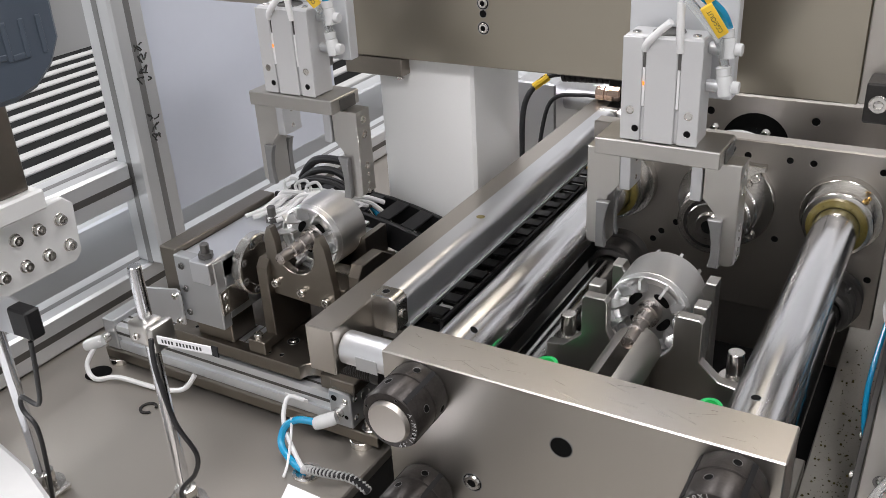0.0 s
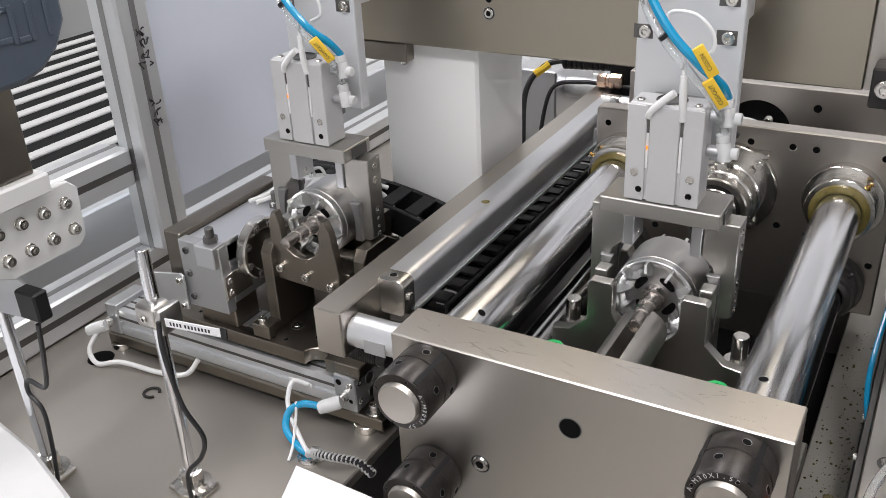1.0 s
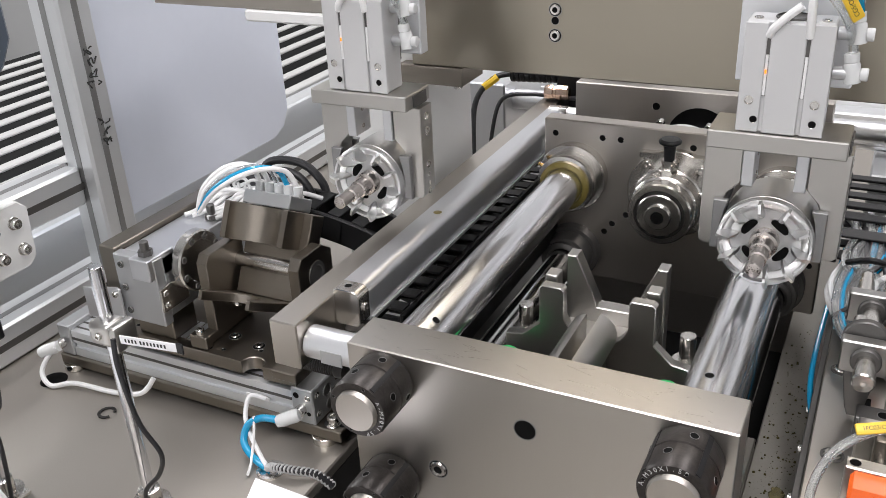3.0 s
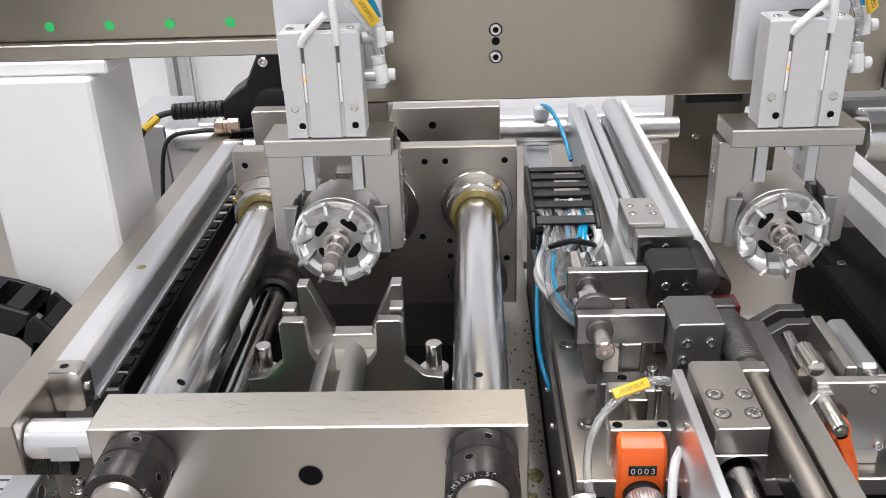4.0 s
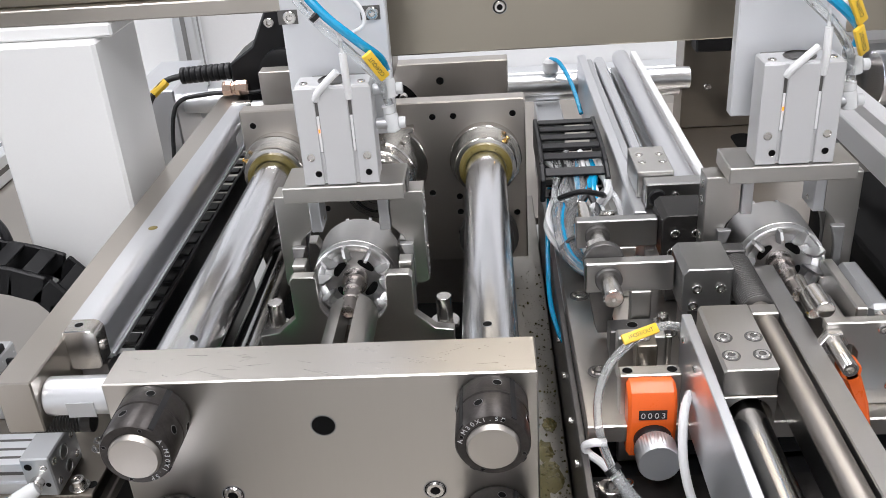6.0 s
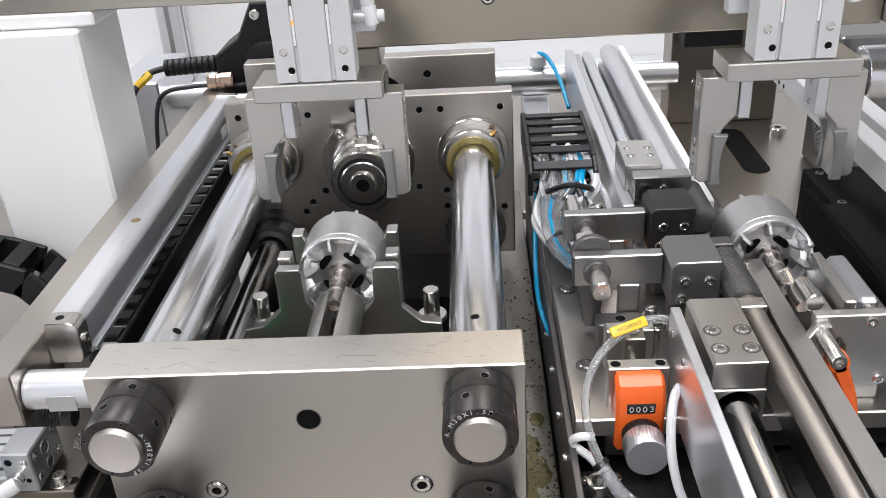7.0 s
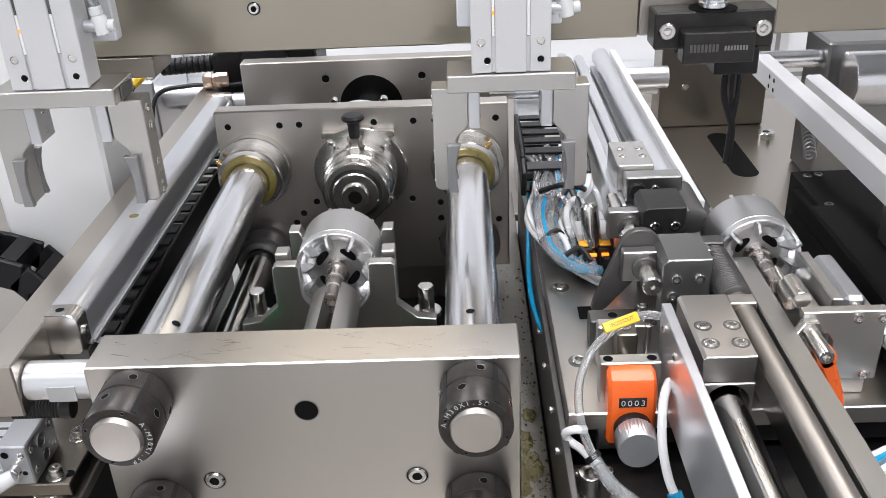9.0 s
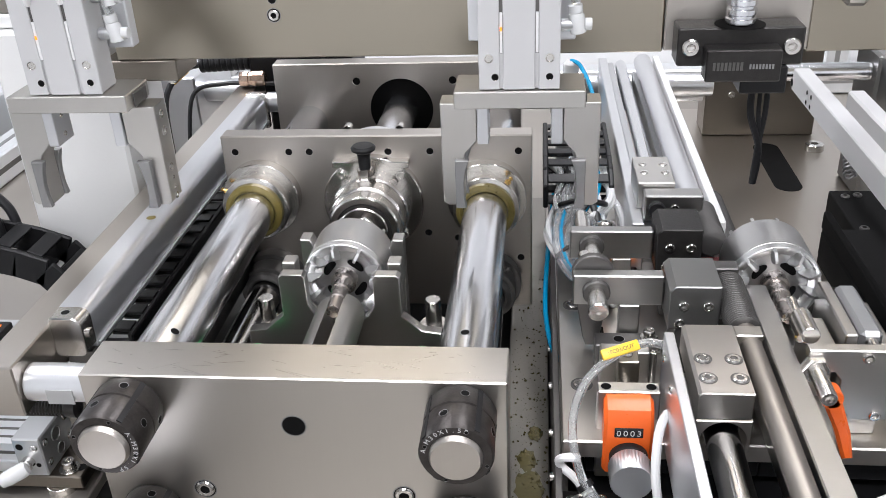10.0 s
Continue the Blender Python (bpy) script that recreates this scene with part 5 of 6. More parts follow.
part("raised_mark", box(B(), -0.3352, -0.3338, 0.0165, 0.0275, 0.362, 0.3665, 0.001), M_SLATE, mc)
for z in (0.3665, 0.3895):
    part("raised_mark", box(B(), -0.3352, -0.3338, -0.0035, 0.0115, z - 0.0022, z + 0.0022, 0.001), M_SLATE, mc)

# white guards close to the camera
g1 = thing("white_guard", (-0.05, -0.12, 0.0), "white painted sheet guard in front of the press", "guard")
bm = B()
prism(bm, [(-0.058, -0.047), (0.025, -0.0505), (0.0, -0.150), (-0.022, -0.146)], "xy", 0.098, 0.100, 0.0006)
part("guard_sheet", bm, M_PAPER, g1)
part("guard_leg", box(B(), -0.022, -0.005, -0.13, -0.11, -0.15, 0.0978, 0.001), M_PAPER, g1)
g2 = thing("white_cover", (-0.28, -0.2, 0.0), "rounded white plastic cover standing on the table", "cover")
part("shell", prism(B(), [(-0.46, -0.060), (-0.358, -0.079), (-0.299, -0.091), (-0.22, -0.118), (-0.20, -0.16), (-0.20, -0.34), (-0.46, -0.34)], "xy", 0.0002, 0.060, 0.004), M_WHITEPL, g2)

# white column carrying the gantry beam
colm = thing("gantry_column", (-0.14, 0.35, 0), "white painted steel gantry column with foot gussets", "column", kind="structure")
part("column_shaft", box(B(), -0.193, -0.088, 0.302, 0.402, 0.0, 0.332, 0.003), M_WHITE, colm)
part("column_cap", box(B(), -0.30, -0.075, 0.312, 0.42, 0.3325, 0.3445, 0.002), M_WHITE, colm)
part("gusset", prism(B(), [(-0.208, 0.0), (-0.1935, 0.0), (-0.1935, 0.165), (-0.200, 0.170), (-0.203, 0.168)], "xz", 0.325, 0.342, 0.0008), M_WHITE, colm)
part("column_base", box(B(), -0.23, -0.076, 0.312, 0.43, 0.0, 0.012, 0.002), M_WHITE, colm)
beam = thing("gantry_beam", (0.0, 0.36, 0.345), "long ground steel gantry beam with green inspection dots", "beam", kind="structure")
part("beam_body", box(B(), -0.42, 0.10, 0.314, 0.42, 0.345, 0.358, 0.001), M_BAR, beam)
part("beam_rail", box(B(), -0.42, 0.10, 0.326, 0.42, 0.3582, 0.395, 0.001), M_GANTRY, beam)
for k in range(9):
    part("green_dot", cyl(B(), (-0.325 + 0.0508 * k, 0.3258, 0.3705), (-0.325 + 0.0508 * k, 0.3253, 0.3705), 0.0042, 20), M_GREEN, beam)

# servo and cabling behind the press
sv = thing("servo_motor", (-0.02, 0.62, 0.0), "black servo motor with ribbed connector", "motor")
part("motor_body", prism(B(), [(-0.065, 0.17), (-0.065, 0.225), (-0.035, 0.245), (-0.015, 0.285), (0.06, 0.285), (0.06, 0.17)], "xz", 0.60, 0.68, 0.002), M_BLACK, sv)
part("motor_foot", box(B(), -0.05, 0.05, 0.61, 0.67, 0.0, 0.1698, 0.002), M_BLACKOX, sv)
part("motor_flange", lathe(B(), [(0.028, 0), (0.028, 0.012), (0.024, 0.014)], (0.0, 0.5998, 0.215), (0, -1, 0), 32, True), M_BLACK, sv)
screw((-0.01, 0.5998, 0.272), (0, -1, 0), 0.006, sv, 0.005)
prof = []
for k in range(9):
    prof += [(0.0085, k * 0.007), (0.0100, k * 0.007 + 0.0012), (0.0100, k * 0.007 + 0.0052), (0.0085, k * 0.007 + 0.006)]
part("connector", lathe(B(), prof, (-0.066, 0.61, 0.215), (-1, 0, -0.05), 20, True), M_BLACK, sv)
part("cable", tube(B(), [(-0.128, 0.61, 0.212), (-0.15, 0.60, 0.206), (-0.166, 0.58, 0.18), (-0.162, 0.56, 0.13), (-0.15, 0.54, 0.06), (-0.14, 0.53, 0.0)], 0.0036, 10), M_CABLE, sv)
part("cable_marker", tube(B(), [(-0.145, 0.603, 0.208), (-0.160, 0.592, 0.196)], 0.0050, 8, 2), M_YELLOW, sv)
part("cable", tube(B(), [(0.0, 0.59, 0.20), (-0.04, 0.58, 0.196), (-0.09, 0.58, 0.197), (-0.13, 0.575, 0.185), (-0.14, 0.56, 0.12)], 0.0026, 10), M_CABLE, sv)
un = thing("hose_union", (-0.055, 0.56, 0.196), "copper-toned hose union resting on the side rail", "union")
part("union_nut", lathe(B(), [(0.008, 0), (0.0088, 0.002), (0.0088, 0.010), (0.0075, 0.011), (0.0075, 0.014), (0.0090, 0.015), (0.0090, 0.028), (0.0075, 0.03)], (-0.068, 0.57, 0.2052), (1, 0.05, 0), 8, True), M_COPPER, un)
rl = thing("rear_cylinder", (0.1, 0.72, 0.1), "long bright pneumatic cylinders crossing behind the press", "cylinder", kind="structure")
for y, z, r in ((0.70, 0.150, 0.014), (0.76, 0.120, 0.012)):
    part("barrel", cyl(B(), (-0.42, y, z), (0.494, y, z), r, 28), M_ALU, rl)
part("cylinder_block", box(B(), -0.22, -0.16, 0.66, 0.80, 0.0, 0.18, 0.002), M_ALU, rl)
part("cylinder_block", box(B(), 0.30, 0.335, 0.68, 0.78, 0.0, 0.105, 0.002), M_ALU_D, rl)
part("end_fitting", lathe(B(), [(0.006, 0), (0.010, 0.004), (0.010, 0.016), (0.006, 0.02)], (0.318, 0.70, 0.1635), (0, 0, 1), 16, True), M_CLEARPL, rl)
part("air_hose", tube(B(), [(0.318, 0.70, 0.183), (0.328, 0.685, 0.182), (0.340, 0.65, 0.165), (0.348, 0.61, 0.14)], 0.0026, 8), M_BLUE, rl)


# ---------------------------------------------------------------- right station
st = thing("station_base", (0.42, 0.25, 0.0), "ground steel base plate of the checking station on spacers", "base plate")
part("base_plate", box(B(), 0.2935, 0.429, 0.042, 0.42, 0.110, 0.124, 0.001), M_PLATE, st)
part("base_plate", box(B(), 0.4292, 0.60, 0.042, 0.2448, 0.110, 0.124, 0.001), M_PLATE, st)
part("lower_plate", box(B(), 0.2935, 0.60, -0.25, 0.0415, 0.070, 0.082, 0.001), M_BLACKOX, st)
for x, y in ((0.300, 0.03), (0.320, 0.032), (0.300, 0.008), (0.322, 0.006)):
    screw((x, y, 0.082), (0, 0, 1), 0.0042, st, 0.003)
part("edge_rail", box(B(), 0.2885, 0.2932, -0.2, 0.50, -0.15, 0.112, 0.0006), M_DARKST, st)
part("spacer", box(B(), 0.31, 0.425, -0.2, 0.40, -0.15, 0.0698, 0.001), M_BLACK, st)
part("spacer", box(B(), 0.4252, 0.58, -0.2, 0.24, -0.15, 0.0698, 0.001), M_BLACK, st)
part("spacer", box(B(), 0.31, 0.425, 0.06, 0.40, 0.0822, 0.1098, 0.001), M_BLACK, st)
part("spacer", box(B(), 0.4252, 0.58, 0.06, 0.24, 0.0822, 0.1098, 0.001), M_BLACK, st)
for x, y in ((0.3055, 0.21), (0.3085, 0.103), (0.3035, 0.325)):
    # dark disc paints the shade round the sunk screw head
    part("counterbore", lathe(B(), [(0.0078, 0), (0.0078, 0.0004), (0, 0.0005)], (x, y, 0.1240), (0, 0, 1), 24, False), M_DARKST, st)
    screw((x, y, 0.1243), (0, 0, 1), 0.0058, st, 0.0022)
for y in (0.04, 0.085, 0.14, 0.19):
    screw((0.2885, y, 0.095), (-1, 0, 0), 0.0028, st, 0.003)
part("open_slot", box(B(), 0.316, 0.328, 0.16, 0.178, 0.1241, 0.1246, 0), M_HOLE, st)
part("blue_hose", tube(B(), [(0.292, 0.36, 0.155), (0.286, 0.30, 0.12), (0.284, 0.24, 0.10), (0.290, 0.18, 0.10), (0.302, 0.14, 0.112)], 0.0022, 10), M_BLUE, st)

# levers with pins and the dark clamp blocks
def lever_unit(y, label):
    lu = thing("lever_arm", (0.35, y, 0.124), label, "lever arm", "lever arms of the right station")
    part("bar", box(B(), 0.302, 0.3655, y, y + 0.010, 0.170, 0.194, 0.001), M_GREYST, lu)
    part("sleeve", lathe(B(), [(0.0052, 0), (0.0058, 0.0006), (0.0058, 0.024), (0.0050, 0.025), (0.0050, 0.034)], (0.312, y + 0.0102, 0.186), (0, 1, 0), 24, True), M_BRIGHT, lu)
    part("cap", lathe(B(), [(0.0098, 0), (0.0098, 0.003), (0.009, 0.004)], (0.3185, y, 0.1815), (0, -1, 0), 24, True), M_DARKST, lu)
    part("pin", lathe(B(), [(0.0062, 0), (0.0062, 0.013), (0.0072, 0.0135), (0.0072, 0.024), (0.0062, 0.025), (0.002, 0.025), (0.002, 0.023)], (0.3185, y - 0.004, 0.1815), (0, -1, 0), 24, True), M_BRIGHT, lu)
    part("bar_stand", box(B(), 0.335, 0.350, y + 0.0005, y + 0.0095, 0.1242, 0.1698, 0.001), M_FINGER, lu)
    return lu


LEVER = lever_unit(0.136, "ground steel lever arm with a round pin")
LEVER_B = lever_unit(0.205, "grey steel lever arm behind")

# two slim solenoid valves with amber sockets, and the hose bundle from the chain
for x in (0.3215, 0.3385):
    sv_ = thing("solenoid_valve", (x, 0.25, 0.124), "slim black solenoid valve with white cap and amber socket", "valve", "solenoid valves")
    part("valve_body", box(B(), x, x + 0.0125, 0.224, 0.292, 0.1242, 0.152, 0.001), M_BLACK, sv_)
    part("valve_cap", box(B(), x + 0.001, x + 0.0115, 0.236, 0.262, 0.1522, 0.160, 0.001), M_STRIP, sv_, "pale grey cap")
    part("valve_cap", box(B(), x + 0.001, x + 0.0115, 0.266, 0.286, 0.1522, 0.158, 0.001), M_STRIP, sv_)
    part("socket", box(B(), x + 0.0015, x + 0.0110, 0.2265, 0.2345, 0.1522, 0.1545, 0.0008), M_AMBERPL, sv_, "amber plastic socket")
    part("plug", box(B(), x + 0.003, x + 0.0095, 0.216, 0.2238, 0.130, 0.147, 0.001), M_BLACK, sv_)
hb = thing("hose_bundle", (0.30, 0.30, 0.124), "bundle of clear, grey and blue air hoses tied together", "hose bundle")
rng = random.Random(21)
for k in range(13):
    a = k * 2.4
    dx, dz = 0.0026 * math.sqrt(k) * math.cos(a), 0.0022 * math.sqrt(k) * math.sin(a)
    j = [rng.uniform(-0.0018, 0.0018) for _ in range(6)]
    tube_pts = [(0.306 + 2.4 * dx, 0.400, 0.165 + dz), (0.310 + 1.6 * dx + j[0], 0.372, 0.165 + dz), (0.301 + 0.9 * dx, 0.335, 0.157 + dz), (0.2965 + 1.4 * dx + j[1], 0.293, 0.151 + dz),
                (0.303 + dx, 0.255 + j[2], 0.146 + dz), (0.318 + 0.6 * dx, 0.2345 + dx, 0.1385 + 0.8 * dz), (0.338, 0.212 + 1.5 * dx, 0.1335 + 0.6 * dz)]
    part("hose", tube(B(), tube_pts, 0.0025, 8), (M_CLEARPL, M_CLEAR, M_CLEARPL, M_BLUE, M_CLEARPL)[k % 5], hb)
for p, d in (((0.301, 0.335, 0.157), (0.2, 1, 0.2)), ((0.304, 0.253, 0.146), (-0.6, 1, 0.2))):
    part("cable_tie", lathe(B(), [(0.0112, -0.0018), (0.0116, -0.0016), (0.0116, 0.0016), (0.0112, 0.0018)], p, d, 20, True), M_BLACK, hb)
part("cable", tube(B(), [(0.300, 0.330, 0.166), (0.303, 0.352, 0.176), (0.316, 0.360, 0.180), (0.327, 0.350, 0.172), (0.324, 0.330, 0.160), (0.312, 0.318, 0.150)], 0.0026, 8), M_CABLE, hb, "black cable loop")
part("cable", tube(B(), [(0.297, 0.325, 0.166), (0.304, 0.308, 0.163), (0.313, 0.295, 0.160), (0.321, 0.290, 0.154)], 0.0042, 10), M_WHITEPL, hb, "white sleeve")
part("cable", tube(B(), [(0.336, 0.318, 0.150), (0.338, 0.324, 0.164), (0.344, 0.316, 0.168), (0.350, 0.300, 0.160), (0.352, 0.285, 0.146)], 0.0032, 8), M_CLEARPL, hb)


def clamp_block(x0, x1, y0, y1, z0, z1, label, material):
    cb = thing("clamp_block", ((x0 + x1) / 2, (y0 + y1) / 2, 0.124), label, "clamp block", "dark clamp blocks")
    part("block", prism(B(), [(x0, z0), (x0, z1 - 0.004), (x0 + 0.004, z1), (x1, z1), (x1, z0)], "xz", y0, y1, 0.0008), material, cb)
    part("stand", box(B(), x0 + 0.006, x1 - 0.006, y0 + 0.004, y1 - 0.004, 0.1242, z0 - 0.0002, 0.001), M_DARKST, cb)
    for x, z in ((x0 + 0.010, z1 - 0.015), (x1 - 0.008, z1 - 0.015), (x0 + 0.008, z0 + 0.005)):
        screw((x, y0, z), (0, -1, 0), 0.0038, cb, 0.002)
    return cb


clamp_block(0.3662, 0.4005, 0.114, 0.156, 0.165, 0.1985, "mid-grey steel clamp block with bright screws", M_MIDST)
clamp_block(0.3662, 0.4000, 0.192, 0.230, 0.166, 0.2020, "dark phosphated steel clamp block behind", M_BLACKOX)
sm = thing("step_block", (0.345, 0.13, 0.124), "dark stepped steel block with two standing screws", "block")
part("block", box(B(), 0.318, 0.352, 0.118, 0.1345, 0.1242, 0.148, 0.0008), M_DARKST, sm)
hole((0.335, 0.126, 0.14805), (0, 0, 1), 0.004, sm)
for x, y in ((0.3555, 0.122), (0.357, 0.107)):
    part("standing_screw", cyl(B(), (x, y, 0.1242), (x, y, 0.158), 0.0028, 14), M_BRIGHT, sm)
    part("washer", cyl(B(), (x, y, 0.152), (x, y, 0.1535), 0.0062, 18), M_BRIGHT, sm)
    screw((x, y, 0.1535), (0, 0, 1), 0.0042, sm, 0.0055)

# linear slide with four screws
ls = thing("slide_block", (0.393, 0.04, 0.124), "ground steel slide block with socket screws on a round rod", "slide block")
part("block", prism(B(), [(0.3705, 0.1682), (0.3705, 0.185), (0.3725, 0.187), (0.4025, 0.187), (0.4025, 0.1682)], "xz", 0.012, 0.086, 0.0006), M_PLATE, ls)
part("clamp_front", prism(B(), [(0.3705, 0.146), (0.3705, 0.168), (0.4030, 0.168), (0.4030, 0.143), (0.4010, 0.143)] + arc(0.387, 0.1530, 0.0136, -10, 190, 14), "xz", 0.011, 0.030, 0.0005), M_PLATE, ls)
part("clamp_bore", lathe(B(), [(0.0136, 0), (0.0136, 0.0004), (0, 0.0004)], (0.387, 0.0300, 0.1530), (0, -1, 0), 28, False), M_HOLE, ls)
for x, y in ((0.3780, 0.047), (0.3965, 0.047), (0.3780, 0.027), (0.3965, 0.027)):
    # flat dark disc for the shade of the counterbore
    part("counterbore", lathe(B(), [(0.0056, 0), (0.0056, 0.0004), (0, 0.0005)], (x, y, 0.1870), (0, 0, 1), 20, False), M_DARKST, ls)
    screw((x, y, 0.1871), (0, 0, 1), 0.0044, ls, 0.0012)
part("rod", cyl(B(), (0.387, -0.30, 0.1525), (0.387, 0.10, 0.1525), 0.0105, 32), M_CHROME_D, ls, "round dark chrome rod")
part("rear_lug", box(B(), 0.4027, 0.4205, 0.074, 0.086, 0.165, 0.1868, 0.0008), M_PLATE, ls)
bl = thing("coil_spring", (0.407, 0.13, 0.165), "dark ribbed spring sleeve over a guide rod", "spring")
prof = []
for k in range(26):
    prof += [(0.0092, 0.0024 * k), (0.0110, 0.0024 * k + 0.0007), (0.0112, 0.0024 * k + 0.0012), (0.0110, 0.0024 * k + 0.0017)]
part("coil", lathe(B(), prof, (0.4125, 0.0915, 0.178), (0, 1, 0), 28, True), M_DARKST, bl, "dark ribbed sleeve")
part("guide_rod", cyl(B(), (0.4132, -0.30, 0.178), (0.4132, 0.155, 0.178), 0.0072, 28), M_MATTE, bl)
part("rod_bracket", box(B(), 0.398, 0.420, 0.1552, 0.168, 0.124, 0.19, 0.001), M_DARKST, bl)
sd = thing("side_plate", (0.361, 0.0, 0.124), "thin aluminium side plate along the slide", "side plate")
part("plate", prism(B(), [(0.076, 0.1242), (0.076, 0.187), (-0.30, 0.187), (-0.30, 0.1242)], "yz", 0.3580, 0.3645, 0.0006), M_ALU, sd)
for y in (0.062, 0.03):
    screw((0.3580, y, 0.176), (-1, 0, 0), 0.0025, sd, 0.0015)
gb = thing("guide_beam", (0.435, 0.0, 0.124), "long grey milled guide beam beside the slide", "guide beam")
part("beam", prism(B(), [(0.4222, 0.1242), (0.4222, 0.182), (0.4230, 0.183), (0.4365, 0.183), (0.4365, 0.1242)], "xz", -0.30, 0.145, 0.0008), M_GREYST, gb)

# position counter with knob
pc = thing("position_counter", (0.338, 0.05, 0.10), "orange mechanical position counter with a knurled knob, reading 0003", "counter")
part("mount_plate", box(B(), 0.3160, 0.3560, 0.0545, 0.0655, 0.083, 0.1550, 0.0008), M_FINGER, pc)
for x in (0.3215, 0.3505):
    hole((x, 0.060, 0.15505), (0, 0, 1), 0.0034, pc)
bm = B()
prism(bm, [(0.0542 - u, v) for u, v in ((0.0, 0.100), (0.0, 0.1535), (0.006, 0.1535), (0.0125, 0.150), (0.0165, 0.141), (0.0165, 0.127), (0.0135, 0.100))], "yz", 0.3195, 0.3510, 0.0022)
cs = part("counter_case", bm, M_ORANGE, pc, "orange plastic case")
part("window_frame", box(B(), 0.3262, 0.3442, 0.0369, 0.0375, 0.1320, 0.1395, 0.0002), M_BLACK, cs)
for k, ch in enumerate("0003"):
    x = 0.3288 + 0.0043 * k
    part("digit_wheel", box(B(), x - 0.0019, x + 0.0019, 0.0363, 0.03685, 0.1325, 0.1390, 0.0002), M_BLACK, cs)
    word("digit", ch, 0.0062, pose(x, 0.0361, 0.13575, 90, 0, 0), M_INKW, cs)
part("collar", lathe(B(), [(0.0125, 0), (0.0125, 0.006), (0.0115, 0.008)], (0.336, 0.0385, 0.1150), (0, -1, 0.05), 32, True), M_BLACK, pc)
bm = B()
lathe(bm, [(0.0128, 0.0), (0.0137, 0.001), (0.0137, 0.0165), (0.0128, 0.0175), (0, 0.0178)], (0.336, 0.0305, 0.1150), (0, -1, 0.05), 80, True)
for v in bm.verts:
    d = Vector((v.co.x - 0.336, 0, v.co.z - 0.1155))
    if d.length > 0.0132 and round(math.atan2(d.z, d.x) / (2 * math.pi) * 80) % 2:
        v.co -= d.normalized() * 0.0005
part("knob", bm, M_ALU, pc, "knurled aluminium knob")
part("spindle", cyl(B(), (0.336, 0.0657, 0.145), (0.336, 0.095, 0.145), 0.0042, 18), M_BRIGHT, pc)
nk = thing("neck_bracket", (0.338, 0.095, 0.124), "brown steel neck bracket above the counter", "bracket")
part("strip", box(B(), 0.3305, 0.3445, 0.078, 0.094, 0.1242, 0.162, 0.0008), M_BROWN, nk)
part("beam", box(B(), 0.320, 0.3532, 0.0945, 0.106, 0.1242, 0.158, 0.001), M_FINGER, nk)
screw((0.337, 0.086, 0.162), (0, 0, 1), 0.0036, nk, 0.002)

# clear hose with marker, sleeves and ties round the counter
hz = thing("air_hose", (0.32, 0.06, 0.124), "clear air hose with a yellow printed marker", "hose")
part("hose", tube(B(), [(0.358, 0.078, 0.176), (0.345, 0.076, 0.178), (0.325, 0.066, 0.174), (0.308, 0.054, 0.162), (0.300, 0.040, 0.144), (0.302, 0.026, 0.122), (0.312, 0.010, 0.104), (0.326, 0.0, 0.092), (0.345, -0.01, 0.08)], 0.0029, 12), M_CLEAR, hz)
flag_label("marker", (0.3180, 0.0625, 0.1772), (0.3420, 0.0715, 0.1805), 0.0070, "1FC03/OUT", hz, (0.1, -0.7, 0.7))
part("sleeve", tube(B(), [(0.3035, 0.028, 0.122), (0.296, 0.026, 0.124), (0.291, 0.030, 0.118), (0.294, 0.032, 0.110), (0.302, 0.024, 0.108), (0.309, 0.014, 0.104)], 0.0028, 10), M_WHITEPL, hz)
part("cable_tie", lathe(B(), [(0.0058, -0.002), (0.0058, 0.002)], (0.3075, 0.018, 0.108), (0.7, -0.6, -0.7), 14, True), M_BLACK, hz)
for o in (0.004, -0.004):
    part("hose", tube(B(), [(0.309, 0.016 + o, 0.106), (0.320, 0.004 + o, 0.094), (0.336, -0.006 + o, 0.084), (0.352, -0.02, 0.075)], 0.0034, 10), M_CLEAR, hz)
part("sleeve", tube(B(), [(0.3585, 0.040, 0.150), (0.3535, 0.030, 0.148), (0.3505, 0.020, 0.138), (0.350, 0.010, 0.12), (0.354, 0.0, 0.10), (0.362, -0.01, 0.085)], 0.0030, 10), M_WHITEPL, hz)
part("hose", tube(B(), [(0.356, -0.004, 0.096), (0.362, -0.014, 0.080), (0.366, -0.03, 0.06)], 0.005, 10), M_BLUE, hz)
sp_ = thing("support_stud", (0.303, 0.02, 0.06), "bright round stud below the hose", "stud")
part("stud", cyl(B(), (0.305, 0.012, 0.03), (0.305, 0.012, 0.100), 0.0075, 24), M_BRIGHT, sp_)

# rotor nest of the right station
RX = AX + PITCH
ns = thing("rotor_nest", (RX, 0.19, 0.124), "grey steel nest with sensor for the rotor", "nest")
part("nest_base", box(B(), RX - 0.045, RX + 0.05, 0.140, 0.24, 0.1242, 0.134, 0.001), M_FINGER, ns)
part("nest_yoke", prism(B(), [(RX - 0.040, 0.1342), (RX - 0.040, 0.160), (RX - 0.020, 0.160)] + [(RX, 0.146)] + [(RX + 0.020, 0.160), (RX + 0.040, 0.160), (RX + 0.040, 0.1342)], "xz", 0.178, 0.188, 0.0006), M_DARKST, ns)
part("nest_yoke", prism(B(), [(RX - 0.040, 0.1342), (RX - 0.040, 0.160), (RX - 0.020, 0.160)] + [(RX, 0.146)] + [(RX + 0.020, 0.160), (RX + 0.040, 0.160), (RX + 0.040, 0.1342)], "xz", 0.200, 0.210, 0.0006), M_DARKST, ns)
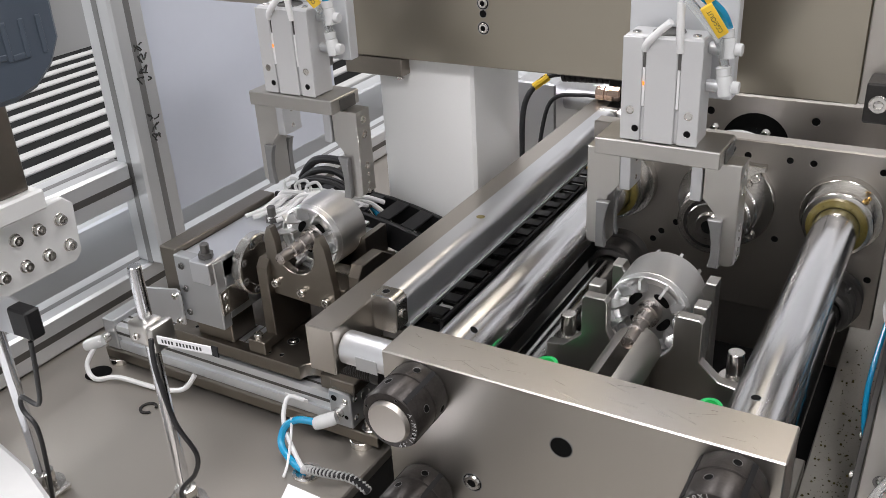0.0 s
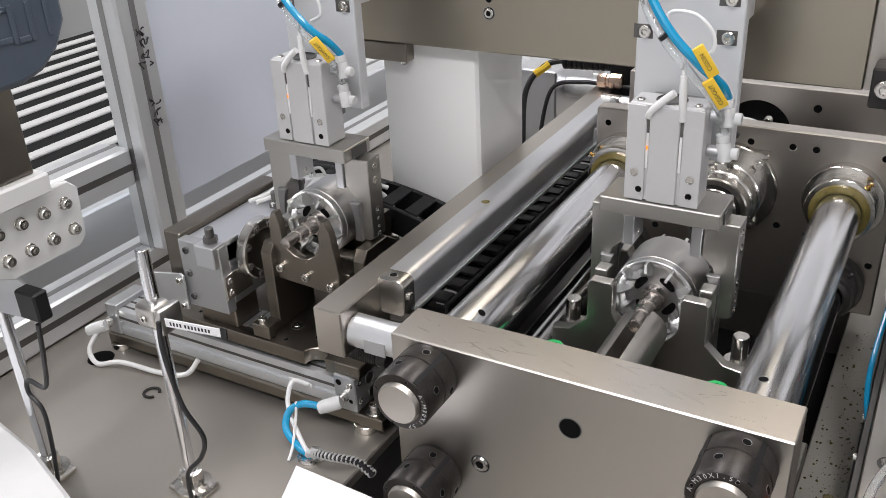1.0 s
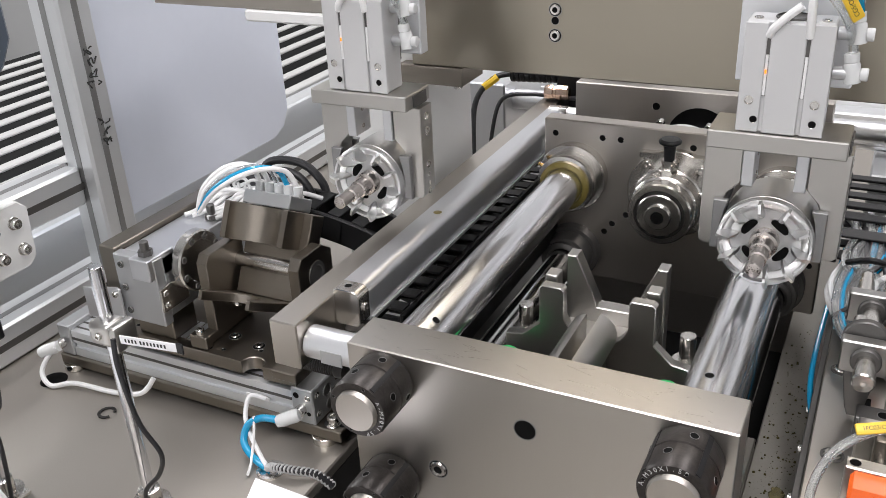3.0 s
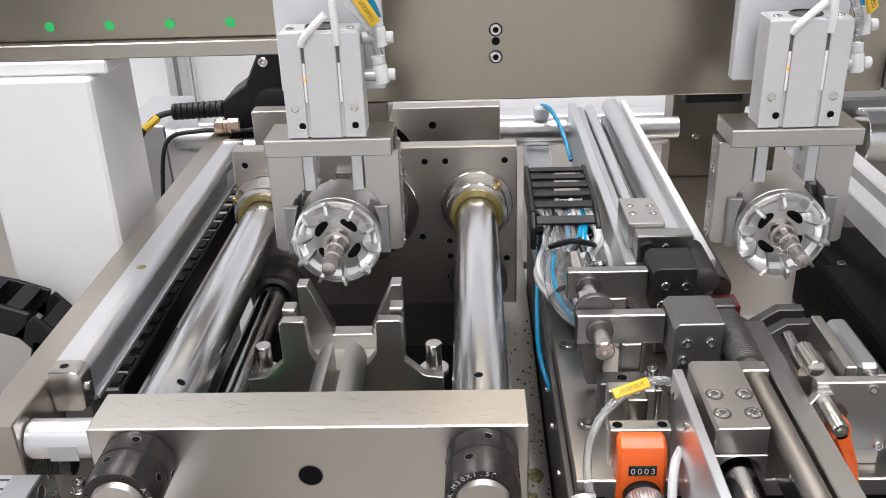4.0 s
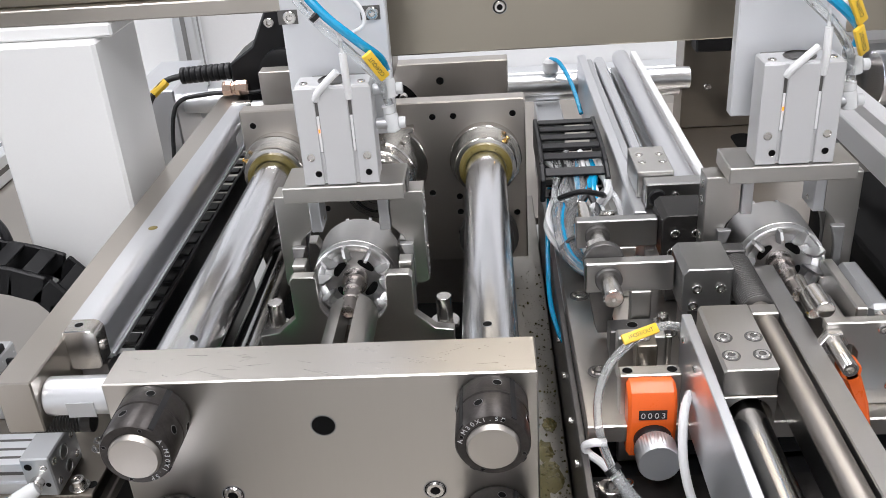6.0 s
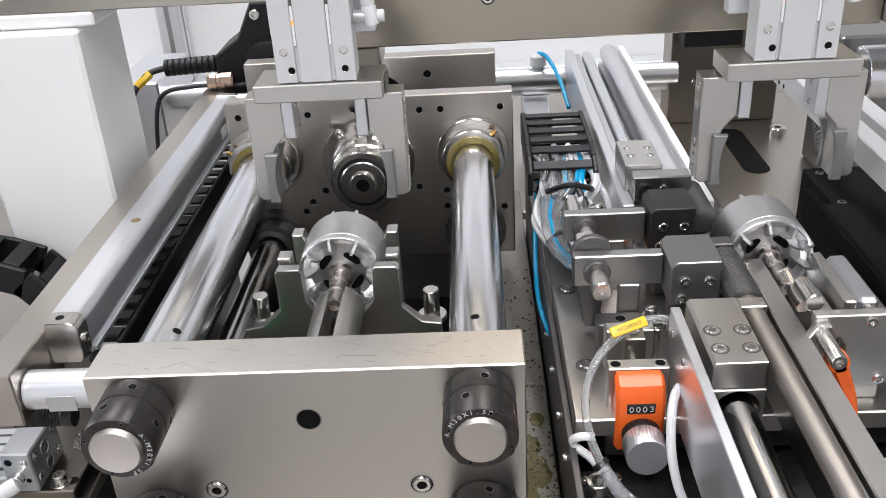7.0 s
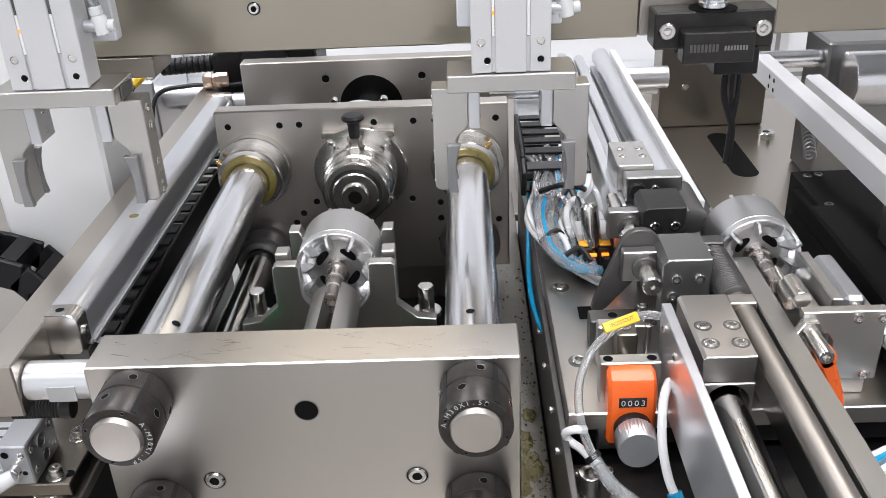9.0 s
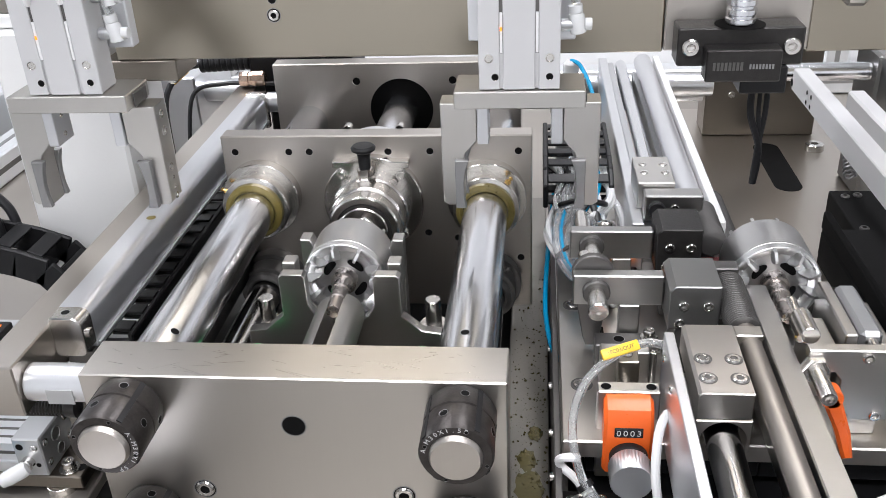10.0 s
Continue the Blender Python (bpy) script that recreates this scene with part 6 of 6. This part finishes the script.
# added block whose colour paints the red sensor light on the steel
part("red_block", box(B(), RX - 0.046, RX - 0.006, 0.2105, 0.232, 0.1342, 0.158, 0.001), M_RED_LIT, ns, "block coloured dark red for the sensor light on the metal")
part("sensor_head", box(B(), RX - 0.044, RX - 0.030, 0.150, 0.176, 0.150, 0.172, 0.001), M_PAD, ns)
part("sensor_glow", cyl(B(), (RX - 0.0298, 0.160, 0.163), (RX - 0.0290, 0.160, 0.163), 0.0028, 14), M_RED, ns)
part("vee_stop", box(B(), RX - 0.022, RX - 0.004, 0.095, 0.130, 0.1242, 0.166, 0.001), M_FINGER, ns)
part("vee_stop", box(B(), RX + 0.010, RX + 0.026, 0.095, 0.130, 0.1242, 0.166, 0.001), M_FINGER, ns)
part("tall_plate", box(B(), RX + 0.0285, RX + 0.0365, 0.090, 0.16, 0.1242, 0.178, 0.001), M_FINGER, ns)
part("green_yellow_wire", tube(B(), [(RX - 0.012, 0.100, 0.168), (RX - 0.008, 0.085, 0.162), (RX - 0.004, 0.070, 0.150)], 0.0022, 8), M_YELLOW, ns)

# cylinder with clear tube, standoff bracket and orange lever
cb = thing("standoff_bracket", (0.465, 0.05, 0.124), "milled steel portal bracket with a hexagon standoff", "bracket")
part("bracket_plate", prism(B(), [(0.441, 0.188), (0.441, 0.194), (0.494, 0.194), (0.494, 0.142), (0.462, 0.142), (0.462, 0.172), (0.458, 0.178), (0.450, 0.178)], "xz", 0.048, 0.056, 0.0008), M_FINGER, cb)
part("bracket_leg", box(B(), 0.470, 0.492, 0.0562, 0.066, 0.1242, 0.150, 0.001), M_FINGER, cb)
for x, z in ((0.4755, 0.189), (0.4905, 0.189), (0.466, 0.146), (0.486, 0.146)):
    screw((x, 0.048, z), (0, -1, 0), 0.0036, cb, 0.002)
part("hex_nut", lathe(B(), [(0.0084, 0), (0.0087, 0.001), (0.0087, 0.006), (0.008, 0.007)], (0.4445, 0.0478, 0.183), (0, -1, 0), 6, True), M_BRIGHT, cb)
part("standoff", lathe(B(), [(0.0050, 0), (0.0050, 0.026), (0.0045, 0.027), (0.0026, 0.027), (0.002, 0.024)], (0.4445, 0.0408, 0.183), (0, -1, 0), 20, True), M_BRIGHT, cb)
part("top_pin", cyl(B(), (0.444, 0.060, 0.196), (0.444, 0.085, 0.196), 0.006, 18), M_BRIGHT, cb)
ol = thing("orange_lever", (0.462, 0.03, 0.124), "orange plastic clamping lever below the bracket", "lever")
part("lever_head", cyl(B(), (0.455, 0.046, 0.166), (0.455, 0.036, 0.166), 0.0068, 20), M_ORANGE, ol)
part("lever_arm", prism(B(), [(0.4485, 0.166), (0.4600, 0.168), (0.4700, 0.140), (0.4745, 0.120), (0.4680, 0.119), (0.4600, 0.142)], "xz", 0.036, 0.046, 0.002), M_ORANGE, ol)
ac = thing("small_air_cylinder", (0.50, 0.14, 0.124), "small pneumatic cylinder with clear barrel and bright rod", "air cylinder")
part("barrel", box(B(), 0.490, 0.505, 0.10, 0.165, 0.158, 0.173, 0.003), M_ALU_D, ac)
part("rod", cyl(B(), (0.4975, 0.100, 0.165), (0.4975, 0.060, 0.165), 0.0048, 20), M_BRIGHT, ac)
part("rest", box(B(), 0.480, 0.516, 0.110, 0.165, 0.1242, 0.1578, 0.001), M_FINGER, ac)
part("locating_rod", lathe(B(), [(0.0045, 0), (0.0058, 0.001), (0.0058, 0.018), (0.0045, 0.019), (0.0045, 0.040)], (0.452, 0.095, 0.172), (0, 1, 0.1), 20, True), M_BRIGHT, ac)
bc = thing("black_guide", (0.56, 0.15, 0.0), "black plastic cable guide beside the nest", "cable guide")
part("guide_body", box(B(), 0.520, 0.70, 0.02, 0.30, 0.1242, 0.150, 0.003), M_BELT, bc)
part("guide_lip", box(B(), 0.520, 0.526, 0.06, 0.30, 0.1502, 0.166, 0.001), M_BELT, bc)
wb = thing("hose_bundle", (0.50, 0.03, 0.09), "loose clear, white and blue hoses at the station edge", "hoses")
for k, m in enumerate((M_CLEAR, M_WHITEPL, M_CLEAR, M_BLUE, M_WHITEPL)):
    part("hose", tube(B(), [(0.498 + 0.004 * k, 0.075, 0.165), (0.512 + 0.004 * k, 0.05, 0.150 + 0.004 * k), (0.512 + 0.003 * k, 0.02, 0.125), (0.492, -0.004 + 0.004 * k, 0.112), (0.460, -0.02 + 0.005 * k, 0.108)], 0.0034, 8), m, wb)
part("hose", tube(B(), [(0.490, 0.052, 0.192), (0.515, 0.055, 0.190), (0.56, 0.06, 0.188)], 0.0030, 8), M_CLEAR, wb)

# second slide and long bright rails
rr = thing("linear_rail", (0.364, 0.45, 0.124), "long bright aluminium linear rail", "rail", "linear rails")
part("rail_body", box(B(), 0.352, 0.362, 0.235, 0.70, 0.1242, 0.186, 0.001), M_ALU, rr)
part("rail_edge", box(B(), 0.3625, 0.370, 0.235, 0.70, 0.15, 0.180, 0.001), M_ALU_D, rr)
rr = thing("linear_rail", (0.41, 0.45, 0.124), "round bright guide rod beside a white rail edge", "rail", "linear rails")
part("rail_body", box(B(), 0.394, 0.418, 0.235, 0.70, 0.1242, 0.168, 0.001), M_ALU_D, rr)
part("rod", cyl(B(), (0.406, 0.24, 0.180), (0.406, 0.70, 0.180), 0.0105, 32), M_ALU, rr, "round bright rod")
part("rail_edge", box(B(), 0.4185, 0.4255, 0.235, 0.70, 0.1242, 0.188, 0.001), M_WHITE, rr, "white rail edge")
rr = thing("guide_rod", (0.383, 0.45, 0.124), "slim bright guide rod between the rails", "rod")
part("rod", cyl(B(), (0.379, 0.24, 0.176), (0.379, 0.70, 0.176), 0.0070, 24), M_CHROME, rr)
part("rod_rest", box(B(), 0.374, 0.384, 0.66, 0.68, 0.0, 0.1689, 0.001), M_ALU_D, rr)
sb = thing("slide_block", (0.375, 0.30, 0.186), "small bright slide block with four screws", "slide block")
part("block", box(B(), 0.358, 0.388, 0.262, 0.318, 0.1865, 0.2095, 0.0008), M_FINGER, sb)
for x in (0.365, 0.382):
    for y in (0.300, 0.283):
        screw((x, y, 0.2095), (0, 0, 1), 0.0034, sb, 0.0008)
part("clamp", box(B(), 0.362, 0.408, 0.244, 0.260, 0.184, 0.206, 0.0012), M_GREYST, sb)
part("bumper", lathe(B(), [(0.0072, 0), (0.0072, 0.002), (0.0062, 0.003), (0, 0.003)], (0.3715, 0.244, 0.194), (0, -1, 0), 24, True), M_BLACK, sb, "black round bumper")
screw((0.386, 0.244, 0.195), (0, -1, 0), 0.0036, sb, 0.002)
prof = []
for k in range(30):
    prof += [(0.0088, 0.0019 * k), (0.0106, 0.0019 * k + 0.0008)]
part("bellows", lathe(B(), prof, (0.4105, 0.2045, 0.184), (0, 1, 0), 32, True), M_DARKST, sb, "dark ribbed bellows")

# upright drag chain with its wires
drag_chain("drag_chain", [(0.313, 0.325, 0.168), (0.313, 0.345, 0.176), (0.313, 0.38, 0.179), (0.313, 0.452, 0.179)], 0.058, 0.030, (1, 0, 0), "black drag chain full of blue and white hoses", step=0.019)
wr = thing("wire_bundle", (0.318, 0.30, 0.13), "blue, clear and white hoses spilling out of the drag chain", "hoses")
rng = random.Random(12)
for k in range(22):
    x = 0.296 + 0.044 * rng.random()
    m = (M_CLEAR, M_BLUE, M_CLEARPL, M_CLEAR, M_CABLE, M_CLEARPL, M_CLEAR)[k % 7]
    e = 0.30 + 0.035 * rng.random()
    part("hose", tube(B(), [(x, 0.36, 0.182 + 0.01 * rng.random()), (x + 0.002, 0.335, 0.180), (x + rng.uniform(-0.006, 0.01), 0.305, 0.165 + 0.01 * rng.random()), (e, 0.275, 0.150 + 0.016 * rng.random()), (e + rng.uniform(-0.008, 0.012), 0.245, 0.140 + 0.012 * rng.random()),
                            (0.315 + 0.02 * rng.random(), 0.215, 0.134 + 0.01 * rng.random())], 0.0024 + 0.0012 * rng.random(), 8, 6), m, wr)
for k in range(3):
    part("clear_hose", tube(B(), [(0.297 + 0.004 * k, 0.30, 0.165), (0.293 + 0.004 * k, 0.27, 0.158), (0.298 + 0.004 * k, 0.235, 0.148), (0.315 + 0.004 * k, 0.205, 0.146), (0.335, 0.19, 0.150)], 0.0042 if k != 1 else 0.0030, 10), M_CLEAR if k != 1 else M_BLUE, wr)
part("cable_tie", tube(B(), [(0.296, 0.29, 0.176), (0.312, 0.275, 0.188), (0.330, 0.282, 0.182), (0.336, 0.30, 0.172)], 0.0026, 8), M_BLACK, wr)
part("cable_tie", tube(B(), [(0.310, 0.214, 0.152), (0.322, 0.216, 0.157), (0.330, 0.206, 0.150)], 0.0024, 8), M_BLACK, wr)
prof = [(0.0072, 0), (0.0078, 0.001), (0.0078, 0.034), (0.0060, 0.036)]
part("connector", lathe(B(), prof, (0.335, 0.232, 0.150), (-0.1, 0.35, 1), 20, True), M_BRIGHT, wr)
vb = thing("valve_bank", (0.345, 0.20, 0.124), "row of small black valves with orange tips made to glow", "valve bank")
for k in range(3):
    part("valve", box(B(), 0.330 + 0.010 * k, 0.338 + 0.010 * k, 0.222, 0.262, 0.1242, 0.146, 0.001), M_BLACK, vb)
    # plain orange tips given the glow of the status lights
    part("valve_tip", box(B(), 0.331 + 0.010 * k, 0.337 + 0.010 * k, 0.2205, 0.2235, 0.1462, 0.1485, 0.0005), M_AMBER, vb)

# background at the right: bracket stand, slotted base, light beams
bs = thing("slotted_base", (0.56, 0.60, 0.0), "ground steel base plate with an oblong slot", "base plate")
part("plate", box(B(), 0.43, 0.70, 0.2455, 0.86, 0.050, 0.062, 0.001), M_BAR, bs)
part("plate_support", box(B(), 0.45, 0.68, 0.26, 0.84, 0.0, 0.0498, 0.001), M_BED, bs)
slot = [(0.571 + u, v) for u, v in [(0.016 * math.cos(math.radians(a)), 0.705 + 0.016 * math.sin(math.radians(a))) for a in range(0, 181, 15)] + [(0.016 * math.cos(math.radians(a)), 0.585 + 0.016 * math.sin(math.radians(a))) for a in range(180, 361, 15)]]
part("oblong_slot", prism(B(), slot, "xy", 0.0618, 0.0624), M_HOLE, bs)
part("bushing", lathe(B(), [(0.0115, 0), (0.0115, 0.008), (0.0105, 0.009), (0.0045, 0.009), (0.004, 0.003)], (0.629, 0.697, 0.0622), (0, 0, 1), 28, True), M_BRIGHT, bs)
bk = thing("stand_bracket", (0.50, 0.75, 0.062), "brown steel bracket block standing on the slotted base", "bracket")
part("block", box(B(), 0.497, 0.640, 0.75, 0.80, 0.0625, 0.29, 0.001), M_BROWN, bk)
part("black_block", box(B(), 0.505, 0.58, 0.72, 0.7498, 0.175, 0.24, 0.002), M_BLACK, bk)
screw((0.53, 0.7498, 0.12), (0, -1, 0), 0.005, bk, 0.004)
lb = thing("cross_beam", (0.52, 0.30, 0.20), "bright ground beam with dowel holes", "beam")
part("beam", box(B(), 0.517, 0.532, 0.06, 0.437, 0.229, 0.250, 0.001), M_BODY, lb)
for y, z in ((0.385, 0.243), (0.372, 0.243), (0.385, 0.234), (0.372, 0.234)):
    hole((0.5169, y, z), (-1, 0, 0), 0.0022, lb)
hole((0.5169, 0.437, 0.236), (-1, 0, 0), 0.004, lb)
part("beam_post", box(B(), 0.5325, 0.545, 0.06, 0.12, 0.15, 0.249, 0.001), M_BROWN, lb)
wbm = thing("white_slide_beam", (0.60, 0.40, 0.15), "white and bright slide beam behind the cross beam", "beam")
part("beam", box(B(), 0.567, 0.583, 0.20, 0.43, 0.205, 0.230, 0.002), M_BODY, wbm)
part("cylinder", cyl(B(), (0.645, 0.515, 0.196), (0.82, 0.515, 0.196), 0.030, 40), M_CHROME, wbm, "polished cylinder")
part("grey_block", box(B(), 0.635, 0.74, 0.548, 0.62, 0.062, 0.228, 0.003), M_MIDST, wbm)
part("tie_rod", cyl(B(), (0.54, 0.57, 0.205), (0.6345, 0.57, 0.205), 0.010, 24), M_CHROME, wbm)
part("beam_foot", box(B(), 0.568, 0.582, 0.20, 0.23, 0.1502, 0.2048, 0.001), M_MIDST, wbm)
dk = thing("dark_cover", (0.58, 0.38, 0.062), "black sheet metal cover with a spring beside it", "cover")
part("cover", prism(B(), [(0.555, 0.0625), (0.555, 0.139), (0.556, 0.140), (0.66, 0.140), (0.66, 0.0625)], "xz", 0.29, 0.40, 0.001), M_BELT, dk)
for x, y in ((0.566, 0.385), (0.578, 0.388), (0.563, 0.318)):
    screw((x, y, 0.140), (0, 0, 1), 0.0042, dk, 0.002, M_DARKST)
bm = B()
tube(bm, [(0.572 + 0.0055 * math.cos(k * 0.8), 0.40 + 0.0003 * k, 0.155 + 0.0004 * k + 0.0055 * math.sin(k * 0.8)) for k in range(90)], 0.0013, 6, 1)
part("spring", bm, M_PAD, dk)

# swinging dark sensor flag of the right station
SW0 = (0.3165, 0.150, 0.189)
sw = thing("swing_flag", SW0, "dark teardrop swing arm behind the front lever", "swing arm")
part("arm", prism(B(), arc(SW0[0], SW0[2], 0.0150, -10, 190, 18) + [(SW0[0] - 0.0060, 0.135), (SW0[0] - 0.0035, 0.128), (SW0[0] + 0.0035, 0.128), (SW0[0] + 0.0060, 0.135)], "xz", 0.1470, 0.1530, 0.0008), M_DARKST, sw)

# black chain lying between column and press
drag_chain("drag_chain", [(-0.067, 0.16 + 0.075 * k, 0.112) for k in range(7)], 0.036, 0.022, (1, 0, 0), "black drag chain lying beside the press bed", step=0.024)
# ribbed shock absorber under the side rail
sa = thing("shock_absorber", (-0.062, 0.06, 0.14), "black threaded shock absorber under the side rail", "shock absorber")
prof = []
for k in range(16):
    prof += [(0.0062, 0.0022 * k), (0.0070, 0.0022 * k + 0.0011)]
part("body", lathe(B(), prof + [(0.0074, 0.036), (0.0074, 0.042), (0.004, 0.043)], (-0.0870, 0.06, 0.1270), (1, 0, 0), 24, True), M_BLACKOX, sa)

# slide end plate
ep = thing("slide_end_plate", (0.40, 0.33, 0.124), "grey end plate with a round bumper and a screw", "end plate")
part("plate", box(B(), 0.382, 0.424, 0.322, 0.330, 0.1245, 0.166, 0.004, 2), M_FINGER, ep)
part("bumper", lathe(B(), [(0.0085, 0), (0.0085, 0.003), (0.007, 0.004), (0, 0.004)], (0.394, 0.322, 0.155), (0, -1, 0), 24, True), M_BLACK, ep)
screw((0.410, 0.322, 0.155), (0, -1, 0), 0.0045, ep, 0.003)
bm = B()
lathe(bm, [(0.0125 + 0.0012 * (k % 2), 0.004 * k) for k in range(24)], (0.428, 0.236, 0.160), (0, 1, 0), 24, True)
part("bellows", bm, M_DARKST, ep, "dark grey ribbed bellows")

# back partition
fr2 = thing("rear_frame", (0.4, 1.12, 0.0), "aluminium frame and pale panels behind the machine", "frame", kind="structure")
profile_bar(-0.30, -0.26, 1.10, 1.14, 0.0465, 1.2, "z", fr2)
profile_bar(0.75, 0.79, 1.10, 1.14, 0.0465, 1.2, "z", fr2)
part("pale_panel", box(B(), -0.49, 1.2, 1.15, 1.156, 0.0, 0.62, 0), M_WALL, fr2)


# ---------------------------------------------------------------- motion
def motions():
    """Travel of the gantry (dx), its lift (dz), finger gap, press head and turnover carriage."""
    T = [(0, 0, -0.013, 1), (0.25, 0, -0.028, 1), (0.5, 0, -0.0425, 1), (0.75, 0, -0.057, 1), (0.95, 0, -0.0695, 1), (1.05, 0, -0.0705, 0.8), (1.2, 0, -0.0705, 0), (1.3, 0, -0.068, 0), (1.5, 0, -0.057, 0),
         (2.0, 0, -0.027, 0), (2.2, 0, -0.0155, 0), (2.4, 0.008, -0.004, 0), (2.6, 0.030, 0, 0), (3.3, 0.186, 0, 0), (3.5, 0.234, 0, 0), (3.75, 0.292, 0, 0), (3.95, 0.316, 0, 0), (4.0, 0.317, 0, 0), (4.5, 0.317, -0.001, 0),
         (4.7, 0.317, -0.010, 0), (5.0, 0.317, -0.030, 0), (5.5, 0.317, -0.0615, 0), (5.7, 0.317, -0.0690, 0.3), (5.8, 0.317, -0.0705, 1), (6.05, 0.317, -0.066, 1), (6.5, 0.317, -0.030, 1), (6.8, 0.317, -0.006, 1), (7.0, 0.317, 0, 1),
         (7.5, 0.317, 0, 1), (7.65, 0.308, 0, 1), (8.0, 0.240, 0, 1), (8.3, 0.160, 0, 1), (8.5, 0.135, 0, 1), (8.7, 0.133, 0, 1), (10.0, 0.133, 0, 1)]
    OPEN = 0.0085
    for g, x in ((G_LEFT, GX0), (G_RIGHT, AX)):
        walk(g, [(t, pose(x + dx, 0.18, UP + dz)) for t, dx, dz, o in T])
        for f in g.children:
            if f.name.startswith("finger_left") or f.name.startswith("finger_right"):
                sg = -1 if f.name.startswith("finger_left") else 1
                p = f.location.copy()
                walk(f, [(t, pose(p.x + sg * OPEN * o, p.y, p.z)) for t, dx, dz, o in T])
    walk(gan, [(t, pose(AX - PITCH / 2 + dx, 0.298, 0.310)) for t, dx, dz, o in T])
    walk(tool, [(t, pose(tx + dx, 0.26, 0.29)) for t, dx, dz, o in T])
    # rotors ride with the grippers between grip and release
    for ro, x in ((R_LEFT, AX - PITCH), (R_MID, AX)):
        rows = [(0, pose(x, 0.167, AZ)), (1.2, pose(x, 0.167, AZ))]
        rows += [(t, pose(x + dx, 0.167, AZ + 0.0705 + dz)) for t, dx, dz, o in T if 1.2 < t <= 5.8]
        rows += [(6.05, pose(x + PITCH, 0.167, AZ)), (10, pose(x + PITCH, 0.167, AZ))]
        walk(ro, rows)
    walk(head, [(0, pose(*HEAD)), (8.5, pose(*HEAD)), (8.65, pose(AX, HEAD[1] - 0.005, HEAD[2])), (9.0, pose(AX, 0.365, HEAD[2])), (9.5, pose(AX, 0.332, HEAD[2])), (10.0, pose(AX, 0.308, HEAD[2]))])
    C = [(0, 0), (2.6, 0), (2.8, -0.003), (3.0, -0.022), (3.3, -0.096), (3.5, -0.160), (3.8, -0.230), (4.2, -0.250), (10, -0.250)]
    walk(car, [(t, pose(CAR0[0] + d, CAR0[1], CAR0[2])) for t, d in C])
    walk(CHAIN, [(t, Matrix.Translation(CHAIN_AT + Vector((max(d, -0.18) / 3, 0, 0)))) for t, d in C])
    py = Vector(PIV) - Vector(CAR0)
    walk(yoke, [(t, pose(py.x, py.y, py.z, a)) for t, a in ((0, 0), (2.3, 0), (2.8, 40), (3.3, 85), (3.6, 90), (10, 90))])
    # levers step aside and back
    L = [(0, 0), (8.55, 0), (8.75, 0.037), (8.85, 0.041), (9.0, 0.040), (9.1, 0.017), (9.2, 0), (10, 0)]
    for lu, y in ((LEVER, 0.136), (LEVER_B, 0.205)):
        walk(lu, [(t, pose(0.35 + d, y, 0.124)) for t, d in L])
    walk(sw, [(t, pose(SW0[0] + d, SW0[1], SW0[2] + 0.06 * d, 0, d * 760)) for t, d in L])


motions()
